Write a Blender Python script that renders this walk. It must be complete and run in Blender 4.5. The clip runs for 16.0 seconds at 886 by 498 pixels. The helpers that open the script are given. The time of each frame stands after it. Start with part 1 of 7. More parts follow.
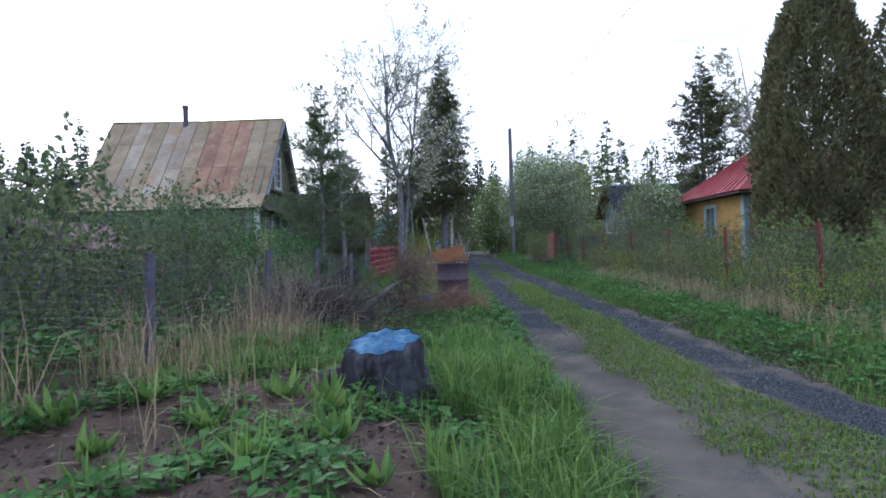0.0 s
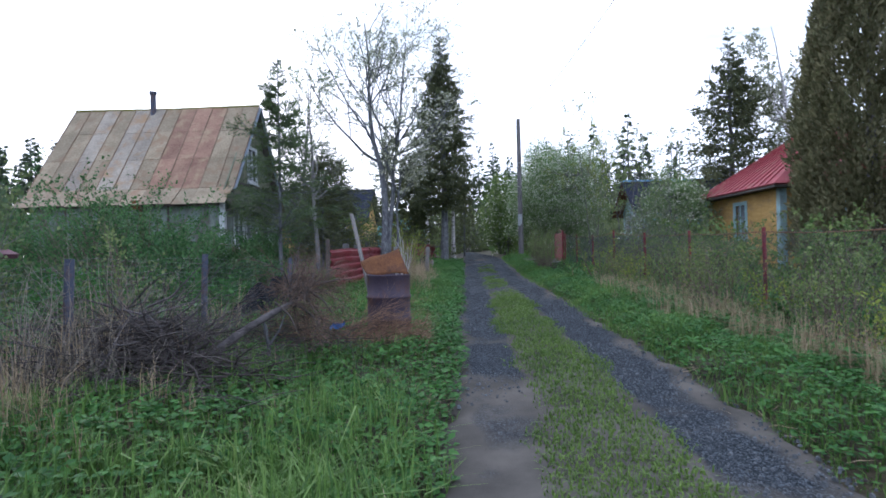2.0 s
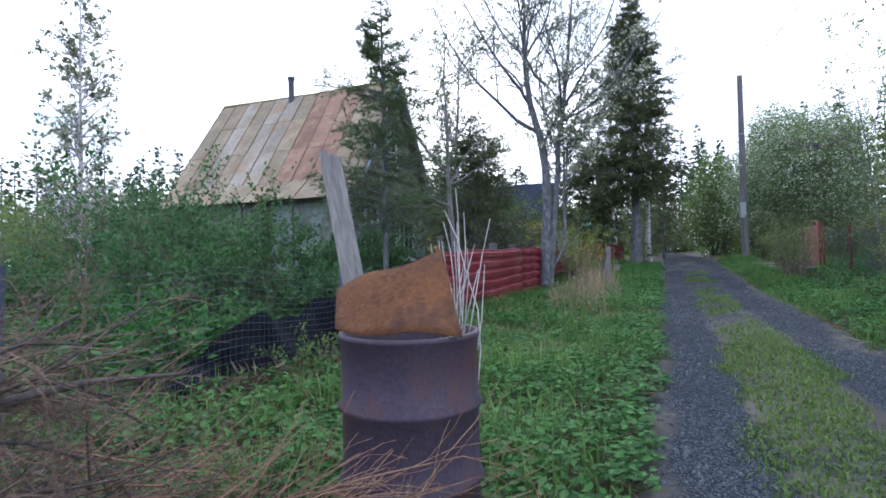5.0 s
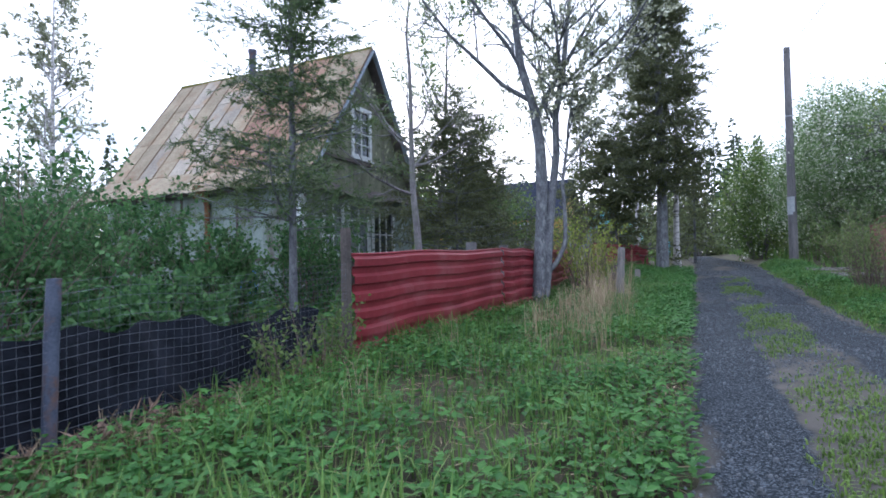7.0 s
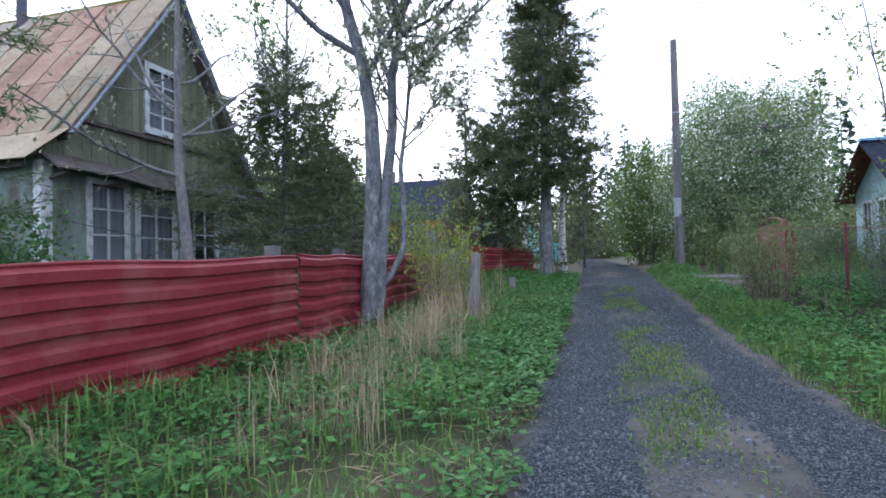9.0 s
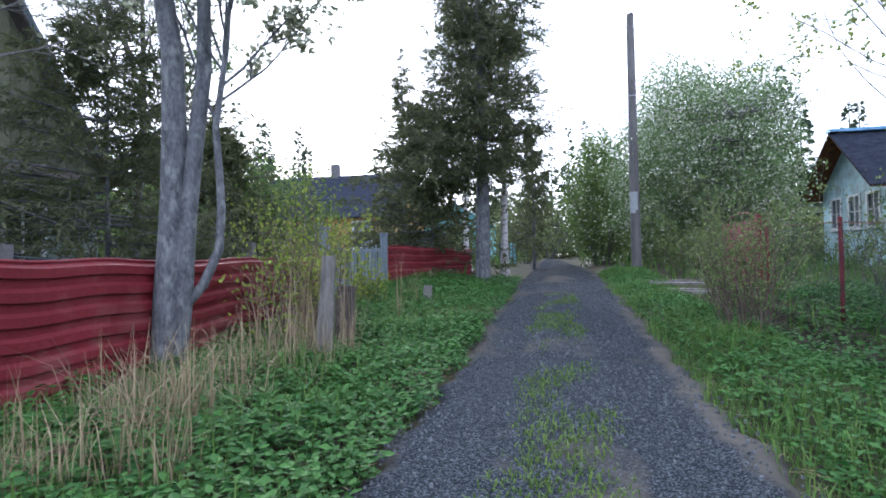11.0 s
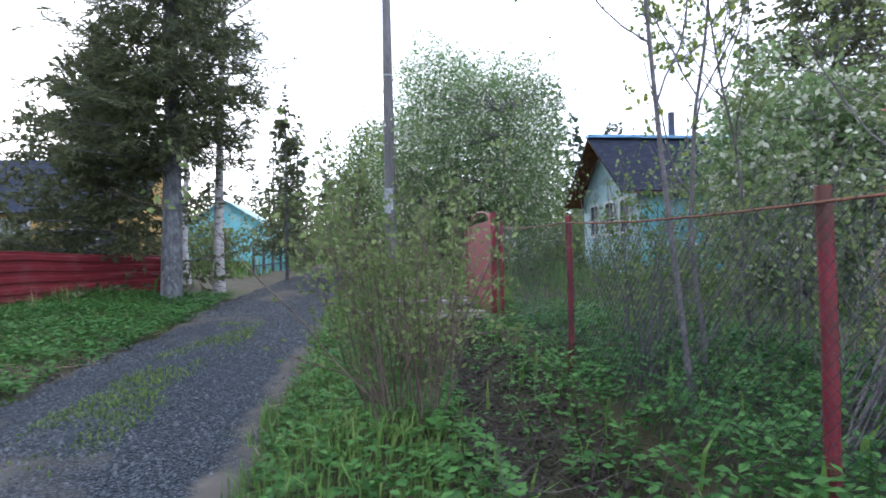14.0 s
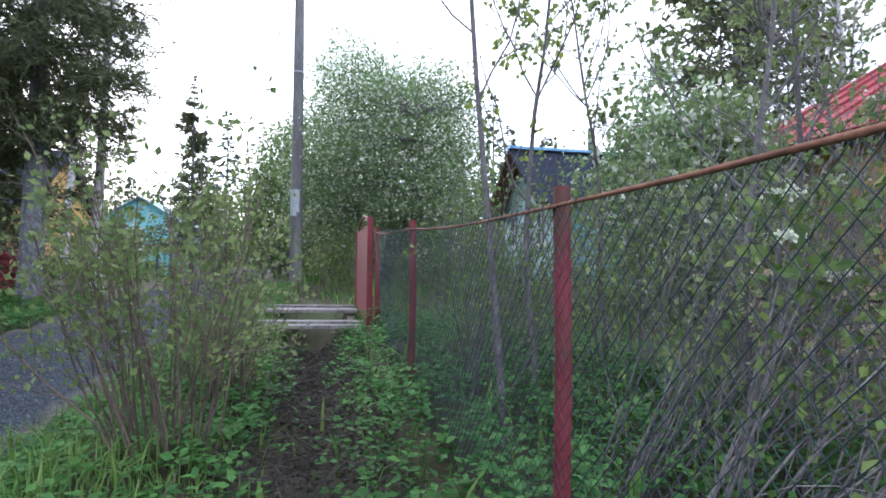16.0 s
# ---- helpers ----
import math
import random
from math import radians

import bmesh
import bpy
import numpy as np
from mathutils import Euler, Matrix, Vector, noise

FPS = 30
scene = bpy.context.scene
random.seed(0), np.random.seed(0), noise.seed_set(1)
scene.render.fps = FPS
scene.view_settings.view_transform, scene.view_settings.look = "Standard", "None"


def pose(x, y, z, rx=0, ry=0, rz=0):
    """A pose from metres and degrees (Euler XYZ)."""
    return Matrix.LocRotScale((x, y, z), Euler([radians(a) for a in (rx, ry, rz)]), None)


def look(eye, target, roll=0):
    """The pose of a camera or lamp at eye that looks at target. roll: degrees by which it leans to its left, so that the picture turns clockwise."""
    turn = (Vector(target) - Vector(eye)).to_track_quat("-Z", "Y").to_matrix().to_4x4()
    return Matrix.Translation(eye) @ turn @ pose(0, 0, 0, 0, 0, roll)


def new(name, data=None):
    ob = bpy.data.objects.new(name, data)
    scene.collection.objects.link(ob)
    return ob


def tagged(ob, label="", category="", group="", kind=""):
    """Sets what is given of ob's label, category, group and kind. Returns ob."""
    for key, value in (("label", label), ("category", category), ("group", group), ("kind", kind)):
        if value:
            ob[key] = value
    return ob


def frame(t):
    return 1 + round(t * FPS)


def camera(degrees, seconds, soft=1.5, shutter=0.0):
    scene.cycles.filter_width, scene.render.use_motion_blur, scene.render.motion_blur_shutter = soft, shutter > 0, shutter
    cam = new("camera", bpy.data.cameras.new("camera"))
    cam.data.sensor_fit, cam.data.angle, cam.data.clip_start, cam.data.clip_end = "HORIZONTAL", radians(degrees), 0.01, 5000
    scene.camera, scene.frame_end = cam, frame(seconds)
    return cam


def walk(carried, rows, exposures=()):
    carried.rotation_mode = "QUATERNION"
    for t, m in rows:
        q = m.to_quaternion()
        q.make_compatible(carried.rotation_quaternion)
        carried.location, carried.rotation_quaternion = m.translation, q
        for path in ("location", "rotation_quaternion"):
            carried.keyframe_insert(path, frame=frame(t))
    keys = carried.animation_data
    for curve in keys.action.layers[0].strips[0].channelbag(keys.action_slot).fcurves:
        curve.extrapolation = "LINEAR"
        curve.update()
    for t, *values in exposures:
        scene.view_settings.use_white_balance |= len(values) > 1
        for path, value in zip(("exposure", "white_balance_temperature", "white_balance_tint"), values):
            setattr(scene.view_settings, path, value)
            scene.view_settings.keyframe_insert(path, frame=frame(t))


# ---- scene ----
cam = camera(78.1, 16.0, soft=1.7, shutter=0.12)
METRES, EYE, TILT, LEAN, TURN = 23.5, 1.25, 0.0, 0.0, 0.0
EXPOSURES = [(0.0, 0.68, 5600, 8), (4.0, 0.86, 5600, 8), (7.0, 1.16, 5600, 8), (10.0, 1.27, 5650, 8), (13.0, 1.34, 5750, 8), (14.5, 1.45, 5850, 8), (16.0, 1.48, 5850, 8)]
ROWS = [
    (0.0, 0.0, 0.0, 0.0, 0.01, 0.44, 1.42),
    (0.5, 0.0157, 0.0216, 0.0037, -2.19, 0.32, 1.29),
    (1.0, 0.0323, 0.0471, 0.0023, -2.22, 0.29, 1.25),
    (1.5, 0.0447, 0.0804, 0.0025, -0.48, 0.28, 1.18),
    (2.0, 0.0518, 0.1136, 0.0045, 2.28, 0.33, 1.13),
    (2.5, 0.053, 0.1506, 0.0049, 7.52, 0.41, 0.67),
    (3.0, 0.0523, 0.1873, 0.006, 11.8, 0.46, 0.57),
    (3.5, 0.0511, 0.2255, 0.0065, 16.6, 0.51, 0.45),
    (4.0, 0.0519, 0.2622, 0.0065, 18.76, 0.57, 0.87),
    (6.5, 0.0494, 0.4516, 0.0043, 24.94, 1.14, 1.03),
    (7.0, 0.0511, 0.4864, 0.0052, 24.78, 1.16, 1.05),
    (7.5, 0.0519, 0.5242, 0.006, 24.75, 1.11, 0.97),
    (8.0, 0.0552, 0.5598, 0.007, 22.35, 1.07, 1.0),
    (8.5, 0.0605, 0.5965, 0.0073, 19.47, 1.03, 0.94),
    (9.0, 0.0675, 0.6288, 0.0093, 15.32, 1.15, 1.12),
    (9.5, 0.0757, 0.6616, 0.0098, 14.15, 1.12, 1.08),
    (10.0, 0.0822, 0.692, 0.0101, 12.28, 1.11, 1.03),
    (12.5, 0.123, 0.8433, 0.015, 11.6, 0.87, 0.92),
    (13.0, 0.1397, 0.8687, 0.0162, 8.12, 0.92, 1.03),
    (13.5, 0.1603, 0.8933, 0.0167, 3.56, 0.94, 1.03),
    (14.0, 0.1782, 0.9068, 0.0157, -7.34, 1.02, 1.07),
    (14.5, 0.1986, 0.9189, 0.0139, -10.13, 1.1, 0.93),
    (15.0, 0.214, 0.9193, 0.0144, -12.93, 1.53, 0.75),
    (15.5, 0.2213, 0.9173, 0.0157, -13.28, 2.11, 0.37),
    (16.0, 0.2204, 0.9183, 0.0153, -13.3, 1.83, -0.63),
]
walk(cam, [(t, pose(0, 0, EYE, TILT, LEAN, TURN) @ pose(METRES * x, METRES * y, METRES * z, 90 + pitch, roll, yaw)) for t, x, y, z, yaw, pitch, roll in ROWS], EXPOSURES)

# ---- world, sun and exposure ----
world = bpy.data.worlds.new("evening_sky")
scene.world = world
world.use_nodes = True
wt = world.node_tree
wt.nodes.clear()
sky = wt.nodes.new("ShaderNodeTexSky")
sky.sky_type, sky.sun_disc = "NISHITA", False
sky.sun_elevation, sky.sun_rotation = radians(16), radians(-25)
coord = wt.nodes.new("ShaderNodeTexCoord")
cloud = wt.nodes.new("ShaderNodeTexNoise")
cloud.inputs["Scale"].default_value, cloud.inputs["Detail"].default_value = 2.2, 5
stretch = wt.nodes.new("ShaderNodeMapping")
stretch.inputs["Scale"].default_value = (1, 1, 4.5)
shade = wt.nodes.new("ShaderNodeValToRGB")
shade.color_ramp.elements[0].position, shade.color_ramp.elements[1].position = 0.33, 0.5
shade.color_ramp.elements[0].color = (0.60, 0.64, 0.74, 1)
shade.color_ramp.elements[1].color = (1.22, 1.20, 1.33, 1)
dim = wt.nodes.new("ShaderNodeMix")
dim.data_type, dim.blend_type = "RGBA", "MULTIPLY"
dim.inputs[0].default_value = 1.0
dim.inputs[7].default_value = (0.1, 0.1, 0.1, 1)
both = wt.nodes.new("ShaderNodeMix")
both.data_type = "RGBA"
both.inputs[0].default_value = 0.84
back = wt.nodes.new("ShaderNodeBackground")
back.inputs["Strength"].default_value = 1.0
wout = wt.nodes.new("ShaderNodeOutputWorld")
for a, b in ((coord.outputs["Generated"], stretch.inputs[0]), (stretch.outputs[0], cloud.inputs["Vector"]), (cloud.outputs[0], shade.inputs[0]),
             (sky.outputs[0], dim.inputs[6]), (dim.outputs[2], both.inputs[6]), (shade.outputs[0], both.inputs[7]),
             (both.outputs[2], back.inputs[0]), (back.outputs[0], wout.inputs[0])):
    wt.links.new(a, b)
sun = new("sun", bpy.data.lights.new("sun", "SUN"))
sun.data.energy, sun.data.angle, sun.data.color = 0.8, radians(20), (1.0, 0.93, 0.85)
sun.matrix_world = look((-12, 26, 12), (0, 0, 0))


# ---- materials ----
def nodes_of(name):
    m = bpy.data.materials.new(name)
    m.use_nodes = True
    return m, m.node_tree.nodes, m.node_tree.links


def surface(name, dark, light, scale=6.0, rough=0.85, metal=0.0, bump=0.3, fine=60.0, vary="", stain=None, stain_scale=1.2, squash=(1, 1, 1), gloss=0.3):
    """Two colours mixed by broad and fine noise, with relief; vary: 'object' or 'island' shifts the brightness piece by piece."""
    m, n, l = nodes_of(name)
    p = n["Principled BSDF"]
    tc = n.new("ShaderNodeTexCoord")
    mp = n.new("ShaderNodeMapping")
    mp.inputs["Scale"].default_value = squash
    l.new(tc.outputs["Object"], mp.inputs[0])
    big, small = n.new("ShaderNodeTexNoise"), n.new("ShaderNodeTexNoise")
    big.inputs["Scale"].default_value, big.inputs["Detail"].default_value = scale, 6
    small.inputs["Scale"].default_value, small.inputs["Detail"].default_value = fine, 4
    for t in (big, small):
        l.new(mp.outputs[0], t.inputs["Vector"])
    mid = n.new("ShaderNodeMath")
    mid.operation = "MULTIPLY_ADD"
    mid.inputs[1].default_value = 0.45
    l.new(small.outputs[0], mid.inputs[0])
    half = n.new("ShaderNodeMath")
    half.operation = "MULTIPLY"
    half.inputs[1].default_value = 0.55
    l.new(big.outputs[0], half.inputs[0])
    l.new(half.outputs[0], mid.inputs[2])
    ramp = n.new("ShaderNodeValToRGB")
    ramp.color_ramp.elements[0].position, ramp.color_ramp.elements[1].position = 0.36, 0.64
    ramp.color_ramp.elements[0].color, ramp.color_ramp.elements[1].color = (*dark, 1), (*light, 1)
    l.new(mid.outputs[0], ramp.inputs[0])
    out = ramp.outputs[0]
    if stain:
        sn = n.new("ShaderNodeTexNoise")
        sn.inputs["Scale"].default_value, sn.inputs["Detail"].default_value = stain_scale, 8
        sn.inputs["Roughness"].default_value = 0.65
        l.new(mp.outputs[0], sn.inputs["Vector"])
        sr = n.new("ShaderNodeValToRGB")
        sr.color_ramp.elements[0].position, sr.color_ramp.elements[1].position = 0.5, 0.66
        l.new(sn.outputs[0], sr.inputs[0])
        mx = n.new("ShaderNodeMix")
        mx.data_type = "RGBA"
        l.new(sr.outputs[0], mx.inputs[0])
        l.new(out, mx.inputs[6])
        mx.inputs[7].default_value = (*stain, 1)
        out = mx.outputs[2]
    if vary:
        rnd = n.new("ShaderNodeObjectInfo" if vary == "object" else "ShaderNodeNewGeometry")
        src = rnd.outputs["Random"] if vary == "object" else rnd.outputs["Random Per Island"]
        hsv = n.new("ShaderNodeHueSaturation")
        rg = n.new("ShaderNodeMapRange")
        rg.inputs[3].default_value, rg.inputs[4].default_value = (0.84, 1.14) if vary == "object" else (0.65, 1.3)
        l.new(src, rg.inputs[0])
        l.new(rg.outputs[0], hsv.inputs["Value"])
        l.new(out, hsv.inputs["Color"])
        out = hsv.outputs[0]
    l.new(out, p.inputs["Base Color"])
    p.inputs["Roughness"].default_value, p.inputs["Metallic"].default_value = rough, metal
    p.inputs["Specular IOR Level"].default_value = gloss
    if bump:
        bp = n.new("ShaderNodeBump")
        bp.inputs["Strength"].default_value, bp.inputs["Distance"].default_value = bump, 0.02
        l.new(mid.outputs[0], bp.inputs["Height"])
        l.new(bp.outputs[0], p.inputs["Normal"])
    return m


def foliage(name, dark, light, through_part=0.3, third=None):
    """Leaves: colour by leaf, and by patches of the crown; some light goes through."""
    m, n, l = nodes_of(name)
    p, outn = n["Principled BSDF"], n["Material Output"]
    geo = n.new("ShaderNodeNewGeometry")
    tc = n.new("ShaderNodeTexCoord")
    patch = n.new("ShaderNodeTexNoise")
    patch.inputs["Scale"].default_value, patch.inputs["Detail"].default_value = 0.9, 3
    l.new(tc.outputs["Object"], patch.inputs["Vector"])
    add = n.new("ShaderNodeMath")
    add.operation = "MULTIPLY_ADD"
    add.inputs[1].default_value = 0.5
    l.new(geo.outputs["Random Per Island"], add.inputs[0])
    sc = n.new("ShaderNodeMath")
    sc.operation = "MULTIPLY"
    sc.inputs[1].default_value = 0.5
    l.new(patch.outputs[0], sc.inputs[0])
    l.new(sc.outputs[0], add.inputs[2])
    ramp = n.new("ShaderNodeValToRGB")
    e = ramp.color_ramp.elements
    e[0].position, e[1].position = 0.2, 0.75
    e[0].color, e[1].color = (*dark, 1), (*light, 1)
    if third:
        q = e.new(0.9)
        q.color = (*third, 1)
        e[1].position = 0.68
    l.new(add.outputs[0], ramp.inputs[0])
    l.new(ramp.outputs[0], p.inputs["Base Color"])
    p.inputs["Roughness"].default_value = 0.6
    p.inputs["Specular IOR Level"].default_value = 0.25
    tr = n.new("ShaderNodeBsdfTranslucent")
    l.new(ramp.outputs[0], tr.inputs[0])
    mix = n.new("ShaderNodeMixShader")
    mix.inputs[0].default_value = through_part
    l.new(p.outputs[0], mix.inputs[1])
    l.new(tr.outputs[0], mix.inputs[2])
    l.new(mix.outputs[0], outn.inputs[0])
    return m


def road_material():
    """Crushed bluish stone, pebble by pebble, with sandy worn stretches."""
    m, n, l = nodes_of("grey_gravel_and_sand")
    p = n["Principled BSDF"]
    tc = n.new("ShaderNodeTexCoord")
    cell, big, wear = n.new("ShaderNodeTexVoronoi"), n.new("ShaderNodeTexNoise"), n.new("ShaderNodeTexNoise")
    cell.inputs["Scale"].default_value = 105
    big.inputs["Scale"].default_value, big.inputs["Detail"].default_value = 1.6, 7
    wear.inputs["Scale"].default_value, wear.inputs["Detail"].default_value, wear.inputs["Roughness"].default_value = 0.55, 8, 0.6
    for t in (cell, big, wear):
        l.new(tc.outputs["Object"], t.inputs["Vector"])
    tone = n.new("ShaderNodeValToRGB")
    e = tone.color_ramp.elements
    e[0].position, e[0].color = 0.1, (0.013, 0.017, 0.021, 1)
    e[1].position, e[1].color = 0.95, (0.098, 0.113, 0.135, 1)
    q = e.new(0.6)
    q.color = (0.029, 0.035, 0.043, 1)
    sep = n.new("ShaderNodeSeparateColor")
    l.new(cell.outputs["Color"], sep.inputs[0])
    l.new(sep.outputs[0], tone.inputs[0])
    sand = n.new("ShaderNodeValToRGB")
    sand.color_ramp.elements[0].position, sand.color_ramp.elements[0].color = 0.35, (0.062, 0.059, 0.055, 1)
    sand.color_ramp.elements[1].position, sand.color_ramp.elements[1].color = 0.65, (0.12, 0.112, 0.102, 1)
    l.new(big.outputs[0], sand.inputs[0])
    where = n.new("ShaderNodeValToRGB")
    where.color_ramp.elements[0].position, where.color_ramp.elements[1].position = 0.46, 0.58
    def calc(op, a, b=None):
        k = n.new("ShaderNodeMath")
        k.operation = op
        for s, v in zip(k.inputs, (a, b)):
            if v is None:
                continue
            if isinstance(v, (int, float)):
                s.default_value = v
            else:
                l.new(v, s)
        return k.outputs[0]

    def slope(v, a, b, c, d):
        k = n.new("ShaderNodeMapRange")
        k.interpolation_type = "SMOOTHSTEP"
        for s, w in zip(list(k.inputs)[1:5], (a, b, c, d)):
            s.default_value = w
        l.new(v, k.inputs[0])
        return k.outputs[0]
    place = n.new("ShaderNodeSeparateXYZ")
    l.new(tc.outputs["Object"], place.inputs[0])
    px, py = place.outputs[0], place.outputs[1]
    away = calc("ABSOLUTE", calc("SUBTRACT", calc("ADD", px, calc("MULTIPLY", calc("SUBTRACT", big.outputs[0], 0.5), 0.35)), 2.22))
    strip = calc("MULTIPLY", slope(away, 0.36, 0.5, 0.24, 0), slope(py, 16, 22, 1, 0.25))
    rim = slope(away, 0.86, 1.14, 0, 0.19)
    start = calc("MULTIPLY", slope(py, 6.5, 10, 0.25, 0), slope(px, 1.8, 2.3, 1, 0))
    total = calc("ADD", calc("ADD", wear.outputs[0], -0.11), calc("ADD", calc("ADD", strip, rim), start))
    l.new(total, where.inputs[0])
    mix = n.new("ShaderNodeMix")
    mix.data_type = "RGBA"
    l.new(where.outputs[0], mix.inputs[0])
    l.new(tone.outputs[0], mix.inputs[6])
    l.new(sand.outputs[0], mix.inputs[7])
    l.new(mix.outputs[2], p.inputs["Base Color"])
    p.inputs["Roughness"].default_value, p.inputs["Specular IOR Level"].default_value = 1.0, 0.06
    bp = n.new("ShaderNodeBump")
    bp.inputs["Strength"].default_value, bp.inputs["Distance"].default_value = 0.8, 0.015
    l.new(sep.outputs[0], bp.inputs["Height"])
    l.new(bp.outputs[0], p.inputs["Normal"])
    return m


M_SOIL = surface("soil_and_thatch", (0.02, 0.02, 0.012), (0.07, 0.06, 0.036), 1.4, 0.95, bump=0.8, fine=45, stain=(0.035, 0.05, 0.016), stain_scale=0.7)
M_DIRT = surface("bare_brown_soil", (0.035, 0.024, 0.02), (0.095, 0.068, 0.055), 5, 0.95, bump=0.9, fine=70)
M_ROAD = road_material()
M_STONE = surface("crushed_stone", (0.048, 0.056, 0.066), (0.135, 0.15, 0.168), 20, 0.8, bump=0.4, fine=160, vary="island")
M_GRASS = foliage("green_grass", (0.042, 0.098, 0.026), (0.15, 0.265, 0.065), 0.38, (0.24, 0.28, 0.11))
M_SHORT = foliage("short_lane_grass", (0.05, 0.10, 0.022), (0.15, 0.235, 0.05), 0.3)
M_WEED = foliage("ground_cover_leaves", (0.022, 0.085, 0.02), (0.085, 0.21, 0.05), 0.3)
M_STRAW = foliage("dry_straw", (0.16, 0.12, 0.075), (0.42, 0.34, 0.23), 0.25)
M_BARK = surface("grey_bark", (0.06, 0.057, 0.062), (0.23, 0.22, 0.235), 7, 0.9, bump=0.9, fine=45, squash=(1, 1, 0.35), stain=(0.10, 0.11, 0.09), stain_scale=5)
M_LICHENBARK = surface("blue_grey_lichened_bark", (0.05, 0.054, 0.064), (0.15, 0.158, 0.18), 9, 0.9, bump=0.9, fine=40, squash=(1, 1, 0.5), stain=(0.21, 0.225, 0.235), stain_scale=11)
M_TWIG = surface("brown_twigs", (0.075, 0.06, 0.052), (0.19, 0.15, 0.125), 9, 0.9, bump=0.3, vary="island")
M_GREYTWIG = surface("grey_dry_branches", (0.035, 0.033, 0.037), (0.125, 0.115, 0.12), 9, 0.9, bump=0.3, vary="island")
M_REDTWIG = surface("reddish_dry_twigs", (0.11, 0.065, 0.045), (0.29, 0.185, 0.125), 9, 0.9, bump=0.3, vary="island")
M_DARKTWIG = surface("dark_dry_twigs", (0.028, 0.025, 0.026), (0.10, 0.086, 0.082), 9, 0.9, bump=0.3, vary="island")
M_CROWNTWIG = surface("brown_crown_twigs", (0.07, 0.05, 0.04), (0.21, 0.145, 0.11), 9, 0.9, bump=0.3, vary="island")
M_PALETWIG = surface("pale_bare_shoots", (0.3, 0.29, 0.29), (0.55, 0.53, 0.52), 9, 0.9, bump=0.2)
M_DEADSTEM = surface("pale_dead_weed_stems", (0.13, 0.115, 0.10), (0.30, 0.27, 0.235), 9, 0.9, bump=0.3, vary="island")
M_STEM = surface("grey_thicket_stems", (0.055, 0.052, 0.057), (0.165, 0.155, 0.16), 9, 0.9, bump=0.3, vary="island")
M_BIRCH = surface("white_birch_bark", (0.35, 0.34, 0.35), (0.62, 0.61, 0.62), 5, 0.8, bump=0.4, fine=30, squash=(1, 1, 2.5), stain=(0.05, 0.045, 0.045), stain_scale=7)
M_SPRUCE = foliage("dark_spruce_needles", (0.048, 0.066, 0.034), (0.14, 0.155, 0.075), 0.32)
M_YSPRUCE = foliage("young_spruce_needles", (0.045, 0.085, 0.036), (0.12, 0.165, 0.07), 0.3)
M_THUJA = foliage("brownish_thuja_sprays", (0.10, 0.11, 0.055), (0.19, 0.18, 0.10), 0.35)
M_LEAF = foliage("fresh_green_leaves", (0.048, 0.10, 0.028), (0.155, 0.22, 0.068), 0.4, (0.27, 0.31, 0.10))
M_SPRING = foliage("pale_spring_leaves", (0.085, 0.135, 0.045), (0.23, 0.29, 0.115), 0.42)
M_HEDGE = foliage("hedge_leaves", (0.034, 0.07, 0.036), (0.13, 0.175, 0.075), 0.35, (0.21, 0.20, 0.07))
M_LILAC = foliage("lilac_bush_leaves", (0.028, 0.085, 0.03), (0.10, 0.20, 0.07), 0.33)
M_YELLOW = foliage("yellow_green_leaves", (0.11, 0.17, 0.03), (0.29, 0.35, 0.07), 0.42)
M_CHERRY = foliage("grey_green_blossoming_leaves", (0.095, 0.17, 0.065), (0.23, 0.32, 0.15), 0.42)
M_FLOWER = foliage("white_blossom", (0.42, 0.46, 0.36), (0.68, 0.70, 0.60), 0.4)
M_PALELEAF = foliage("sparse_pale_leaves", (0.15, 0.175, 0.10), (0.38, 0.40, 0.29), 0.5)
M_FAR = foliage("far_wood_foliage", (0.03, 0.055, 0.036), (0.085, 0.115, 0.065), 0.2)
M_FARGREEN = foliage("far_spring_foliage", (0.07, 0.10, 0.04), (0.19, 0.23, 0.09), 0.25)
M_REDMETAL = surface("red_painted_profiled_steel", (0.125, 0.012, 0.02), (0.185, 0.022, 0.032), 1.6, 0.5, bump=0.08, fine=30, stain=(0.19, 0.05, 0.058), stain_scale=2.2, gloss=0.35)
M_REDPOST = surface("dull_red_paint", (0.12, 0.014, 0.025), (0.19, 0.03, 0.042), 6, 0.6, bump=0.2, stain=(0.085, 0.036, 0.03), stain_scale=4)
M_RUST = surface("rusty_steel", (0.075, 0.032, 0.016), (0.17, 0.075, 0.03), 5, 0.85, bump=0.5, fine=50, stain=(0.06, 0.03, 0.022), stain_scale=4)
M_RUSTROD = surface("rusty_rod", (0.10, 0.045, 0.03), (0.24, 0.11, 0.07), 14, 0.8, bump=0.4)
M_DRUM = surface("purple_brown_drum_paint", (0.035, 0.027, 0.045), (0.07, 0.054, 0.08), 3, 0.6, bump=0.2, stain=(0.085, 0.042, 0.035), stain_scale=3.2)
M_WIRE = surface("dark_green_wire", (0.018, 0.032, 0.042), (0.05, 0.07, 0.085), 10, 0.6, bump=0)
M_GREYWIRE = surface("grey_wire", (0.05, 0.058, 0.077), (0.105, 0.12, 0.147), 10, 0.5, bump=0)
M_DARKPOST = surface("dark_blue_grey_post", (0.035, 0.045, 0.075), (0.08, 0.095, 0.14), 5, 0.7, bump=0.3, stain=(0.10, 0.06, 0.05), stain_scale=6)
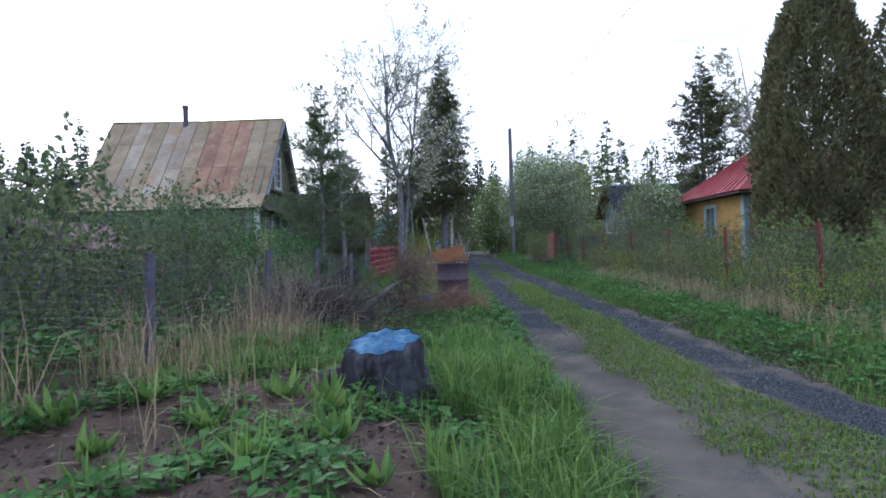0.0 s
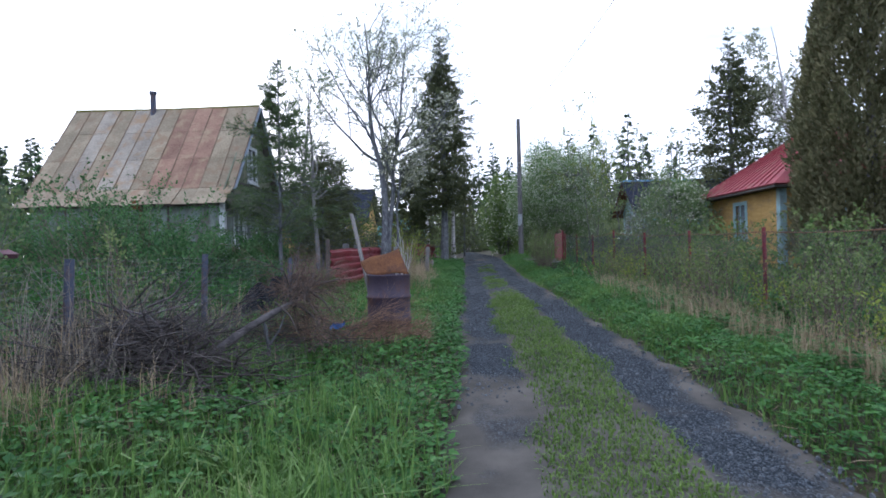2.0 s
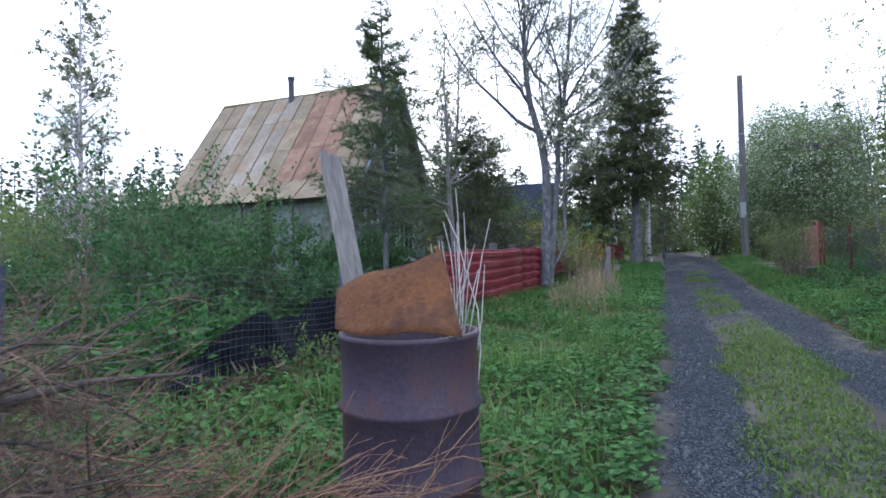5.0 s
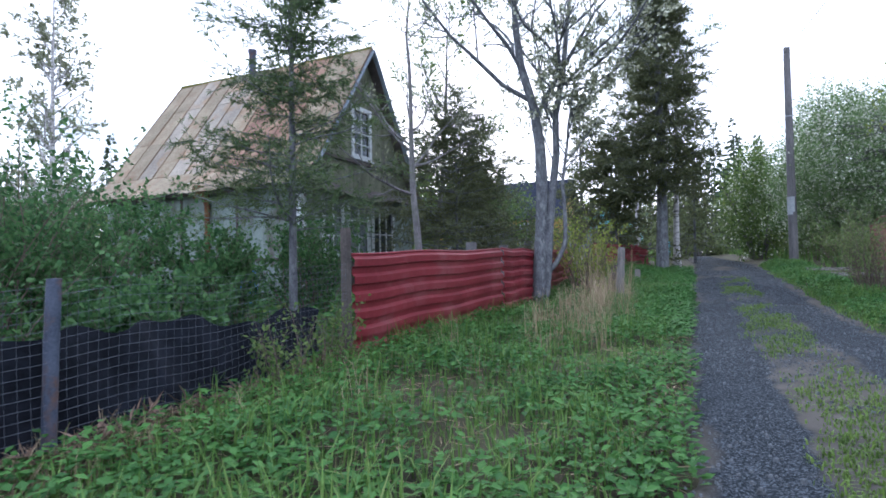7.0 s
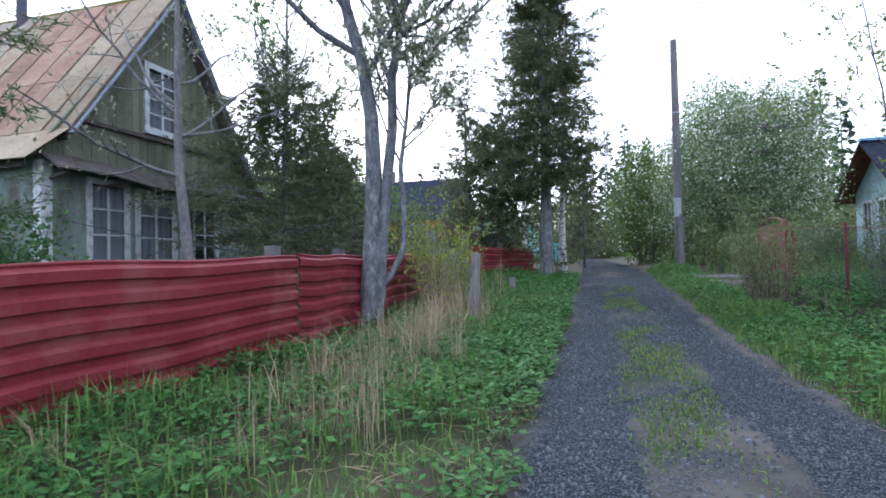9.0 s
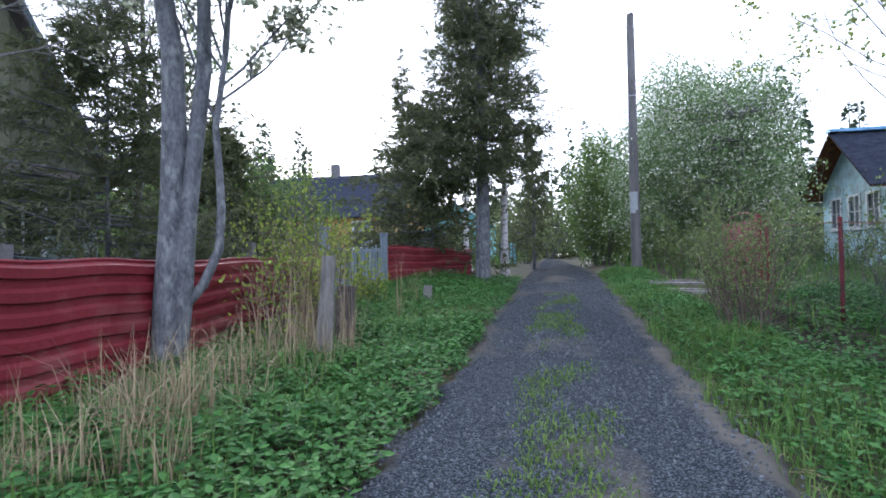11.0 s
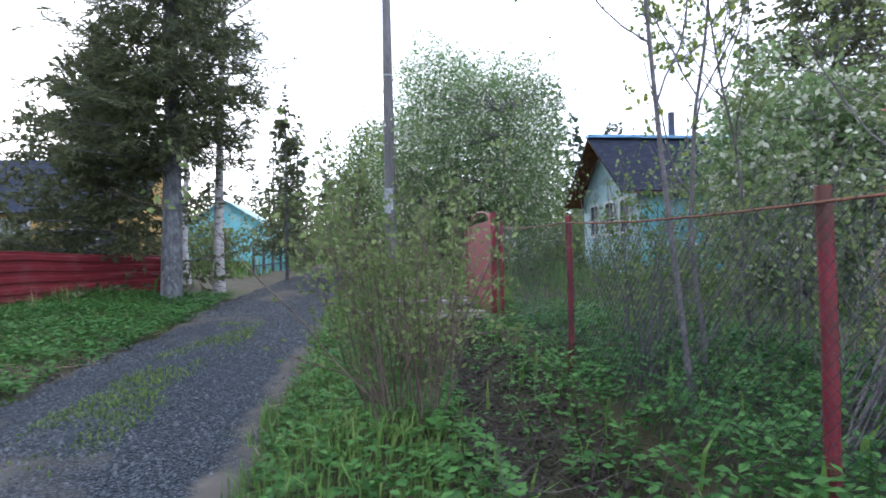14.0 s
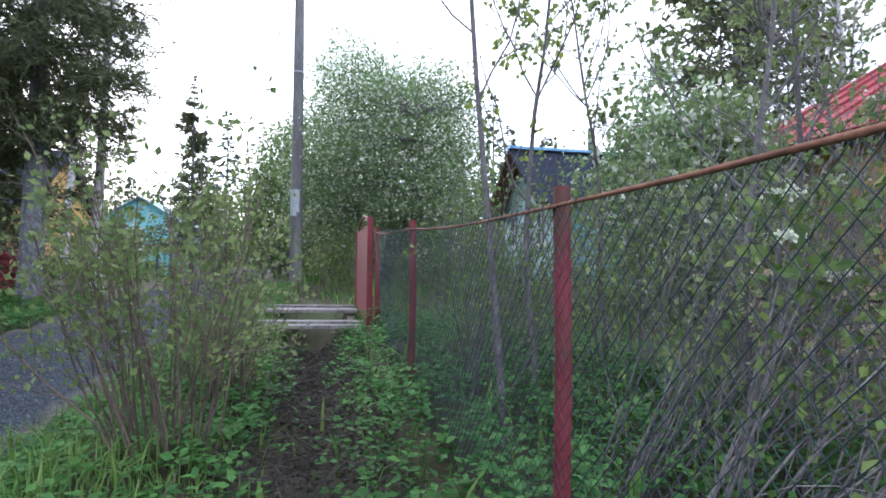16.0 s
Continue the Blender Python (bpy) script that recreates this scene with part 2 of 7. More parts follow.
M_FILM = surface("black_plastic_film", (0.004, 0.005, 0.009), (0.013, 0.016, 0.025), 3, 0.7, bump=0.8, fine=12, gloss=0.15)
M_GREYWOOD = surface("weathered_grey_wood", (0.11, 0.105, 0.105), (0.26, 0.25, 0.245), 8, 0.9, bump=0.6, fine=40, squash=(1, 1, 0.2), vary="object")
M_BLUEWOOD = surface("faded_blue_grey_pickets", (0.11, 0.145, 0.185), (0.25, 0.295, 0.345), 8, 0.85, bump=0.5, fine=40, squash=(1, 1, 0.2), vary="object")
M_POLE = surface("old_grey_pole_wood", (0.08, 0.08, 0.09), (0.19, 0.185, 0.19), 6, 0.9, bump=0.6, fine=40, squash=(1, 1, 0.12))
M_CREAM = surface("pale_painted_mark", (0.25, 0.28, 0.31), (0.38, 0.41, 0.44), 12, 0.8, bump=0.1)
M_GREENWALL = surface("faded_green_grey_boards", (0.12, 0.16, 0.15), (0.25, 0.305, 0.285), 2.2, 0.85, bump=0.3, fine=35, stain=(0.10, 0.10, 0.085), stain_scale=1.6, squash=(1, 1, 0.5))
M_GABLE = surface("mossy_green_gable_boards", (0.085, 0.095, 0.065), (0.17, 0.18, 0.13), 3, 0.9, bump=0.4, fine=40, squash=(1, 1, 0.25), vary="object")
M_NEWBOARD = surface("pale_yellowish_boards", (0.27, 0.22, 0.14), (0.44, 0.37, 0.25), 5, 0.85, bump=0.3, fine=30, vary="object", stain=(0.2, 0.18, 0.15), stain_scale=2)
M_DARKWOOD = surface("dark_old_wood", (0.045, 0.04, 0.04), (0.11, 0.095, 0.09), 6, 0.9, bump=0.5, fine=40)
M_WHITEWOOD = surface("chipped_pale_blue_white_paint", (0.36, 0.40, 0.43), (0.58, 0.62, 0.64), 8, 0.75, bump=0.3, fine=50, stain=(0.28, 0.28, 0.28), stain_scale=6)
M_TANROOF = surface("tan_weathered_roof_steel", (0.17, 0.14, 0.095), (0.30, 0.255, 0.18), 1.5, 0.7, bump=0.2, fine=14, vary="object", stain=(0.21, 0.14, 0.09), stain_scale=1.8)
M_GREYROOF = surface("lilac_grey_roof_steel", (0.18, 0.16, 0.135), (0.32, 0.29, 0.24), 1.5, 0.65, bump=0.2, fine=14, vary="object", stain=(0.25, 0.17, 0.10), stain_scale=1.8)
M_RUSTROOF = surface("rust_red_roof_steel", (0.175, 0.098, 0.072), (0.285, 0.18, 0.13), 1.5, 0.75, bump=0.2, fine=14, vary="object", stain=(0.30, 0.23, 0.15), stain_scale=1.8)
M_SEAM = surface("dark_roof_seam", (0.10, 0.07, 0.05), (0.22, 0.16, 0.11), 5, 0.7, bump=0.2)
M_MOSS = surface("roof_edge_moss", (0.08, 0.085, 0.02), (0.19, 0.18, 0.05), 8, 0.95, bump=0.8)
M_YELLOWWALL = surface("ochre_yellow_boards", (0.36, 0.22, 0.07), (0.52, 0.35, 0.13), 3, 0.8, bump=0.3, fine=30, squash=(1, 1, 3), stain=(0.30, 0.2, 0.1), stain_scale=1.4)
M_CRIMSON = surface("crimson_roof_steel", (0.22, 0.028, 0.045), (0.33, 0.065, 0.08), 2, 0.6, bump=0.15, stain=(0.30, 0.12, 0.105), stain_scale=1.5, gloss=0.3)
M_TURQ = surface("turquoise_paint", (0.11, 0.36, 0.42), (0.2, 0.5, 0.56), 2.4, 0.75, bump=0.2, stain=(0.3, 0.45, 0.45), stain_scale=1.4)
M_PALETURQ = surface("pale_turquoise_boards", (0.21, 0.36, 0.41), (0.36, 0.50, 0.55), 3, 0.8, bump=0.3, stain=(0.22, 0.28, 0.28), stain_scale=1.4)
M_SLATE = surface("dark_blue_slate_roof", (0.014, 0.018, 0.03), (0.038, 0.045, 0.068), 3, 0.95, bump=0.4, fine=20, squash=(1, 1, 3), gloss=0.08)
M_BLUETRIM = surface("bright_blue_trim", (0.13, 0.33, 0.6), (0.26, 0.48, 0.74), 4, 0.6, bump=0.1)
M_STUMP = surface("charred_stump_bark", (0.007, 0.008, 0.012), (0.034, 0.037, 0.05), 7, 0.9, bump=1.0, fine=26, squash=(1, 1, 0.4), stain=(0.062, 0.068, 0.088), stain_scale=9)
M_BLUETOP = surface("faded_blue_painted_cut", (0.012, 0.05, 0.12), (0.045, 0.135, 0.25), 5, 0.75, bump=0.5, fine=40, stain=(0.115, 0.21, 0.32), stain_scale=4.5, gloss=0.15)
M_BLUEBAG = surface("blue_plastic_bag", (0.03, 0.12, 0.4), (0.08, 0.25, 0.62), 8, 0.4, bump=0.6)
M_BAG = surface("dark_blue_plastic_film", (0.012, 0.045, 0.15), (0.05, 0.13, 0.36), 30, 0.45, bump=0.8, fine=90)
M_SHED = surface("maroon_shed_boards", (0.055, 0.022, 0.036), (0.11, 0.048, 0.064), 3, 0.8, bump=0.3)
M_PALE = surface("pale_sheeting", (0.45, 0.5, 0.58), (0.6, 0.65, 0.72), 2, 0.5, bump=0.2)
M_DIRTYRED = surface("red_lettering_paint", (0.4, 0.06, 0.06), (0.5, 0.1, 0.1), 9, 0.7, bump=0)
# net curtain, its blue tint stands in for sky reflected in the panes
M_CURTAIN = surface("sky_tinted_net_curtain", (0.38, 0.43, 0.52), (0.62, 0.67, 0.76), 5, 0.9, bump=0.4, squash=(4, 4, 0.6))
M_INSIDE = surface("dim_room_wall", (0.06, 0.06, 0.06), (0.12, 0.115, 0.11), 2, 0.9, bump=0)
M_CONCRETE = surface("grey_concrete", (0.095, 0.095, 0.10), (0.17, 0.17, 0.18), 6, 0.9, bump=0.4)


def glass_material():
    m, n, l = nodes_of("window_glass")
    p, outn = n["Principled BSDF"], n["Material Output"]
    p.inputs["Base Color"].default_value = (0.02, 0.025, 0.03, 1)
    p.inputs["Roughness"].default_value = 0.06
    clear = n.new("ShaderNodeBsdfTransparent")
    mix = n.new("ShaderNodeMixShader")
    mix.inputs[0].default_value = 0.3
    l.new(clear.outputs[0], mix.inputs[1])
    l.new(p.outputs[0], mix.inputs[2])
    l.new(mix.outputs[0], outn.inputs[0])
    return m


M_GLASS = glass_material()

# ---- builders ----
rng = np.random.default_rng(7)


def rise(y):
    """Height of the lane's bed along its length."""
    return np.interp(y, [-100, 6, 9, 24, 36, 60, 100, 400], [0, 0, 0.1, 0.40, 0.95, 1.25, 1.4, 1.6])


def bumps(x, y):
    return 0.03 * np.sin(x * 2.1 + 0.7 * y) + 0.025 * np.sin(y * 3.1 - x * 1.3) + 0.015 * np.sin(x * 6.3 + 1.0) * np.cos(y * 5.2)


def smooth(v, a, b):
    s = np.clip((v - a) / (b - a), 0, 1)
    return s * s * (3 - 2 * s)


def ground_z(x, y):
    """Height of the ground: level lane, low bank beside the fence, ditch beyond the other verge."""
    x, y = np.asarray(x, float), np.asarray(y, float)
    bed = 1 - smooth(np.abs(x - 2.3), 1.15, 1.75)
    left = np.interp(y, [8, 14, 24, 29], [0.20, 0.05, 0.06, 0.15]) * smooth(-x, -0.9, 2.3)
    mound = 0.12 * smooth(6.5 - y, 0, 3) * smooth(-x, -0.4, 1.0)
    ditch = (0.12 + 0.38 * smooth(y, 22.6, 24.2) * (1 - smooth(y, 31, 33))) * np.exp(-((x - 5.2) / 0.42) ** 2) * smooth(y, 3, 6) * (1 - smooth(y, 34, 36))
    verge = 0.10 * smooth(x, 3.4, 3.9) * (1 - smooth(x, 8, 14))
    return rise(y) - 0.06 * bed + left + mound - ditch + verge + bumps(x, y) * (1 - 0.8 * bed)


class Geo:
    """Gathers quads as numpy arrays, for one mesh."""

    def __init__(self):
        self.v, self.q, self.n = [], [], 0

    def add(self, v, q):
        v, q = np.asarray(v, float).reshape(-1, 3), np.asarray(q, int).reshape(-1, 4)
        self.v.append(v)
        self.q.append(q + self.n)
        self.n += len(v)
        return self

    def mesh(self, name, material, origin=(0, 0, 0), smooth_shade=False):
        me = bpy.data.meshes.new(name)
        v, q = np.concatenate(self.v) - np.array(origin, float), np.concatenate(self.q)
        me.vertices.add(len(v))
        me.vertices.foreach_set("co", v.astype(np.float32).ravel())
        me.loops.add(q.size)
        me.loops.foreach_set("vertex_index", q.astype(np.int32).ravel())
        me.polygons.add(len(q))
        me.polygons.foreach_set("loop_start", np.arange(0, q.size, 4, dtype=np.int32))
        me.polygons.foreach_set("use_smooth", np.full(len(q), smooth_shade))
        me.update(calc_edges=True)
        me.materials.append(material)
        return me

    def tubes(self, paths, radii, sides=5):
        paths = np.asarray(paths, float)
        n, k, _ = paths.shape
        radii = np.broadcast_to(np.asarray(radii, float), (n, k))
        d = np.gradient(paths, axis=1)
        d /= np.linalg.norm(d, axis=2, keepdims=True) + 1e-9
        mean = d.mean(axis=1)
        ref = np.where(np.abs(mean[:, 2:3]) < 0.8, np.array([[0, 0, 1.0]]), np.array([[1.0, 0, 0]]))[:, None, :]
        a = np.cross(d, ref)
        a /= np.linalg.norm(a, axis=2, keepdims=True) + 1e-9
        b = np.cross(d, a)
        ang = np.arange(sides) * 2 * np.pi / sides
        ring = a[:, :, None, :] * np.cos(ang)[None, None, :, None] + b[:, :, None, :] * np.sin(ang)[None, None, :, None]
        v = paths[:, :, None, :] + ring * radii[:, :, None, None]
        i = np.arange(n)[:, None, None] * k * sides
        j = np.arange(k - 1)[None, :, None] * sides
        s = np.arange(sides)[None, None, :]
        s2 = (s + 1) % sides
        q = np.stack([i + j + s, i + j + s2, i + j + sides + s2, i + j + sides + s], axis=-1)
        return self.add(v, q)

    def leaves(self, pos, along, length, width, face=None):
        """Kite-shaped leaves from pos along a direction."""
        pos, along = np.asarray(pos, float), np.asarray(along, float)
        n = len(pos)
        along = along / (np.linalg.norm(along, axis=1, keepdims=True) + 1e-9)
        face = rng.normal(size=(n, 3)) if face is None else face
        side = np.cross(along, face)
        side /= np.linalg.norm(side, axis=1, keepdims=True) + 1e-9
        nor = np.cross(side, along)
        length, width = np.broadcast_to(length, n)[:, None], np.broadcast_to(width, n)[:, None]
        m = pos + along * length * 0.5 + nor * length * 0.08
        v = np.stack([pos, m + side * width * 0.5, pos + along * length, m - side * width * 0.5], axis=1)
        return self.add(v, np.arange(n * 4).reshape(n, 4))

    def blades(self, pos, height, width, lean):
        """Grass blades of two bent quads."""
        pos = np.asarray(pos, float)
        n = len(pos)
        height, width = np.broadcast_to(height, n), np.broadcast_to(width, n)
        ang = rng.uniform(0, 2 * np.pi, n)
        dirv = np.stack([np.cos(ang), np.sin(ang), np.zeros(n)], 1)
        side = np.stack([-np.sin(ang), np.cos(ang), np.zeros(n)], 1)
        ln = (np.abs(rng.normal(0, 1, n)) * lean)[:, None]
        h, w = height[:, None], width[:, None]
        up = np.array([[0, 0, 1.0]])
        mid = pos + up * h * 0.6 + dirv * h * ln * 0.3
        tip = pos + up * h * (1 - 0.25 * np.minimum(ln, 2)) + dirv * h * ln
        v = np.stack([pos - side * w, pos + side * w, mid + side * w * 0.8, mid - side * w * 0.8, tip + side * w * 0.12, tip - side * w * 0.12], axis=1)
        b = np.arange(n)[:, None] * 6
        q = np.concatenate([b + np.array([[0, 1, 2, 3]]), b + np.array([[3, 2, 4, 5]])], axis=0)
        return self.add(v, q)

    def box(self, lo, hi):
        (x0, y0, z0), (x1, y1, z1) = lo, hi
        v = [(x0, y0, z0), (x1, y0, z0), (x1, y1, z0), (x0, y1, z0), (x0, y0, z1), (x1, y0, z1), (x1, y1, z1), (x0, y1, z1)]
        return self.add(v, [(0, 3, 2, 1), (4, 5, 6, 7), (0, 1, 5, 4), (1, 2, 6, 5), (2, 3, 7, 6), (3, 0, 4, 7)])

    def bar(self, a, b, w, t, up=(0, 0, 1)):
        """A squared bar from a to b, w wide and t thick."""
        a, b = np.array(a, float), np.array(b, float)
        d = (b - a) / np.linalg.norm(b - a)
        s = np.cross(d, up)
        s /= np.linalg.norm(s)
        u = np.cross(s, d)
        v = [p + s * i * w / 2 + u * j * t / 2 for p in (a, b) for i, j in ((-1, -1), (1, -1), (1, 1), (-1, 1))]
        return self.add(v, [(0, 3, 2, 1), (4, 5, 6, 7), (0, 1, 5, 4), (1, 2, 6, 5), (2, 3, 7, 6), (3, 0, 4, 7)])

    def slab(self, corners, t):
        """A plate on four corners, t thick against its normal."""
        c = np.array(corners, float)
        nor = np.cross(c[1] - c[0], c[3] - c[0])
        nor /= np.linalg.norm(nor)
        v = np.concatenate([c, c - nor * t])
        return self.add(v, [(0, 1, 2, 3), (7, 6, 5, 4), (0, 4, 5, 1), (1, 5, 6, 2), (2, 6, 7, 3), (3, 7, 4, 0)])

    def grid(self, p):
        """A sheet over an array of points (rows, columns, 3)."""
        p = np.asarray(p, float)
        r, c, _ = p.shape
        i = np.arange(r - 1)[:, None] * c + np.arange(c - 1)[None, :]
        return self.add(p, np.stack([i, i + 1, i + c + 1, i + c], axis=-1))


def thing(name, at, label, category, group="", kind=""):
    ob = new(name)
    ob.empty_display_size = 0.2
    ob.location = at
    return tagged(ob, label, category, group, kind)


def spot(ob):
    p = np.zeros(3)
    while ob is not None:
        p += np.array(ob.location)
        ob = ob.parent
    return p


def part(name, geo, material, parent, label="", shade=False, kind=""):
    """One mesh under a thing or a part; the geometry is given in world places."""
    ob = new(name, geo.mesh(name, material, spot(parent), shade))
    ob.parent = parent
    return tagged(ob, label, kind=kind)


def lone(name, geo, material, at, label, category="", group="", kind="", shade=False):
    """A thing of one mesh, with its origin at its base."""
    ob = new(name, geo.mesh(name, material, at, shade))
    ob.location = at
    return tagged(ob, label, category, group, kind)


def at_ground(x, y, dz=0.0):
    return (x, y, float(ground_z(x, y)) + dz)


def unit(v):
    return v / (np.linalg.norm(v, axis=-1, keepdims=True) + 1e-9)


def shoots(start, way, length, k=5, wander=0.12, up=0.0):
    """Bent paths from start points; up pulls them skyward (or down)."""
    n = len(start)
    p = [np.asarray(start, float)]
    d = unit(np.asarray(way, float))
    step = (np.broadcast_to(length, n) / (k - 1))[:, None]
    for _ in range(k - 1):
        d = unit(d + rng.normal(0, wander, (n, 3)) + np.array([0, 0, up]))
        p.append(p[-1] + d * step)
    return np.stack(p, axis=1)


def off(paths, radii, m, lo, hi, angle, ratio):
    """Starts, directions, lengths and radii of m side shoots on each path."""
    n, k, _ = paths.shape
    f = rng.uniform(lo, hi, (n, m)) * (k - 1)
    i = np.minimum(f.astype(int), k - 2)
    w = (f - i)[..., None]
    row = np.arange(n)[:, None]
    pos = paths[row, i] * (1 - w) + paths[row, i + 1] * w
    d = unit(paths[row, i + 1] - paths[row, i])
    rad = radii[row, i] * (1 - w[..., 0]) + radii[row, i + 1] * w[..., 0]
    a = np.radians(angle) * rng.uniform(0.7, 1.3, (n, m, 1))
    perp = unit(np.cross(d, rng.normal(size=(n, m, 3))))
    way = d * np.cos(a) + perp * np.sin(a)
    whole = np.linalg.norm(np.diff(paths, axis=1), axis=2).sum(1)[:, None]
    ln = whole * ratio * rng.uniform(0.6, 1.2, (n, m)) * (1.25 - 0.6 * f / (k - 1))
    return pos.reshape(-1, 3), way.reshape(-1, 3), ln.ravel(), rad.ravel()


def taper(r0, r1, k):
    s = np.linspace(0, 1, k)[None, :]
    return np.asarray(r0)[:, None] * (1 - s) + np.asarray(r1)[:, None] * s


def along(paths, m, lo=0.2):
    """m random points on each path and the direction there."""
    n, k, _ = paths.shape
    f = rng.uniform(lo, 1, (n, m)) * (k - 1)
    i = np.minimum(f.astype(int), k - 2)
    w = (f - i)[..., None]
    row = np.arange(n)[:, None]
    p = paths[row, i] * (1 - w) + paths[row, i + 1] * w
    return p.reshape(-1, 3), unit(paths[row, i + 1] - paths[row, i]).reshape(-1, 3)


def broadleaf(name, stems, label, limbs=14, branches=6, twigs=5, leaf=(0.06, 0.04), per=4, bark=None, leaves=None, clear=0.3, spread=50, ratio=0.42, up=0.08, blossom=0, group="", flower=None, crook=0.05, forks=()):
    """A tree or tall shrub: stems are (x, y, height, radius, lean_x, lean_y)."""
    x0, y0 = stems[0][0], stems[0][1]
    t = thing(name, at_ground(x0, y0, -0.05), label, "tree", group)
    s = np.array(stems, float)
    base = np.stack([s[:, 0], s[:, 1], ground_z(s[:, 0], s[:, 1]) - 0.08], 1)
    p0 = shoots(base, np.stack([s[:, 4], s[:, 5], np.ones(len(s))], 1), s[:, 2], 12, crook, 0.06)
    r0 = taper(s[:, 3], s[:, 3] * 0.15, 12)
    r0[:, 0] *= 1.35
    if forks:
        bent = []
        for line, ra, rb in forks:
            line = np.array(line, float)
            u = np.linspace(0, 1, 12)
            v = np.concatenate([[0], np.cumsum(np.linalg.norm(np.diff(line, axis=0), axis=1))])
            bent.append(np.stack([np.interp(u * v[-1], v, line[:, k]) for k in range(3)], 1))
        p0 = np.stack(bent) + rng.normal(0, 0.012, (len(bent), 12, 3))
        r0 = np.stack([np.linspace(ra, rb, 12) for _, ra, rb in forks])
    part("trunk", Geo().tubes(p0, r0, 9), bark or M_BARK, t, shade=True)
    a, b, c, r = off(p0, r0, limbs, clear, 0.97, spread, ratio)
    p1 = shoots(a, b, c, 7, 0.13, up)
    r1 = taper(r * 0.55, r * 0.08 + 0.003, 7)
    a, b, c, r = off(p1, r1, branches, 0.2, 0.98, 45, 0.42)
    p2 = shoots(a, b, c, 5, 0.16, up)
    r2 = taper(np.minimum(r * 0.6, 0.03), np.full(len(r), 0.003), 5)
    a, b, c, r = off(p2, r2, twigs, 0.15, 1.0, 42, 0.45)
    p3 = shoots(a, b, c, 4, 0.18, up)
    r3 = taper(np.minimum(r * 0.6, 0.008), np.full(len(r), 0.0018), 4)
    for i in range(len(p1)):
        part("limb", Geo().tubes(p1[i:i + 1], r1[i:i + 1], 6), bark or M_BARK, t, shade=True)
    part("brushwood", Geo().tubes(p2, r2, 4).tubes(p3, r3, 3), bark or M_BARK, t, shade=True, kind="stuff")
    if per:
        q, d = along(np.concatenate([p3, ]), per)
        g = Geo()
        d = unit(d + rng.normal(0, 0.7, d.shape))
        g.leaves(q, d, leaf[0] * rng.uniform(0.6, 1.3, len(q)), leaf[1] * rng.uniform(0.7, 1.2, len(q)))
        part("foliage", g, leaves or M_LEAF, t)
    if blossom:
        q, d = along(p3, blossom)
        q = q + rng.normal(0, 0.03, q.shape)
        part("blossom", Geo().leaves(q, rng.normal(size=q.shape), leaf[0] * 1.1, leaf[1] * 1.2), flower or M_FLOWER, t)
    return t


def shrub(name, x, y, height, width, label, stems=26, per=9, leaf=(0.05, 0.035), bark=None, leaves=None, twigs=5, group="", lean=(0, 0), category="bush", low=0.15, blossom=0, thick=1.0):
    """A bush of many stems from one stool."""
    t = thing(name, at_ground(x, y, -0.04), label, category, group)
    a = rng.uniform(0, 2 * np.pi, stems)
    r = np.sqrt(rng.uniform(0, 1, stems))
    bx, by = x + 0.22 * width * r * np.cos(a), y + 0.22 * width * r * np.sin(a)
    base = np.stack([bx, by, ground_z(bx, by) - 0.05], 1)
    way = np.stack([np.cos(a) * r * width / height * 0.45 + lean[0], np.sin(a) * r * width / height * 0.45 + lean[1], np.ones(stems)], 1)
    p1 = shoots(base, way, height * rng.uniform(0.65, 1.08, stems), 7, 0.1, 0.0)
    r1 = taper(thick * np.full(stems, 0.004 + 0.0035 * height), np.full(stems, 0.002), 7)
    s, d, ln, rr = off(p1, r1, twigs, 0.2, 0.98, 40, 0.33)
    p2 = shoots(s, d, ln, 5, 0.16, 0.03)
    r2 = taper(rr * 0.6, np.full(len(rr), 0.0016), 5)
    part("brushwood", Geo().tubes(p1, r1, 4).tubes(p2, r2, 3), bark or M_TWIG, t, shade=True, kind="stuff")
    if per:
        q, dd = along(p2, per, 0.1)
        q2, d2 = along(p1, max(2, per), low)
        q, dd = np.concatenate([q, q2]), np.concatenate([dd, d2])
        q = q + rng.normal(0, 0.03, q.shape)
        dd = unit(dd + rng.normal(0, 0.8, dd.shape))
        g = Geo().leaves(q, dd, leaf[0] * rng.uniform(0.6, 1.35, len(q)), leaf[1] * rng.uniform(0.7, 1.2, len(q)))
        part("foliage", g, leaves or M_LEAF, t)
    if blossom:
        q, dd = along(p2, blossom, 0.5)
        part("blossom", Geo().leaves(q + rng.normal(0, 0.03, q.shape), rng.normal(size=q.shape), 0.05, 0.05), M_FLOWER, t)
    return t


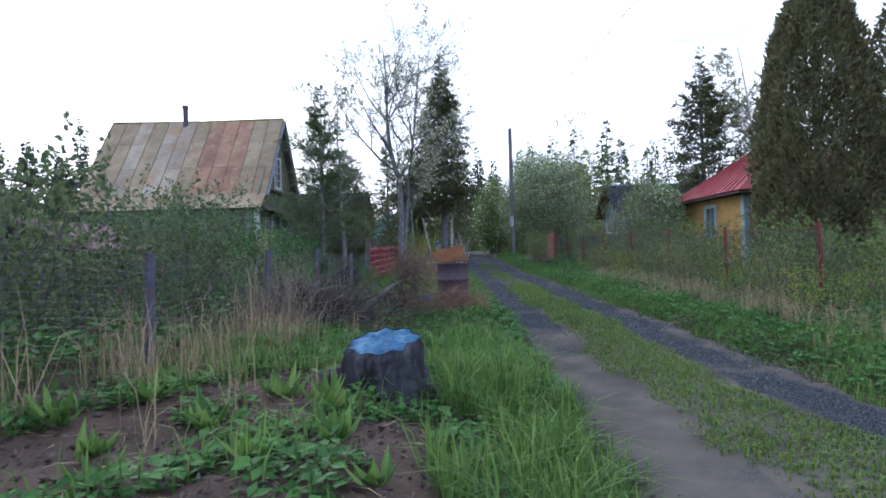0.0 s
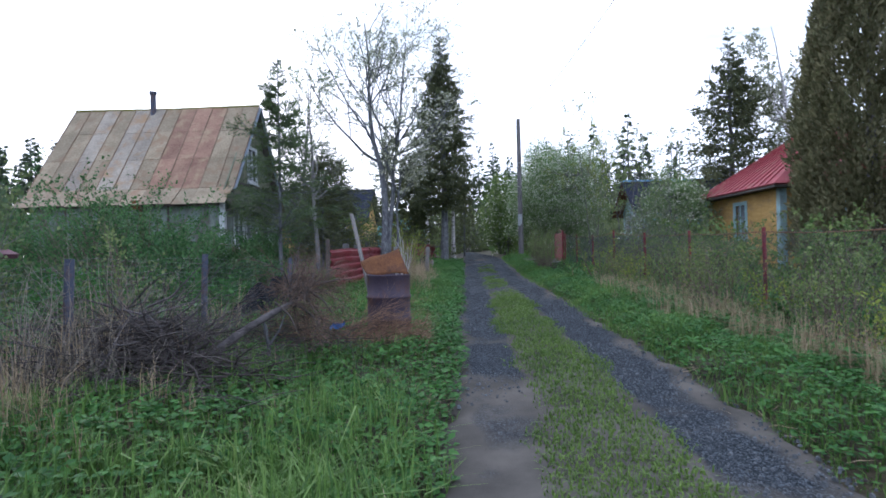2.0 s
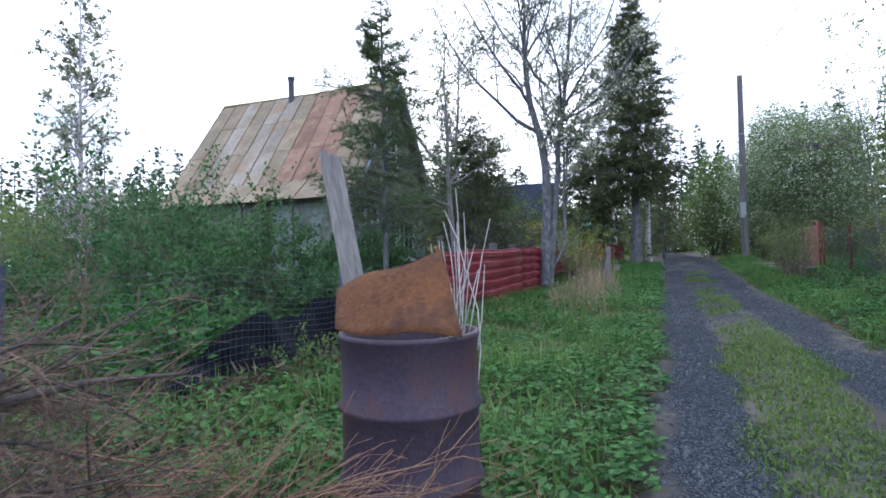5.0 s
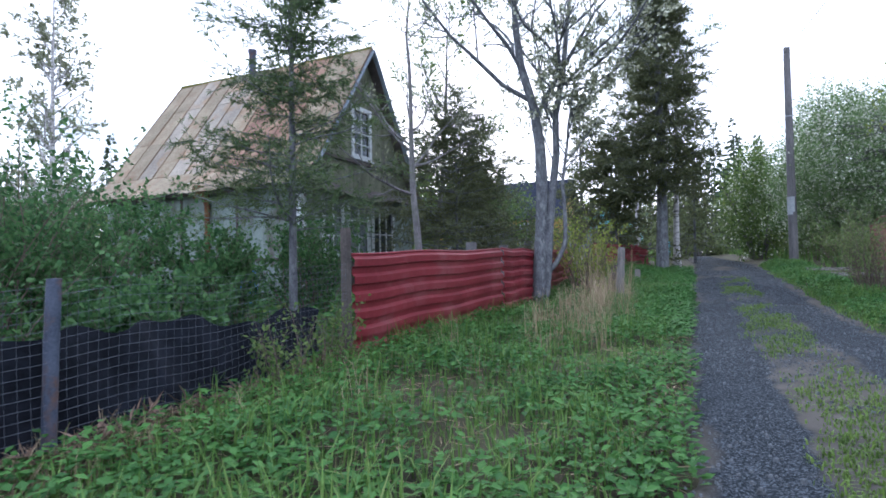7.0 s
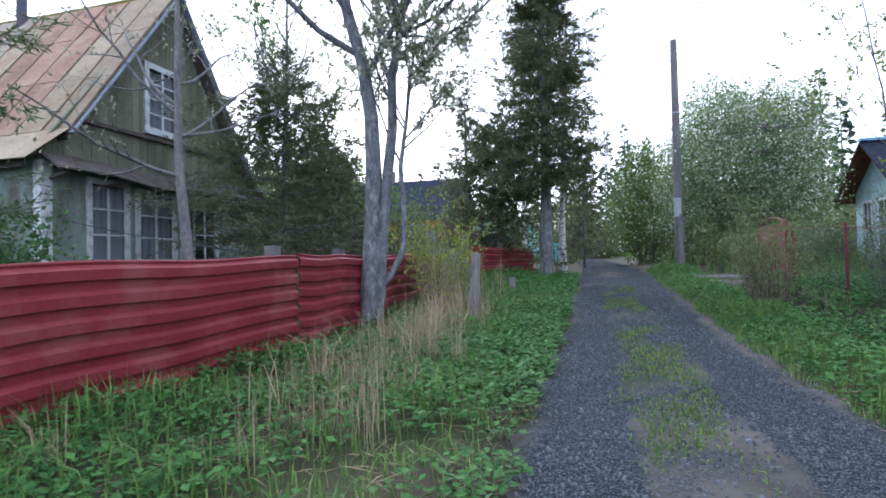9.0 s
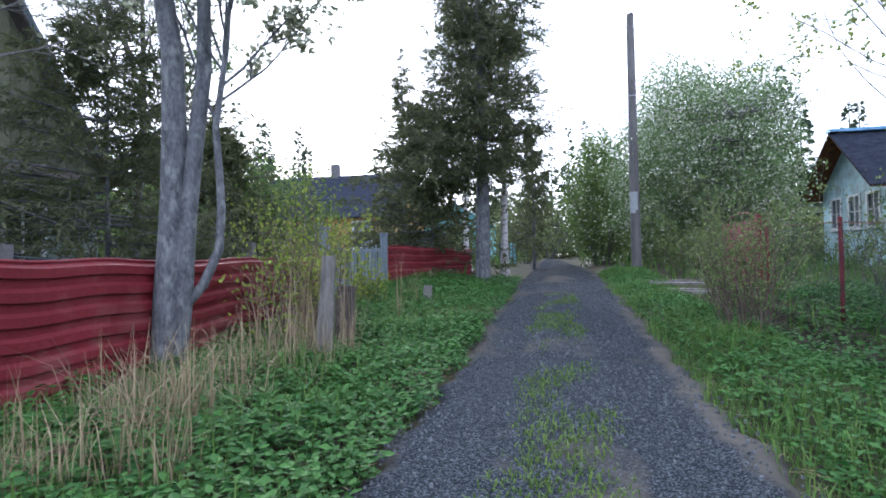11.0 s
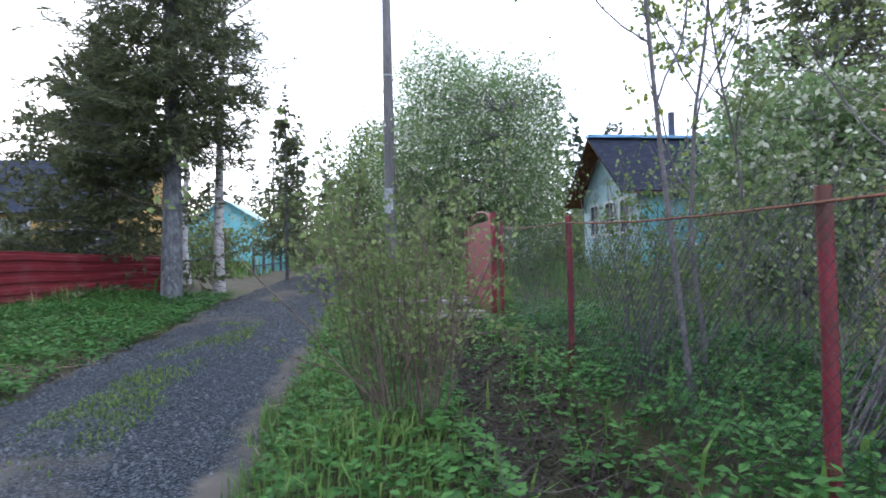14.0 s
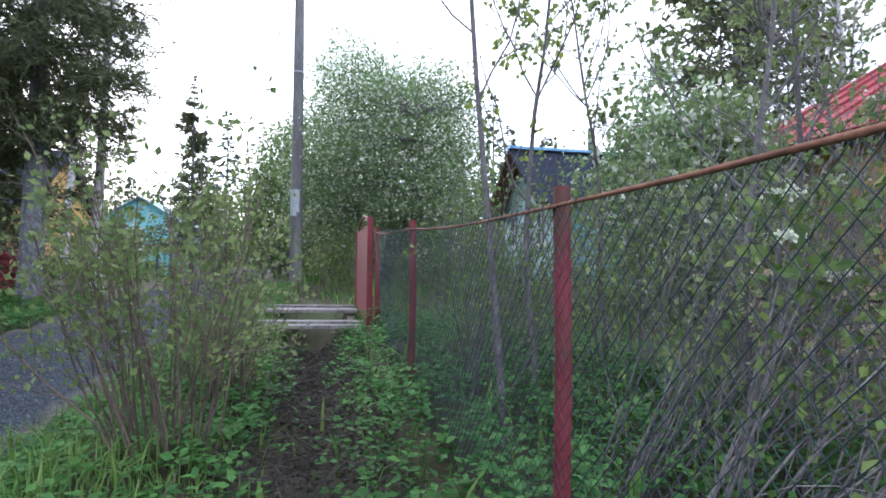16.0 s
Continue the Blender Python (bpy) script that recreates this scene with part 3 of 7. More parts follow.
def spruce_geo(x, y, z, height, radius, clear, whorls, boughs, twigs, needle, droop=0.25, narrow=1.0):
    """Trunk, boughs and needle sprays of one spruce."""
    wood, green = Geo(), Geo()
    k = 9
    zt = np.linspace(0, height, k)
    trunk = np.stack([x + 0.02 * height * np.sin(zt * 0.4) * 0.2, np.full(k, y), z + zt], 1)[None]
    wood.tubes(trunk, taper(np.array([0.0014 * height ** 2 + 0.005]), np.array([0.01]), k), 8)
    f = np.repeat(np.linspace(clear, 0.985, whorls), boughs) + rng.normal(0, 0.012, whorls * boughs)
    f = np.clip(f, clear * 0.9, 0.99)
    n = len(f)
    ang = rng.uniform(0, 2 * np.pi, n)
    size = radius * np.clip((1 - f) / (1 - clear), 0.03, 1) ** narrow * rng.uniform(0.62, 1.15, n) * (1 + 0.2 * np.sin(ang * 3 + f * 11 + x)) + 0.03
    start = np.stack([np.full(n, x), np.full(n, y), z + f * height], 1)
    way = np.stack([np.cos(ang), np.sin(ang), 0.25 - droop * 1.4 * (1 - f)], 1)
    p1 = shoots(start, way, size, 7, 0.07, 0.03)
    r1 = taper(0.004 + 0.007 * size, np.full(n, 0.002), 7)
    wood.tubes(p1, r1, 4)
    s, d, ln, rr = off(p1, r1, twigs, 0.03, 1.0, 52, 0.42)
    d[:, 2] = d[:, 2] * 0.4 - droop * 0.6
    p2 = shoots(s, d, np.clip(ln, 0.06, 0.9), 2, 0.12, -0.04)
    wood.tubes(p2, taper(np.full(len(s), 0.003), np.full(len(s), 0.0015), 2), 3)
    return wood, green, p1, p2


def spruce(name, x, y, height, radius, label, clear=0.12, whorls=30, boughs=7, twigs=9, needle=0.07, per=10, leaves=None, droop=0.25, narrow=1.0, wide=0.02):
    t = thing(name, at_ground(x, y, -0.05), label, "spruce tree")
    wood, green, p1, p2 = spruce_geo(x, y, float(ground_z(x, y)) - 0.05, height, radius, clear, whorls, boughs, twigs, needle, droop, narrow)
    q, d = along(p2, per, 0.0)
    q1, d1 = along(p1, max(3, per), 0.08)
    q, d = np.concatenate([q, q1]), np.concatenate([d, d1])
    d = unit(d * 0.9 + rng.normal(0, 0.55, d.shape))
    z0 = float(ground_z(x, y))
    small = np.clip((z0 + height - q[:, 2]) / (0.22 * height), 0.3, 1)
    green.leaves(q, d, needle * small * rng.uniform(0.7, 1.3, len(q)), wide * small)
    part("trunk", wood, M_LICHENBARK, t, "grey-brown trunk and boughs", True)
    part("needles", green, leaves or M_SPRUCE, t)
    return t

# ---- ground and lane ----
def ground_sheet():
    xs = np.unique(np.concatenate([np.linspace(-600, -40, 8), np.linspace(-40, -6, 24), np.arange(-6, 8.01, 0.2), np.linspace(8, 40, 24), np.linspace(40, 600, 8)]).round(3))
    ys = np.unique(np.concatenate([np.linspace(-600, -12, 7), np.arange(-2, 36, 0.24), np.arange(-12, -2, 1.0), np.linspace(36, 80, 40), np.linspace(80, 700, 8)]).round(3))
    X, Y = np.meshgrid(xs, ys)
    return Geo().grid(np.stack([X, Y, ground_z(X, Y)], -1))


lone("ground", ground_sheet(), M_SOIL, (0, 0, 0), "dark soil with thatch and dead grass", kind="structure", shade=True)


def lane_sheet():
    ys = np.concatenate([np.arange(-10, 40, 0.12), np.linspace(40, 75, 60)])
    u = np.linspace(0, 1, 34)
    left = 1.04 + 0.035 * np.sin(ys * 0.9) + 0.035 * np.sin(ys * 4.3 + 1) + 0.05 * np.sin(ys * 9.1) + np.interp(ys, [-10, 0, 8, 40, 60, 75], [-0.3, -0.2, 0, 0.15, -1.5, -3])
    right = 3.48 + 0.035 * np.sin(ys * 0.7 + 2) + 0.035 * np.sin(ys * 3.9) + 0.05 * np.sin(ys * 8.3) + np.interp(ys, [-10, 40, 60, 75], [0, 0, -1.2, -2.5])
    X = left[:, None] * (1 - u) + right[:, None] * u
    Y = np.repeat(ys[:, None], len(u), 1)
    rut = -0.03 * np.exp(-((X - 1.45) / 0.3) ** 2) - 0.03 * np.exp(-((X - 3.02) / 0.3) ** 2) + 0.02 * np.exp(-((X - 2.22) / 0.3) ** 2)
    edge = np.minimum(u, 1 - u)[None, :]
    Z = rise(Y) + 0.012 + rut + 0.006 * np.sin(X * 23 + Y * 7) * np.sin(Y * 19) - 0.07 * np.clip(0.04 - edge, 0, 1) / 0.04
    return Geo().grid(np.stack([X, Y, Z], -1))


lone("road", lane_sheet(), M_ROAD, (0, 0, 0), "unpaved lane with two gravel wheel tracks", kind="structure", shade=True)


def lane_z(x, y):
    return rise(y) + 0.012 - 0.03 * np.exp(-((x - 1.45) / 0.3) ** 2) - 0.03 * np.exp(-((x - 3.02) / 0.3) ** 2) + 0.02 * np.exp(-((x - 2.22) / 0.3) ** 2)


def gravel():
    n = 19000
    y = rng.uniform(1.5, 33, n)
    x = rng.uniform(1.1, 3.45, n)
    patch = np.sin(x * 2.3 + y * 0.9) + np.sin(y * 1.9 - x) + 0.6 * np.sin(y * 4.1)
    left = np.abs(x - 1.42) < 0.3
    want = np.where(left, ((y > 7.2) & (y < 8.9)) | (y > 11), y > 2)
    want &= (y > 16) | left | (x > 2.6)
    keep = want & (patch + rng.normal(0, 0.7, n) > -0.2)
    x, y = x[keep], y[keep]
    n = len(x)
    r = np.abs(rng.normal(0, 0.006, n)) + 0.007
    p = np.stack([x, y, lane_z(x, y) + r * 0.3], 1)
    a = rng.uniform(0, 6.28, n)
    v = []
    for i in range(4):
        q = a + i * np.pi / 2 + rng.uniform(-0.4, 0.4, n)
        v.append(p + np.stack([np.cos(q) * r, np.sin(q) * r, -r * 0.5], 1))
    for i in range(4):
        q = a + i * np.pi / 2 + rng.uniform(-0.4, 0.4, n)
        v.append(p + np.stack([np.cos(q) * r * 0.6, np.sin(q) * r * 0.6, r * rng.uniform(0.4, 0.9, n)], 1))
    v = np.stack(v, 1)
    b = np.arange(n)[:, None] * 8
    q = np.concatenate([b + np.array([f]) for f in ((4, 5, 6, 7), (0, 1, 5, 4), (1, 2, 6, 5), (2, 3, 7, 6), (3, 0, 4, 7))])
    return Geo().add(v, q)


lone("gravel", gravel(), M_STONE, (0, 0, 0), "loose bluish grey crushed stones on the lane", "gravel", kind="stuff")


# ---- houses ----
def pierced(g, axis, at, thick, u0, u1, z0, z1, holes):
    """A wall across x or y with openings (u0, u1, z0, z1) through it, as one closed shell."""
    us = sorted({u0, u1, *[h[0] for h in holes], *[h[1] for h in holes]})
    zs = sorted({z0, z1, *[h[2] for h in holes], *[h[3] for h in holes]})
    nu, nz = len(us), len(zs)
    solid = lambda i, j: 0 <= i < nu - 1 and 0 <= j < nz - 1 and not any(h[0] < (us[i] + us[i + 1]) / 2 < h[1] and h[2] < (zs[j] + zs[j + 1]) / 2 < h[3] for h in holes)
    v = [((at + d * thick, u, z) if axis == "x" else (u, at + d * thick, z)) for d in (0, 1) for z in zs for u in us]
    k = lambda d, i, j: d * nu * nz + j * nu + i
    q = []
    for i in range(nu - 1):
        for j in range(nz - 1):
            if not solid(i, j):
                continue
            q.append((k(0, i, j), k(0, i, j + 1), k(0, i + 1, j + 1), k(0, i + 1, j)))
            q.append((k(1, i, j), k(1, i + 1, j), k(1, i + 1, j + 1), k(1, i, j + 1)))
            for di, dj, a, b in ((-1, 0, (i, j), (i, j + 1)), (1, 0, (i + 1, j + 1), (i + 1, j)), (0, -1, (i + 1, j), (i, j)), (0, 1, (i, j + 1), (i + 1, j + 1))):
                if not solid(i + di, j + dj):
                    q.append((k(0, *a), k(1, *a), k(1, *b), k(0, *b)))
    return g.add(v, q)


def window(parent, axis, at, out, u0, u1, z0, z1, bars=1, rows=2, trim=M_WHITEWOOD, curtain=True, border=0.09):
    """Frame, sill, glazing bars, panes and a curtain in a wall's opening; out: +1 or -1, the way the wall faces."""
    def box(g, ua, ub, za, zb, d0, d1):
        lo, hi = sorted((at + out * d0, at + out * d1))
        return g.box((lo, ua, za), (hi, ub, zb)) if axis == "x" else g.box((ua, lo, za), (ub, hi, zb))
    g = Geo()
    for ua, ub, za, zb in ((u0 - border, u0 + 0.02, z0 - border, z1 + border), (u1 - 0.02, u1 + border, z0 - border, z1 + border), (u0 + 0.02, u1 - 0.02, z1 - 0.02, z1 + border), (u0 + 0.02, u1 - 0.02, z0 - border, z0 + 0.02)):
        box(g, ua, ub, za, zb, -0.03, 0.035)
    mid = thing("window", (at, (u0 + u1) / 2, z0) if axis == "x" else ((u0 + u1) / 2, at, z0), "", "")
    for key in ("label", "category"):
        if key in mid:
            del mid[key]
    mid.location = np.array(mid.location) - spot(parent)
    mid.parent = parent
    part("frame", g, trim, mid)
    for i in range(bars):
        c = u0 + (u1 - u0) * (i + 1) / (bars + 1)
        part("glazing_bar", box(Geo(), c - 0.022, c + 0.022, z0 + 0.02, z1 - 0.02, -0.03, 0.015), trim, mid)
    for i in range(rows - 1):
        c = z0 + (z1 - z0) * (i + 1) / rows
        part("glazing_bar", box(Geo(), u0 + 0.02, u1 - 0.02, c - 0.016, c + 0.016, -0.026, 0.012), trim, mid)
    pane = part("pane", box(Geo(), u0, u1, z0, z1, -0.018, -0.012), M_GLASS, mid)
    pane.visible_shadow = False
    part("sill", box(Geo(), u0 - border - 0.03, u1 + border + 0.03, z0 - border - 0.04, z0 - border, -0.02, 0.09), trim, mid)
    if curtain:
        uu = np.linspace(u0 - 0.02, u1 + 0.02, 24)
        zz = np.array([z0 + 0.02, z0 + (z1 - z0) * 0.4, z1 - 0.03])
        U, Z = np.meshgrid(uu, zz)
        D = at - out * (0.09 + 0.02 * np.sin(U * 38))
        part("curtain", Geo().grid(np.stack([D, U, Z] if axis == "x" else [U, D, Z], -1)), M_CURTAIN, mid)
    return mid


def old_house():
    """Green-grey wooden house with a steep patchwork roof, its gable to the lane."""
    x0, x1, y0, y1, top, ridge, yr = -14.5, -7.4, 21.9, 27.6, 3.42, 7.5, 24.83
    h = thing("house", at_ground(-11, 24.7), "old green-grey wooden house with patched rusty tin roof", "house")
    zb = 0.1
    win = [(22.83, 23.62, 1.58, 3.05), (23.95, 24.9, 1.58, 2.98), (25.2, 26.3, 1.4, 2.94)]
    part("wall", pierced(Geo(), "x", x1 - 0.15, 0.15, y0, y1, 1.4, top, win), M_GREENWALL, h)
    part("wall", pierced(Geo(), "y", y0, 0.15, x0 + 0.15, x1 - 0.155, zb, top - 0.02, []), M_GREENWALL, h)
    part("wall", pierced(Geo(), "y", y1 - 0.15, 0.15, x0 + 0.15, x1 - 0.155, zb, top - 0.02, []), M_GREENWALL, h)
    part("wall", pierced(Geo(), "x", x0, 0.15, y0, y1, zb, top, []), M_GREENWALL, h)
    part("plinth", Geo().box((x1 - 0.13, y0, zb - 0.1), (x1 + 0.03, y1, 1.4)), M_DARKWOOD, h, "dark grey lower boards")
    part("ceiling", Geo().box((x0 + 0.2, y0 + 0.2, top - 0.1), (x1 - 0.2, y1 - 0.2, top - 0.02)), M_INSIDE, h)
    for a in win[:2]:
        window(h, "x", x1, 1, *a, bars=1, rows=3)
    window(h, "x", x1, 1, *win[2], bars=2, rows=2, trim=M_WHITEWOOD, curtain=False)
    part("corner_board", Geo().box((x1 - 0.12, y0 - 0.06, 0.3), (x1 + 0.06, y0 - 0.001, 3.3)).box((x1 + 0.001, y0 - 0.001, 0.3), (x1 + 0.06, y0 + 0.14, 3.3)), M_WHITEWOOD, h, "white corner board")
    for c in (-9.4, -11.4, -13.2):
        part("batten", Geo().box((c - 0.03, y0 - 0.03, 0.3), (c + 0.03, y0 - 0.001, 3.3)), M_DARKWOOD, h)
    part("batten", Geo().box((x0, y0 - 0.035, 1.42), (x1 - 0.14, y0 - 0.001, 1.5)), M_DARKWOOD, h)
    part("fretwork", Geo().box((x0, y0 - 0.3, 3.16), (x1, y0 - 0.27, 3.28)), M_DARKWOOD, h, "carved dark eave board")
    part("drainpipe", Geo().tubes([[(-10.4, y0 - 0.2, 3.25), (-10.35, y0 - 0.1, 2.9), (-10.35, y0 - 0.1, 1.8), (-10.45, y0 - 0.12, 1.2), (-10.5, y0 - 0.25, 0.5)]], 0.07, 8), M_RUST, h, "rusty drainpipe", True)
    part("vent_hood", Geo().tubes([[(-10.42, y0 - 0.22, 3.1), (-10.42, y0 - 0.24, 3.25), (-10.42, y0 - 0.24, 3.4)]], 0.2, 10), M_RUST, h, "rusty gutter funnel", True)
    # gable boards, cut to the rake, round the attic window
    a0, a1, b0, b1 = 24.2, 25.02, 4.38, 5.68
    sl, sr = (ridge - top) / (yr - y0 + 0.2), (ridge - top) / (y1 - yr + 0.15)
    lim = lambda y: ridge - 0.08 - (sl * (yr - y) if y < yr else sr * (y - yr))
    edges = sorted({*np.arange(y0, y1, 0.19).round(3), a0, a1, y1, yr})
    for i, (a, b) in enumerate(zip(edges, edges[1:])):
        if b - a < 0.02:
            continue
        spans = [(3.38, None)]
        if a >= a0 - 1e-6 and b <= a1 + 1e-6:
            spans = [(3.38, b0), (b1, None)]
        for lo, hi in spans:
            za, zb2 = (hi, hi) if hi else (lim(a + 0.006), lim(b))
            if min(za, zb2) < lo + 0.03:
                continue
            d = 0.004 * (i % 3)
            g = Geo()
            ya, yb = a + 0.006, b
            xo, xi = x1 + d, x1 - 0.06
            v = [(xo, ya, lo), (xo, yb, lo), (xo, yb, zb2), (xo, ya, za), (xi, ya, lo), (xi, yb, lo), (xi, yb, zb2), (xi, ya, za)]
            g.add(v, [(0, 1, 2, 3), (5, 4, 7, 6), (4, 0, 3, 7), (1, 5, 6, 2), (3, 2, 6, 7), (4, 5, 1, 0)])
            part("board", g, M_GABLE, h)
    window(h, "x", x1 + 0.012, 1, a0, a1, b0, b1, bars=1, rows=4, border=0.1)
    part("ledge", Geo().box((x1 + 0.014, y0 + 0.55, 4.12), (x1 + 0.09, y1 - 0.4, 4.19)), M_DARKWOOD, h)
    # the shallow hood over the ground-floor windows, sagging
    n = 14
    yy = np.linspace(y0 - 0.1, 27.0, n)
    sag = 0.05 * np.sin((yy - y0) * 2.1) - 0.06 * np.sin((yy - y0) / 5 * np.pi)
    P = np.array([[(x1 + 0.5, yy[i], 3.12 + sag[i]), (x1 + 0.26, yy[i], 3.28 + sag[i] * 0.7), (x1 + 0.013, yy[i], 3.42 + sag[i] * 0.4)] for i in range(n)])
    hood = part("hood", Geo().grid(P), M_DARKWOOD, h, "sagging dark tarred hood over the windows")
    hood.modifiers.new("thickness", "SOLIDIFY").thickness = 0.03
    for c in (22.0, 23.2, 24.4, 25.6, 26.6):
        part("bracket", Geo().bar((x1 + 0.014, c, 3.0), (x1 + 0.42, c, 3.09), 0.05, 0.05), M_DARKWOOD, h)
    # roof: sheets in rows and columns, a flatter skirt along the eave
    cols = 12
    xa, xb = x0 - 0.35, x1 + 0.28
    ws = np.linspace(xa, xb, cols + 1)
    kinds = [M_TANROOF, M_TANROOF, M_GREYROOF, M_TANROOF, M_GREYROOF, M_GREYROOF, M_TANROOF, M_RUSTROOF, M_RUSTROOF, M_RUSTROOF, M_TANROOF, M_TANROOF]
    for sgn, ey, mats in ((-1, y0, kinds), (1, y1, kinds)):
        knee_y, knee_z = ey + sgn * -0.28, top + 0.42
        lines = [(yr, ridge), (yr * 0.68 + knee_y * 0.32, ridge * 0.68 + knee_z * 0.32), (yr * 0.34 + knee_y * 0.66, ridge * 0.34 + knee_z * 0.66), (knee_y, knee_z), (ey + sgn * 0.5, top - 0.22)]
        for r in range(4):
            (ya, za), (yb, zb3) = lines[r], lines[r + 1]
            for c in range(cols):
                j = 0.012 * ((c * 7 + r * 5) % 3)
                lift = 0.012 + j
                p = [(ws[c] + 0.008, ya, za + lift), (ws[c + 1] - 0.008, ya, za + lift), (ws[c + 1] - 0.008, yb, zb3 + lift), (ws[c] + 0.008, yb, zb3 + lift)]
                p = p if sgn > 0 else p[::-1]
                m = mats[c] if r < 3 else M_TANROOF
                part("roof_sheet", Geo().slab(p[::-1], 0.012), m, h)
        for c in range(cols + 1):
            for (ya, za), (yb, zb3) in zip(lines[:3], lines[1:4]):
                part("seam", Geo().bar((ws[c], ya, za + 0.045), (ws[c], yb, zb3 + 0.045), 0.026, 0.035), M_SEAM, h)
    part("roof_deck", Geo().slab([(xa + 0.02, y0 + 0.25, top + 0.3), (xb - 0.02, y0 + 0.25, top + 0.3), (xb - 0.02, yr, ridge - 0.05), (xa + 0.02, yr, ridge - 0.05)], 0.05)
         .slab([(xa + 0.02, yr, ridge - 0.05), (xb - 0.02, yr, ridge - 0.05), (xb - 0.02, y1 - 0.25, top + 0.3), (xa + 0.02, y1 - 0.25, top + 0.3)], 0.05), M_DARKWOOD, h)
    part("ridge_cap", Geo().tubes([[(xa, yr, ridge + 0.02), (-11, yr, ridge - 0.03), (xb, yr, ridge + 0.02)]], 0.06, 6), M_MOSS, h, "mossy ridge cap", True)
    for sgn, ey in ((-1, y0), (1, y1)):
        part("bargeboard", Geo().bar((xb + 0.02, yr, ridge - 0.05), (xb + 0.02, ey - sgn * 0.28, top + 0.38), 0.03, 0.16, (1, 0, 0)), M_BLUEWOOD, h, "flaking blue-grey bargeboard")
    part("chimney", Geo().tubes([[(-11.5, yr - 0.15, ridge - 0.3), (-11.5, yr - 0.15, 8.15)]], 0.11, 10).tubes([[(-11.5, yr - 0.15, 8.1), (-11.5, yr - 0.15, 8.2)]], 0.14, 10), M_DARKPOST, h, "dark steel chimney pipe", True)
    return h


old_house()


def hip_roof(parent, x0, x1, y0, y1, z, ridge_z, rx0, rx1, ry0, ry1, mat, seams=0.5):
    """Four slopes with standing seams, eaves at z."""
    A, B, C, D = (x0, y0, z), (x1, y0, z), (x1, y1, z), (x0, y1, z)
    E, F = (rx0, ry0, ridge_z), (rx1, ry1, ridge_z)
    along_y = abs(ry1 - ry0) > abs(rx1 - rx0)
    faces = [(A, B, E, E), (B, C, F, E), (C, D, F, F), (D, A, E, F)] if along_y else [(A, B, F, E), (B, C, F, F), (C, D, E, F), (D, A, E, E)]
    for f in faces:
        part("roof_slope", Geo().slab([f[0], f[1], f[2], np.array(f[3]) + (0.001, 0.001, 0)], 0.05), mat, parent)
        a, b, c, d = [np.array(p, float) for p in f]
        n = max(2, int(np.linalg.norm(b - a) / seams))
        for i in range(1, n):
            s = i / n
            lo = a * (1 - s) + b * s
            hi = d * (1 - s) + c * s
            part("seam", Geo().bar(lo + (0, 0, 0.03), hi + (0, 0, 0.03), 0.03, 0.04), mat, parent)


def yellow_house():
    h = thing("house", at_ground(16.6, 27), "ochre yellow wooden house with crimson hipped roof", "house")
    x0, x1, y0, y1, zb, top = 13.3, 19.5, 24.0, 30.2, 0.2, 3.55
    w = [(26.6, 27.5, 1.75, 3.15)]
    part("wall", pierced(Geo(), "x", x0, 0.15, y0, y1, zb, top, w), M_YELLOWWALL, h)
    s = [(14.6, 15.6, 1.75, 3.1), (17.2, 18.2, 1.75, 3.1)]
    part("wall", pierced(Geo(), "y", y0, 0.15, x0 + 0.155, x1, zb, top, s), M_YELLOWWALL, h)
    part("wall", pierced(Geo(), "y", y1 - 0.15, 0.15, x0 + 0.155, x1, zb, top, []), M_YELLOWWALL, h)
    part("wall", pierced(Geo(), "x", x1, 0.15, y0, y1, zb, top, []), M_YELLOWWALL, h)
    for z in np.arange(0.45, 3.5, 0.17):
        part("board_joint", Geo().box((x0 - 0.012, y0, z), (x0 - 0.0015, 26.45, z + 0.02)).box((x0 - 0.012, 27.65, z), (x0 - 0.0015, y1, z + 0.02)), M_YELLOWWALL, h)
    for a in w:
        window(h, "x", x0, -1, *a, bars=1, rows=2, trim=M_PALETURQ, border=0.14)
    for a in s:
        window(h, "y", y0, -1, *a, bars=1, rows=2, trim=M_PALETURQ, border=0.14)
    for y in (y0, y1):
        part("corner_board", Geo().box((x0 - 0.05, y - 0.05, zb), (x0 - 0.014, y + 0.2, top)).box((x0 - 0.014, y - 0.05, zb), (x0 + 0.2, y - 0.003, top)), M_PALETURQ, h, "pale blue corner board")
    part("soffit", Geo().box((x0 - 0.5, y0 - 0.5, top + 0.001), (x1 + 0.6, y1 + 0.5, top + 0.08)), M_DARKWOOD, h)
    hip_roof(h, x0 - 0.55, x1 + 0.65, y0 - 0.55, y1 + 0.55, top + 0.14, 6.3, 16.4, 16.4, 25.9, 28.3, M_CRIMSON)
    part("chimney", Geo().tubes([[(17.0, 26.2, 5.6), (17.0, 26.2, 8.3)]], 0.13, 10), M_DARKPOST, h, "dark chimney pipe", True)
    return h


yellow_house()


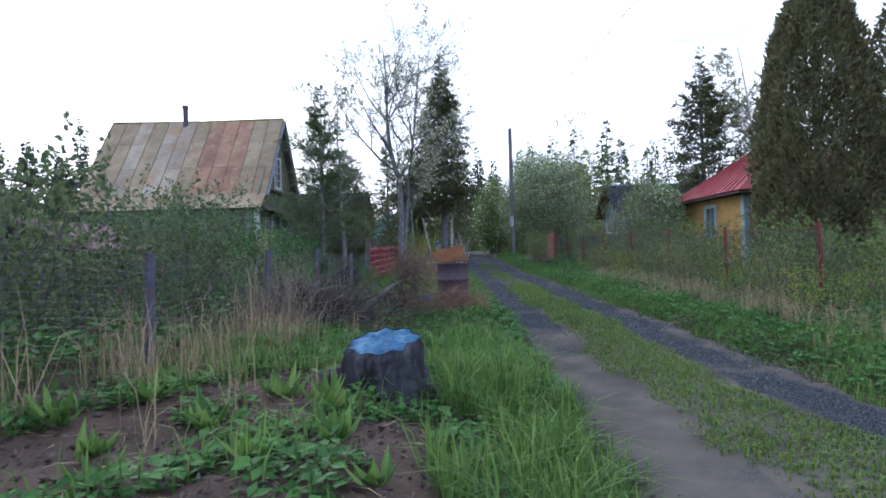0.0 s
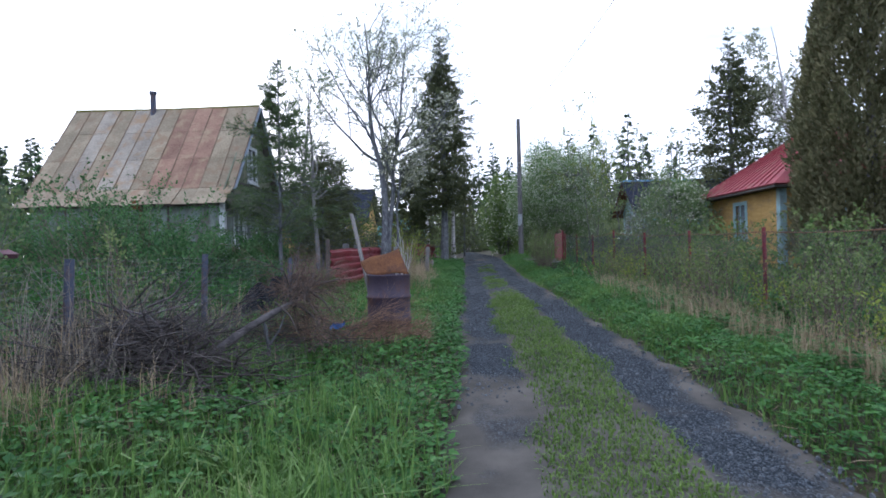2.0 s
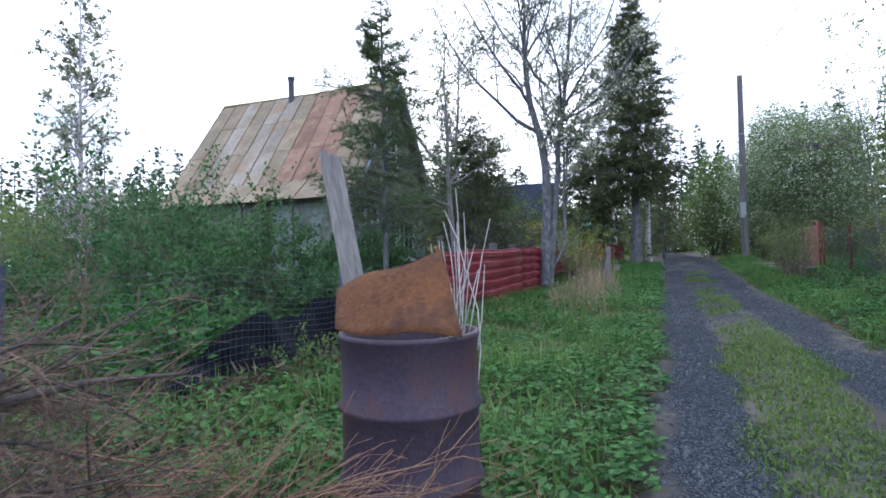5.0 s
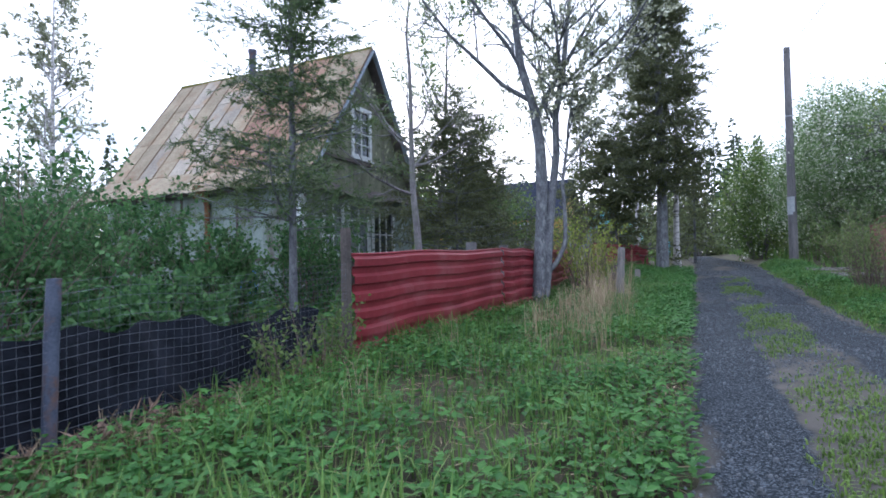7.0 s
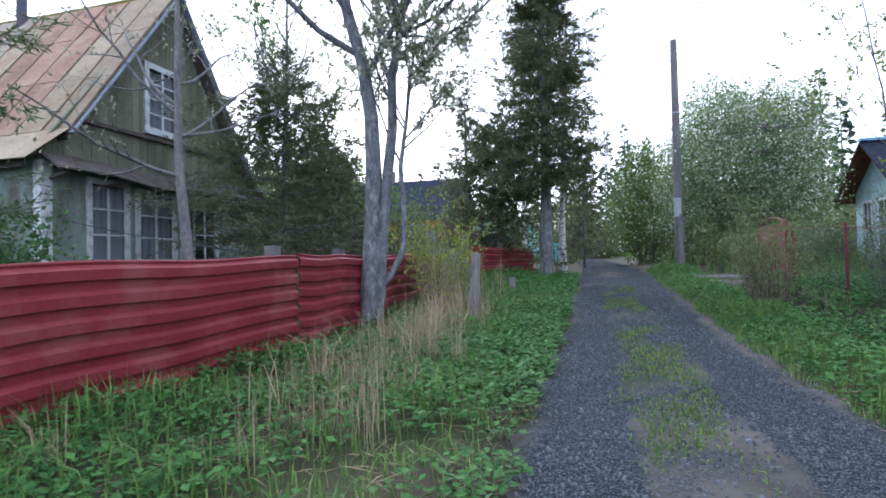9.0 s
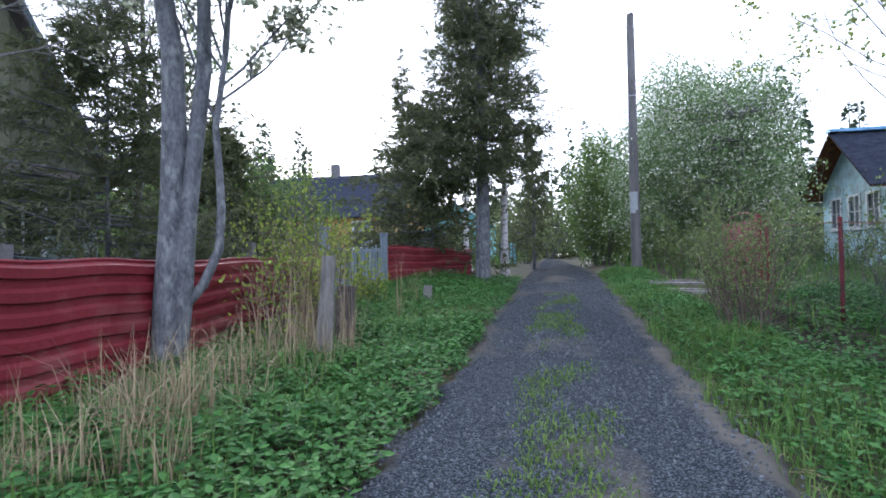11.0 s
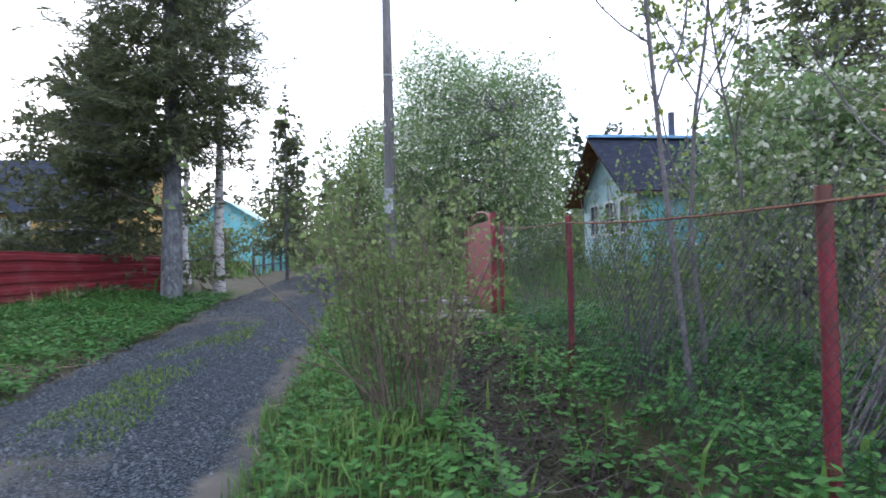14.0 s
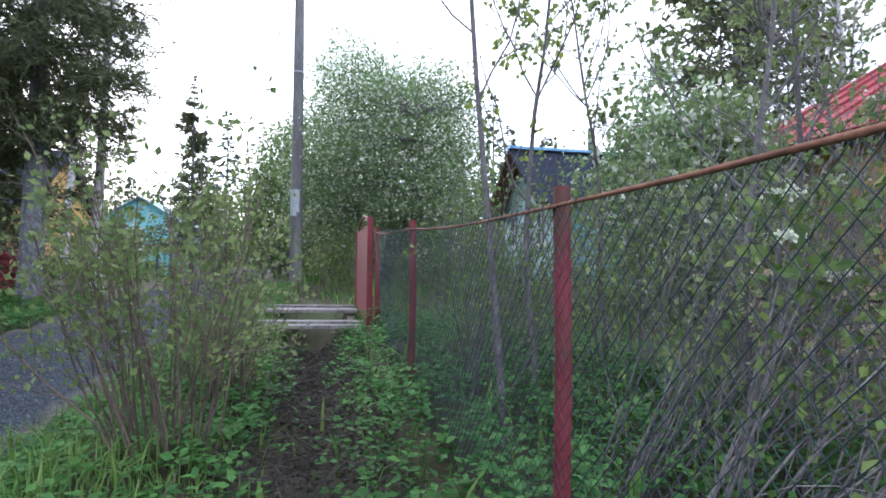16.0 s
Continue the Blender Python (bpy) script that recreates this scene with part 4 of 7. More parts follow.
def turquoise_house():
    """Turquoise house with a dark roof, its gable to the lane."""
    h = thing("house", at_ground(15.8, 40), "turquoise wooden house with dark slate roof", "house")
    x0, x1, y0, y1, zb, top, ridge, yr = 12.6, 19.0, 37.8, 42.2, 0.6, 3.95, 5.85, 40.0
    w = [(38.3, 39.0, 2.4, 3.5), (39.5, 40.2, 2.4, 3.5), (40.8, 41.5, 2.4, 3.5)]
    part("wall", pierced(Geo(), "x", x0, 0.12, y0, y1, zb, top, w), M_PALETURQ, h)
    part("wall", pierced(Geo(), "y", y0, 0.12, x0 + 0.125, x1, zb, top, []), M_TURQ, h, "bright turquoise wall")
    part("wall", pierced(Geo(), "y", y1 - 0.12, 0.12, x0 + 0.125, x1, zb, top, []), M_TURQ, h)
    part("wall", pierced(Geo(), "x", x1, 0.12, y0, y1, zb, top, []), M_TURQ, h)
    for a in w:
        window(h, "x", x0, -1, *a, bars=1, rows=2, curtain=True, border=0.07)
    n = 20
    ys = np.linspace(y0, y1, n + 1)
    for a, b in zip(ys, ys[1:]):
        za, zb2 = [ridge - 0.06 - abs(y - yr) / (yr - y0) * (ridge - top) for y in (a, b - 0.008)]
        v = [(x0 - 0.01, a, top), (x0 - 0.01, b - 0.008, top), (x0 - 0.01, b - 0.008, zb2), (x0 - 0.01, a, za), (x0 + 0.05, a, top), (x0 + 0.05, b - 0.008, top), (x0 + 0.05, b - 0.008, zb2), (x0 + 0.05, a, za)]
        part("board", Geo().add(v, [(3, 2, 1, 0), (4, 5, 6, 7), (0, 4, 7, 3), (1, 2, 6, 5), (3, 7, 6, 2), (0, 1, 5, 4)]), M_PALETURQ, h)
    for s, ey in ((-1, y0), (1, y1)):
        lo = (ey + s * 0.4, top - 0.3)
        p = [(x0 - 0.7, lo[0], lo[1]), (x1 + 0.4, lo[0], lo[1]), (x1 + 0.4, yr, ridge), (x0 - 0.7, yr, ridge)]
        part("roof_slope", Geo().slab(p if s < 0 else p[::-1], 0.06), M_SLATE, h)
        part("soffit", Geo().slab([(a, b, c - 0.07) for a, b, c in (p if s < 0 else p[::-1])], 0.02), M_RUST, h, "rust-brown soffit")
    part("ridge_cap", Geo().bar((x0 - 0.72, yr, ridge + 0.05), (x1 + 0.42, yr, ridge + 0.05), 0.36, 0.1), M_BLUETRIM, h, "bright blue ridge cap")
    part("chimney", Geo().tubes([[(15.3, 40.3, 5.4), (15.3, 40.3, 6.9)]], 0.12, 8), M_DARKPOST, h, "dark pipe", True)
    return h


turquoise_house()


def far_house(x0, x1, y0, y1, top, ridge, wall, roof, label, wins, along_x=True):
    h = thing("house", at_ground((x0 + x1) / 2, (y0 + y1) / 2), label, "house")
    zb = float(rise(y0)) - 0.2
    part("wall", pierced(Geo(), "y", y0, 0.15, x0, x1, zb, top, wins), wall, h)
    part("wall", pierced(Geo(), "x", x1 - 0.15, 0.15, y0 + 0.155, y1, zb, top, []), wall, h)
    part("wall", pierced(Geo(), "x", x0, 0.15, y0 + 0.155, y1, zb, top, []), wall, h)
    part("wall", pierced(Geo(), "y", y1, 0.15, x0, x1, zb, top, []), wall, h)
    for a in wins:
        window(h, "y", y0, -1, *a, bars=1, rows=2, border=0.12)
    if along_x:
        ym = (y0 + y1) / 2
        for ey, s in ((y0 - 0.4, -1), (y1 + 0.5, 1)):
            p = [(x0 - 0.4, ey, top - 0.1), (x1 + 0.4, ey, top - 0.1), (x1 + 0.4, ym, ridge), (x0 - 0.4, ym, ridge)]
            part("roof_slope", Geo().slab(p if s < 0 else p[::-1], 0.07), roof, h)
        for x in (x0 + 0.03, x1 - 0.1):
            part("gable", Geo().slab([(x, y0, top), (x, y1 + 0.15, top), (x, ym + 0.01, ridge - 0.1), (x, ym - 0.01, ridge - 0.1)], 0.06), wall, h)
    else:
        xm = (x0 + x1) / 2
        for ex, s in ((x0 - 0.4, -1), (x1 + 0.4, 1)):
            p = [(ex, y0 - 0.4, top - 0.1), (xm, y0 - 0.4, ridge), (xm, y1 + 0.5, ridge), (ex, y1 + 0.5, top - 0.1)]
            part("roof_slope", Geo().slab(p if s < 0 else p[::-1], 0.07), roof, h)
        part("gable", Geo().slab([(x0, y0 + 0.02, top), (x1, y0 + 0.02, top), (xm + 0.01, y0 + 0.02, ridge - 0.1), (xm - 0.01, y0 + 0.02, ridge - 0.1)], 0.06), wall, h)
    return h


yh = far_house(-17.5, -7.5, 50, 57, 4.3, 7.4, M_YELLOWWALL, M_SLATE, "yellow wooden house with dark grey roof", [(-13.5, -12.3, 2.3, 3.85), (-16, -14.9, 2.3, 3.85), (-10.3, -9.2, 2.3, 3.85)])
part("chimney", Geo().box((-13.2, 53.3, 6.8), (-12.7, 53.8, 8.2)), M_CONCRETE, yh)
far_house(-8.2, -3.2, 60, 66, 4.2, 5.9, M_TURQ, M_PALETURQ, "turquoise house with pale roof", [(-6.6, -5.6, 2.6, 3.7)], False)
far_house(-7.2, -5.85, 8.7, 10.1, 1.55, 1.95, M_SHED, M_SHED, "small maroon garden outhouse among bushes", [], False)


# ---- fences ----
def profiled_sheet(path, z_low, z_high, ribs):
    """Steel sheet with its ribs lying along a path of (x, y) points; the ribs stand out to the right of the way."""
    path = np.array(path, float)
    d = unit(np.gradient(path, axis=0))
    nor = np.stack([d[:, 1], -d[:, 0]], 1)
    prof = []
    for i in range(ribs):
        a = i / ribs
        prof += [(a, 0.0), (a + 0.34 / ribs, 0.004), (a + 0.37 / ribs, 0.042), (a + 0.78 / ribs, 0.046), (a + 0.95 / ribs, 0.0)]
    prof.append((1, 0))
    pts = []
    for f, o in prof:
        z = z_low * (1 - f) + z_high * f
        pts.append(np.stack([path[:, 0] + nor[:, 0] * o, path[:, 1] + nor[:, 1] * o, z], 1))
    return Geo().grid(np.stack(pts)[:, :, :])


def red_fence(name, a, b, n, low, high, bow, label, ribs=6):
    f = thing(name, at_ground(a[0], a[1]), label, "fence")
    s = np.linspace(0, 1, n)
    x = a[0] + (b[0] - a[0]) * s + bow * np.sin(s * np.pi) + 0.012 * np.sin(s * 17)
    y = a[1] + (b[1] - a[1]) * s
    zl = low[0] + (low[1] - low[0]) * s + 0.015 * np.sin(s * 13 + a[1])
    zh = high[0] + (high[1] - high[0]) * s + 0.012 * np.sin(s * 11 + a[1])
    p = part("sheet", profiled_sheet(np.stack([x, y], 1), zl, zh, ribs), M_REDMETAL, f, shade=False)
    sol = p.modifiers.new("thickness", "SOLIDIFY")
    sol.thickness = 0.004
    top = np.stack([x - 0.01, y, zh + 0.012], 1)[None]
    part("top_rail", Geo().tubes(top, 0.018, 6), M_REDMETAL, f, shade=True)
    for t in (0.02, 0.5, 0.98):
        i = int(t * (n - 1))
        part("post", Geo().box((x[i] - 0.09, y[i] - 0.03, float(ground_z(x[i], y[i])) - 0.1), (x[i] - 0.03, y[i] + 0.03, zh[i] - 0.02)), M_DARKPOST, f)
    return f


red_fence("metal_fence", (-2.22, 16.45), (-2.0, 20.9), 30, (0.28, 0.36), (1.45, 1.53), 0.03, "dark red ribbed steel sheet fence, slightly bent")
red_fence("metal_fence", (-2.0, 20.93), (-1.93, 23.1), 16, (0.38, 0.43), (1.55, 1.54), 0.02, "dark red ribbed steel sheet fence, slightly bent")
red_fence("metal_fence", (-1.95, 23.13), (-2.03, 27.4), 26, (0.44, 0.55), (1.53, 1.58), -0.02, "dark red ribbed steel sheet fence, slightly bent")
red_fence("metal_fence", (-2.2, 31.3), (-0.55, 35.2), 24, (0.62, 0.85), (1.86, 1.78), 0.0, "dark red ribbed steel fence beside a picket gate")
lone("fence_post", Geo().box((-2.28, 16.33, 0.2), (-2.2, 16.41, 1.74)), M_DARKWOOD, at_ground(-2.24, 16.37), "dark brown weathered square fence post", "post")


def picket_gate():
    g = thing("picket_gate", at_ground(-2.1, 29.4), "faded blue-grey wooden picket fence, pickets leaning", "fence")
    n = 26
    for i in range(n):
        s = i / (n - 1)
        x, y = -2.05 - 0.12 * s, 27.55 + 3.7 * s
        z = float(ground_z(x, y))
        h = 1.08 + 0.06 * np.sin(i * 2.4) - 0.12 * np.sin(s * np.pi)
        lean = 0.10 * np.sin(i * 1.3) + 0.05
        part("picket", Geo().bar((x, y, z), (x + 0.02, y + lean, z + h), 0.022, 0.085, (0, 1, 0)), M_BLUEWOOD, g)
    for dz in (0.35, 0.95):
        part("rail", Geo().bar((-2.1, 27.5, float(ground_z(-2.1, 27.5)) + dz), (-2.24, 31.3, float(ground_z(-2.2, 31.3)) + dz), 0.04, 0.08), M_BLUEWOOD, g)
    for y, h in ((27.5, 1.42), (31.15, 1.35)):
        part("post", Geo().box((-2.25, y - 0.08, float(ground_z(-2.2, y)) - 0.2), (-2.1, y + 0.08, float(ground_z(-2.2, y)) + h)).box((-2.27, y - 0.1, float(ground_z(-2.2, y)) + h + 0.001), (-2.08, y + 0.1, float(ground_z(-2.2, y)) + h + 0.03)), M_BLUEWOOD, g)
    return g


picket_gate()


def mesh_fence():
    """Old rectangular wire mesh on dark posts, along the bank."""
    f = thing("wire_fence", at_ground(-2.4, 9), "old rectangular wire mesh fence on dark posts", "fence")
    xs = lambda y: np.interp(y, [1, 4.6, 7.5, 9.8, 13.4, 16.4], [-2.9, -2.5, -2.45, -2.28, -2.28, -2.24])
    for y in (1.8, 4.6, 7.54, 9.83, 13.38):
        x = float(xs(y))
        z = float(ground_z(x, y))
        part("post", Geo().tubes([[(x, y, z - 0.2), (x + 0.01, y + 0.02, z + 0.7), (x + 0.02, y + 0.03, z + 1.08)]], 0.042, 8).tubes([[(x + 0.02, y + 0.03, z + 1.079), (x + 0.02, y + 0.03, z + 1.081)]], [[0.042, 0.001]], 8), M_DARKPOST, f, shade=True)
    ys = np.linspace(1.2, 16.4, 60)
    g = Geo()
    rows = []
    for h in np.arange(0.05, 1.05, 0.062):
        rows.append(np.stack([xs(ys) + 0.03, ys, ground_z(xs(ys), ys) + h + 0.02 * np.sin(ys * 2.1 + h * 3)], 1))
    g.tubes(np.stack(rows), 0.0015, 3)
    yv = np.arange(1.2, 16.4, 0.066)
    v = np.stack([np.stack([xs(yv) + 0.03 + 0.01 * np.sin(yv * 9 + h), yv + 0.01 * np.sin(yv * 3 + 4 * h), ground_z(xs(yv), yv) + h], 1) for h in (0.02, 0.35, 0.7, 1.03)], 1)
    g.tubes(v, 0.0011, 3)
    part("mesh", g, M_GREYWIRE, f)
    return f


mesh_fence()


def film():
    y, h = np.linspace(11.2, 16.2, 60), np.linspace(0, 1, 9)
    Y, H = np.meshgrid(y, h)
    top = (0.66 + 0.08 * np.sin(Y * 1.9) + 0.05 * np.sin(Y * 5.3) + 0.03 * np.sin(Y * 13)) * smooth(Y, 10.9, 12.2)
    X = -2.42 + 0.05 * np.sin(Y * 4.1 + H * 2) + 0.03 * np.sin(Y * 11 + H * 5) - 0.05 * H
    return Geo().grid(np.stack([X, Y, ground_z(X, Y) + H * top], -1))


lone("plastic_film", film(), M_FILM, at_ground(-2.42, 13.7), "crumpled black plastic film hanging behind the wire mesh", "plastic film", shade=True)


def chain_fence():
    """Red posts with a rusty rod and chain link, beyond the ditch."""
    f = thing("chain_link_fence", at_ground(6.05, 20), "chain link fence with red steel posts and rusty rod", "fence")
    ys = [8.7, 11.6, 14.5, 17.4, 20.4, 23.3, 26.2, 28.9]
    tops = []
    for y in ys:
        z = float(rise(y)) + (1.62 if 20 < y < 21 else 1.5)
        part("post", Geo().tubes([[(6.0, y, float(ground_z(6.0, y)) - 0.3), (6.01, y, z - 0.6), (6.0, y, z)]], 0.031, 8).tubes([[(6.0, y, z - 0.001), (6.0, y, z + 0.001)]], [[0.031, 0.001]], 8), M_REDPOST, f, "dull red painted post", True)
        tops.append((5.962, y, z - 0.07))
    for a, b in zip(tops, tops[1:]):
        a, b = np.array(a), np.array(b)
        m = (a + b) / 2 - (0, 0, 0.03)
        part("rod", Geo().tubes([[a, (a + m) / 2 - (0, 0, 0.006), m, (b + m) / 2 - (0, 0, 0.006), b]], 0.0075, 6), M_RUSTROD, f, shade=True)
    g = Geo()
    step, h = 0.058, 1.40
    y0 = np.arange(7.0, 28.9, step)
    n = 9
    s = np.linspace(0, 1, n)
    for d, o in ((1, 0.003), (-1, -0.003)):
        y = y0[:, None] + d * s[None, :] * 1.3
        ok = (y[:, -1] < 28.9) & (y[:, -1] > 7)
        z = rise(y) + 0.04 + s[None, :] * h
        P = np.stack([np.full_like(y, 5.955) + o + 0.01 * np.sin(y * 2.3), y, z], -1)[ok]
        g.tubes(P, 0.0015, 3)
    part("mesh", g, M_WIRE, f, "dark green wire mesh")
    gate = thing("metal_gate", at_ground(5.95, 30), "red sheet steel garden gate with arched top", "gate")
    z = float(rise(30)) + 0.1
    part("panel", Geo().box((5.9, 29.15, z + 0.05), (5.925, 31.1, z + 1.35)), M_REDPOST, gate)
    part("frame", Geo().box((5.88, 29.02, z - 0.2), (5.96, 29.12, z + 1.5)).box((5.88, 31.13, z - 0.2), (5.96, 31.23, z + 1.4)).box((5.9, 29.13, z + 1.352), (5.94, 31.12, z + 1.4)), M_REDPOST, gate)
    arc = np.array([[(5.92, 30.1 - 0.85 * math.cos(a), z + 1.4 + 0.18 * math.sin(a)) for a in np.linspace(0, math.pi, 9)]])
    part("arch", Geo().tubes(arc, 0.018, 6), M_REDPOST, gate, shade=True)
    return f


chain_fence()


def plank_bridge():
    b = thing("plank_bridge", at_ground(5.0, 30), "weathered planks laid across the ditch", "footbridge")
    for i, (y, l, dz) in enumerate(((29.2, 0.0, 0.0), (29.48, 0.1, 0.02), (30.5, 0.05, 0.05), (30.78, -0.05, 0.03), (31.05, 0.02, 0.05))):
        z = float(rise(y)) + 0.15 + dz
        part("plank", Geo().bar((4.25 + l, y, z), (5.88, y + 0.06 - l, z - 0.02), 0.24, 0.045), M_GREYWOOD, b)
    for x in (4.4, 5.75):
        part("bearer", Geo().bar((x, 29.0, float(rise(29)) + 0.08), (x, 31.3, float(rise(31.3)) + 0.08), 0.12, 0.08), M_DARKWOOD, b)
    return b


plank_bridge()


def utility_pole():
    p = thing("utility_pole", at_ground(4.68, 36.6), "grey wooden utility pole with pale painted mark", "utility pole")
    z = float(ground_z(4.68, 36.6))
    part("shaft", Geo().tubes([[(4.72, 36.6, z - 0.3), (4.70, 36.6, 4.0), (4.68, 36.6, 9.5)]], [[0.17, 0.15, 0.115]], 12), M_POLE, p, shade=True)
    part("cap", Geo().tubes([[(4.68, 36.6, 9.499), (4.68, 36.6, 9.52)]], [[0.115, 0.005]], 12), M_POLE, p)
    part("painted_mark", Geo().tubes([[(4.70, 36.6, 2.9), (4.695, 36.6, 3.6)]], 0.158, 12), M_CREAM, p, "pale painted number plate", True)
    part("band", Geo().tubes([[(4.69, 36.6, 6.75), (4.69, 36.6, 6.79)]], 0.14, 12), M_CREAM, p)
    for dz in (0.15, 0.5):
        part("insulator", Geo().tubes([[(4.6, 36.55, 9.2 - dz), (4.45, 36.5, 9.2 - dz), (4.45, 36.5, 9.32 - dz)]], [[0.012, 0.015, 0.04]], 8), M_CREAM, p, shade=True)
    return p


utility_pole()


def cable(name, a, b, sag, r, label):
    s = np.linspace(0, 1, 24)[:, None]
    a, b = np.array(a, float), np.array(b, float)
    p = a * (1 - s) + b * s
    p[:, 2] -= (4 * s * (1 - s) * sag)[:, 0]
    return lone(name, Geo().tubes(p[None], r, 4), M_WIRE, tuple(a), label, "cable")


cable("power_cable", (4.6, 36.5, 9.3), (6.5, -6, 9.4), 1.2, 0.012, "thin dark overhead power cable")
cable("power_cable", (4.7, 36.5, 9.0), (13.2, 40, 5.5), 0.5, 0.009, "thin dark overhead power cable to a house")
cable("loose_cable", (4.45, 36.5, 9.1), (3.6, 36.8, 5.8), 0.25, 0.010, "slack cable hanging from the pole")
cable("washing_line", (-7.3, 22.2, 2.3), (-2.05, 22.6, 1.5), 0.12, 0.008, "pale slack washing line")

# ---- trees ----
def dome_tree(name, x, y, rx, ry, z0, z1, label, clumps=900, per=40, leaf=(0.11, 0.075), spread=0.2, leaves=None, blossom=0, stems=6, bark=None, category="tree", group="", hollow=0.55, lumpy=0.25):
    """A rounded crown of leaf clumps on spreading limbs, its outline uneven."""
    t = thing(name, at_ground(x, y, -0.05), label, category, group)
    c = np.array([x, y, (z0 + z1) / 2])
    ext = np.array([rx, ry, (z1 - z0) / 2])
    d = unit(rng.normal(size=(clumps, 3)))
    k = 1 + lumpy * (0.5 * np.sin(d[:, 0] * 5 + d[:, 2] * 4 + x) + 0.5 * np.sin(d[:, 1] * 6 - d[:, 2] * 5 + y)) + rng.normal(0, 0.06, clumps)
    r = (hollow + (1 - hollow) * rng.uniform(0, 1, clumps) ** 0.5) * k
    centre = c + d * r[:, None] * ext
    centre = centre[centre[:, 2] > ground_z(centre[:, 0], centre[:, 1]) + 0.1]
    g0 = float(ground_z(x, y))
    a = rng.uniform(0, 2 * np.pi, stems)
    base = np.stack([x + 0.25 * np.cos(a), y + 0.25 * np.sin(a), np.full(stems, g0 - 0.1)], 1)
    way = np.stack([np.cos(a) * rx / (z1 - g0) * 0.8, np.sin(a) * ry / (z1 - g0) * 0.8, np.ones(stems)], 1)
    p1 = shoots(base, way, (z1 - g0) * 0.85 * rng.uniform(0.8, 1, stems), 8, 0.08, 0.0)
    r1 = taper(np.full(stems, 0.012 * (z1 - g0) + 0.01), np.full(stems, 0.01), 8)
    part("trunk", Geo().tubes(p1, r1, 7), bark or M_BARK, t, shade=True)
    pick = centre[rng.permutation(len(centre))[:max(20, len(centre) // 3)]]
    near = p1[:, 2:].reshape(-1, 3)
    i = np.argmin(((pick[:, None] - near[None]) ** 2).sum(2) + rng.uniform(0, 0.5, (len(pick), len(near))), axis=1)
    s = np.linspace(0, 1, 5)[None, :, None]
    p2 = near[i][:, None] * (1 - s) + pick[:, None] * s + rng.normal(0, 0.05, (len(pick), 5, 3)) * s * (1 - s) * 4
    part("brushwood", Geo().tubes(p2, taper(np.full(len(pick), 0.022), np.full(len(pick), 0.004), 5), 4), bark or M_BARK, t, shade=True, kind="stuff")
    n = len(centre) * per
    q = np.repeat(centre, per, 0) + rng.normal(0, spread, (n, 3))
    dd = unit(rng.normal(size=(n, 3)) + unit(q - c) * 0.7)
    part("foliage", Geo().leaves(q, dd, leaf[0] * rng.uniform(0.6, 1.3, n), leaf[1] * rng.uniform(0.7, 1.2, n)), leaves or M_LEAF, t)
    if blossom:
        m = len(centre) * blossom
        q = np.repeat(centre, blossom, 0) + rng.normal(0, spread * 1.05, (m, 3))
        part("blossom", Geo().leaves(q, rng.normal(size=(m, 3)), leaf[0] * 1.05, leaf[1] * 1.0), M_FLOWER, t)
    return t


def lean_line(x, y, pairs):
    """A stem's line from (sideways, height) pairs, bending in the plane across the lane."""
    return [(x + 0.97 * o, y + 0.24 * o, z) for o, z in pairs]


RX, RY = -1.76, 22.7
broadleaf("rowan_tree", [(RX, RY, 9.4, 0.14, 0, 0)], "fork-stemmed grey lichened rowan with thin pale spring leaves", limbs=15, branches=8, twigs=7, leaf=(0.075, 0.05), per=5, leaves=M_PALELEAF, bark=M_LICHENBARK, clear=0.42, spread=44, ratio=0.42, up=0.07, blossom=1, forks=(
    (lean_line(RX, RY, [(-0.03, 0.2), (0.0, 0.9), (0.06, 1.8), (0.10, 2.6), (0.06, 3.4), (-0.02, 4.4), (-0.30, 5.3), (-0.45, 6.8), (-0.40, 8.3), (-0.55, 9.8)]), 0.165, 0.02),
    (lean_line(RX, RY, [(0.05, 0.3), (0.16, 1.2), (0.22, 2.3), (0.36, 2.95), (0.40, 3.6), (0.36, 4.4), (0.62, 5.6), (0.75, 7.2), (0.95, 9.2)]), 0.11, 0.018),
    (lean_line(RX, RY, [(0.08, 0.95), (0.30, 1.2), (0.52, 1.65), (0.55, 2.3), (0.50, 3.0), (0.62, 3.9), (0.85, 5.4)]), 0.055, 0.012)))
broadleaf("young_tree", [(-3.8, 21.1, 6.8, 0.085, 0.0, 0.0)], "thin grey-barked young tree with few leaves", limbs=11, branches=5, twigs=5, leaf=(0.065, 0.04), per=3, leaves=M_PALELEAF, clear=0.35, spread=60, ratio=0.32, forks=(([(-3.8, 21.1, 0.2), (-3.8, 21.1, 1.6), (-3.9, 21.05, 3.2), (-3.88, 21.1, 4.6), (-4.0, 21.15, 6.0), (-3.95, 21.2, 7.2)], 0.09, 0.012),))
spruce("spruce_tree", 0.1, 33.1, 12.6, 2.15, "tall dark spruce with bare grey lower trunk", clear=0.25, whorls=38, boughs=9, twigs=12, needle=0.17, per=15, wide=0.033, narrow=0.7, droop=0.32)
spruce("spruce_tree", -1.7, 34.6, 5.8, 2.9, "low dark spruce behind the red fence", clear=0.08, whorls=18, boughs=8, twigs=11, needle=0.16, per=14, wide=0.062, narrow=0.75)
spruce("spruce_tree", -3.8, 17.35, 6.5, 1.7, "young open-branched spruce behind the fence", clear=0.25, whorls=20, boughs=6, twigs=13, needle=0.085, per=24, leaves=M_YSPRUCE, droop=0.12, wide=0.014, narrow=0.85)
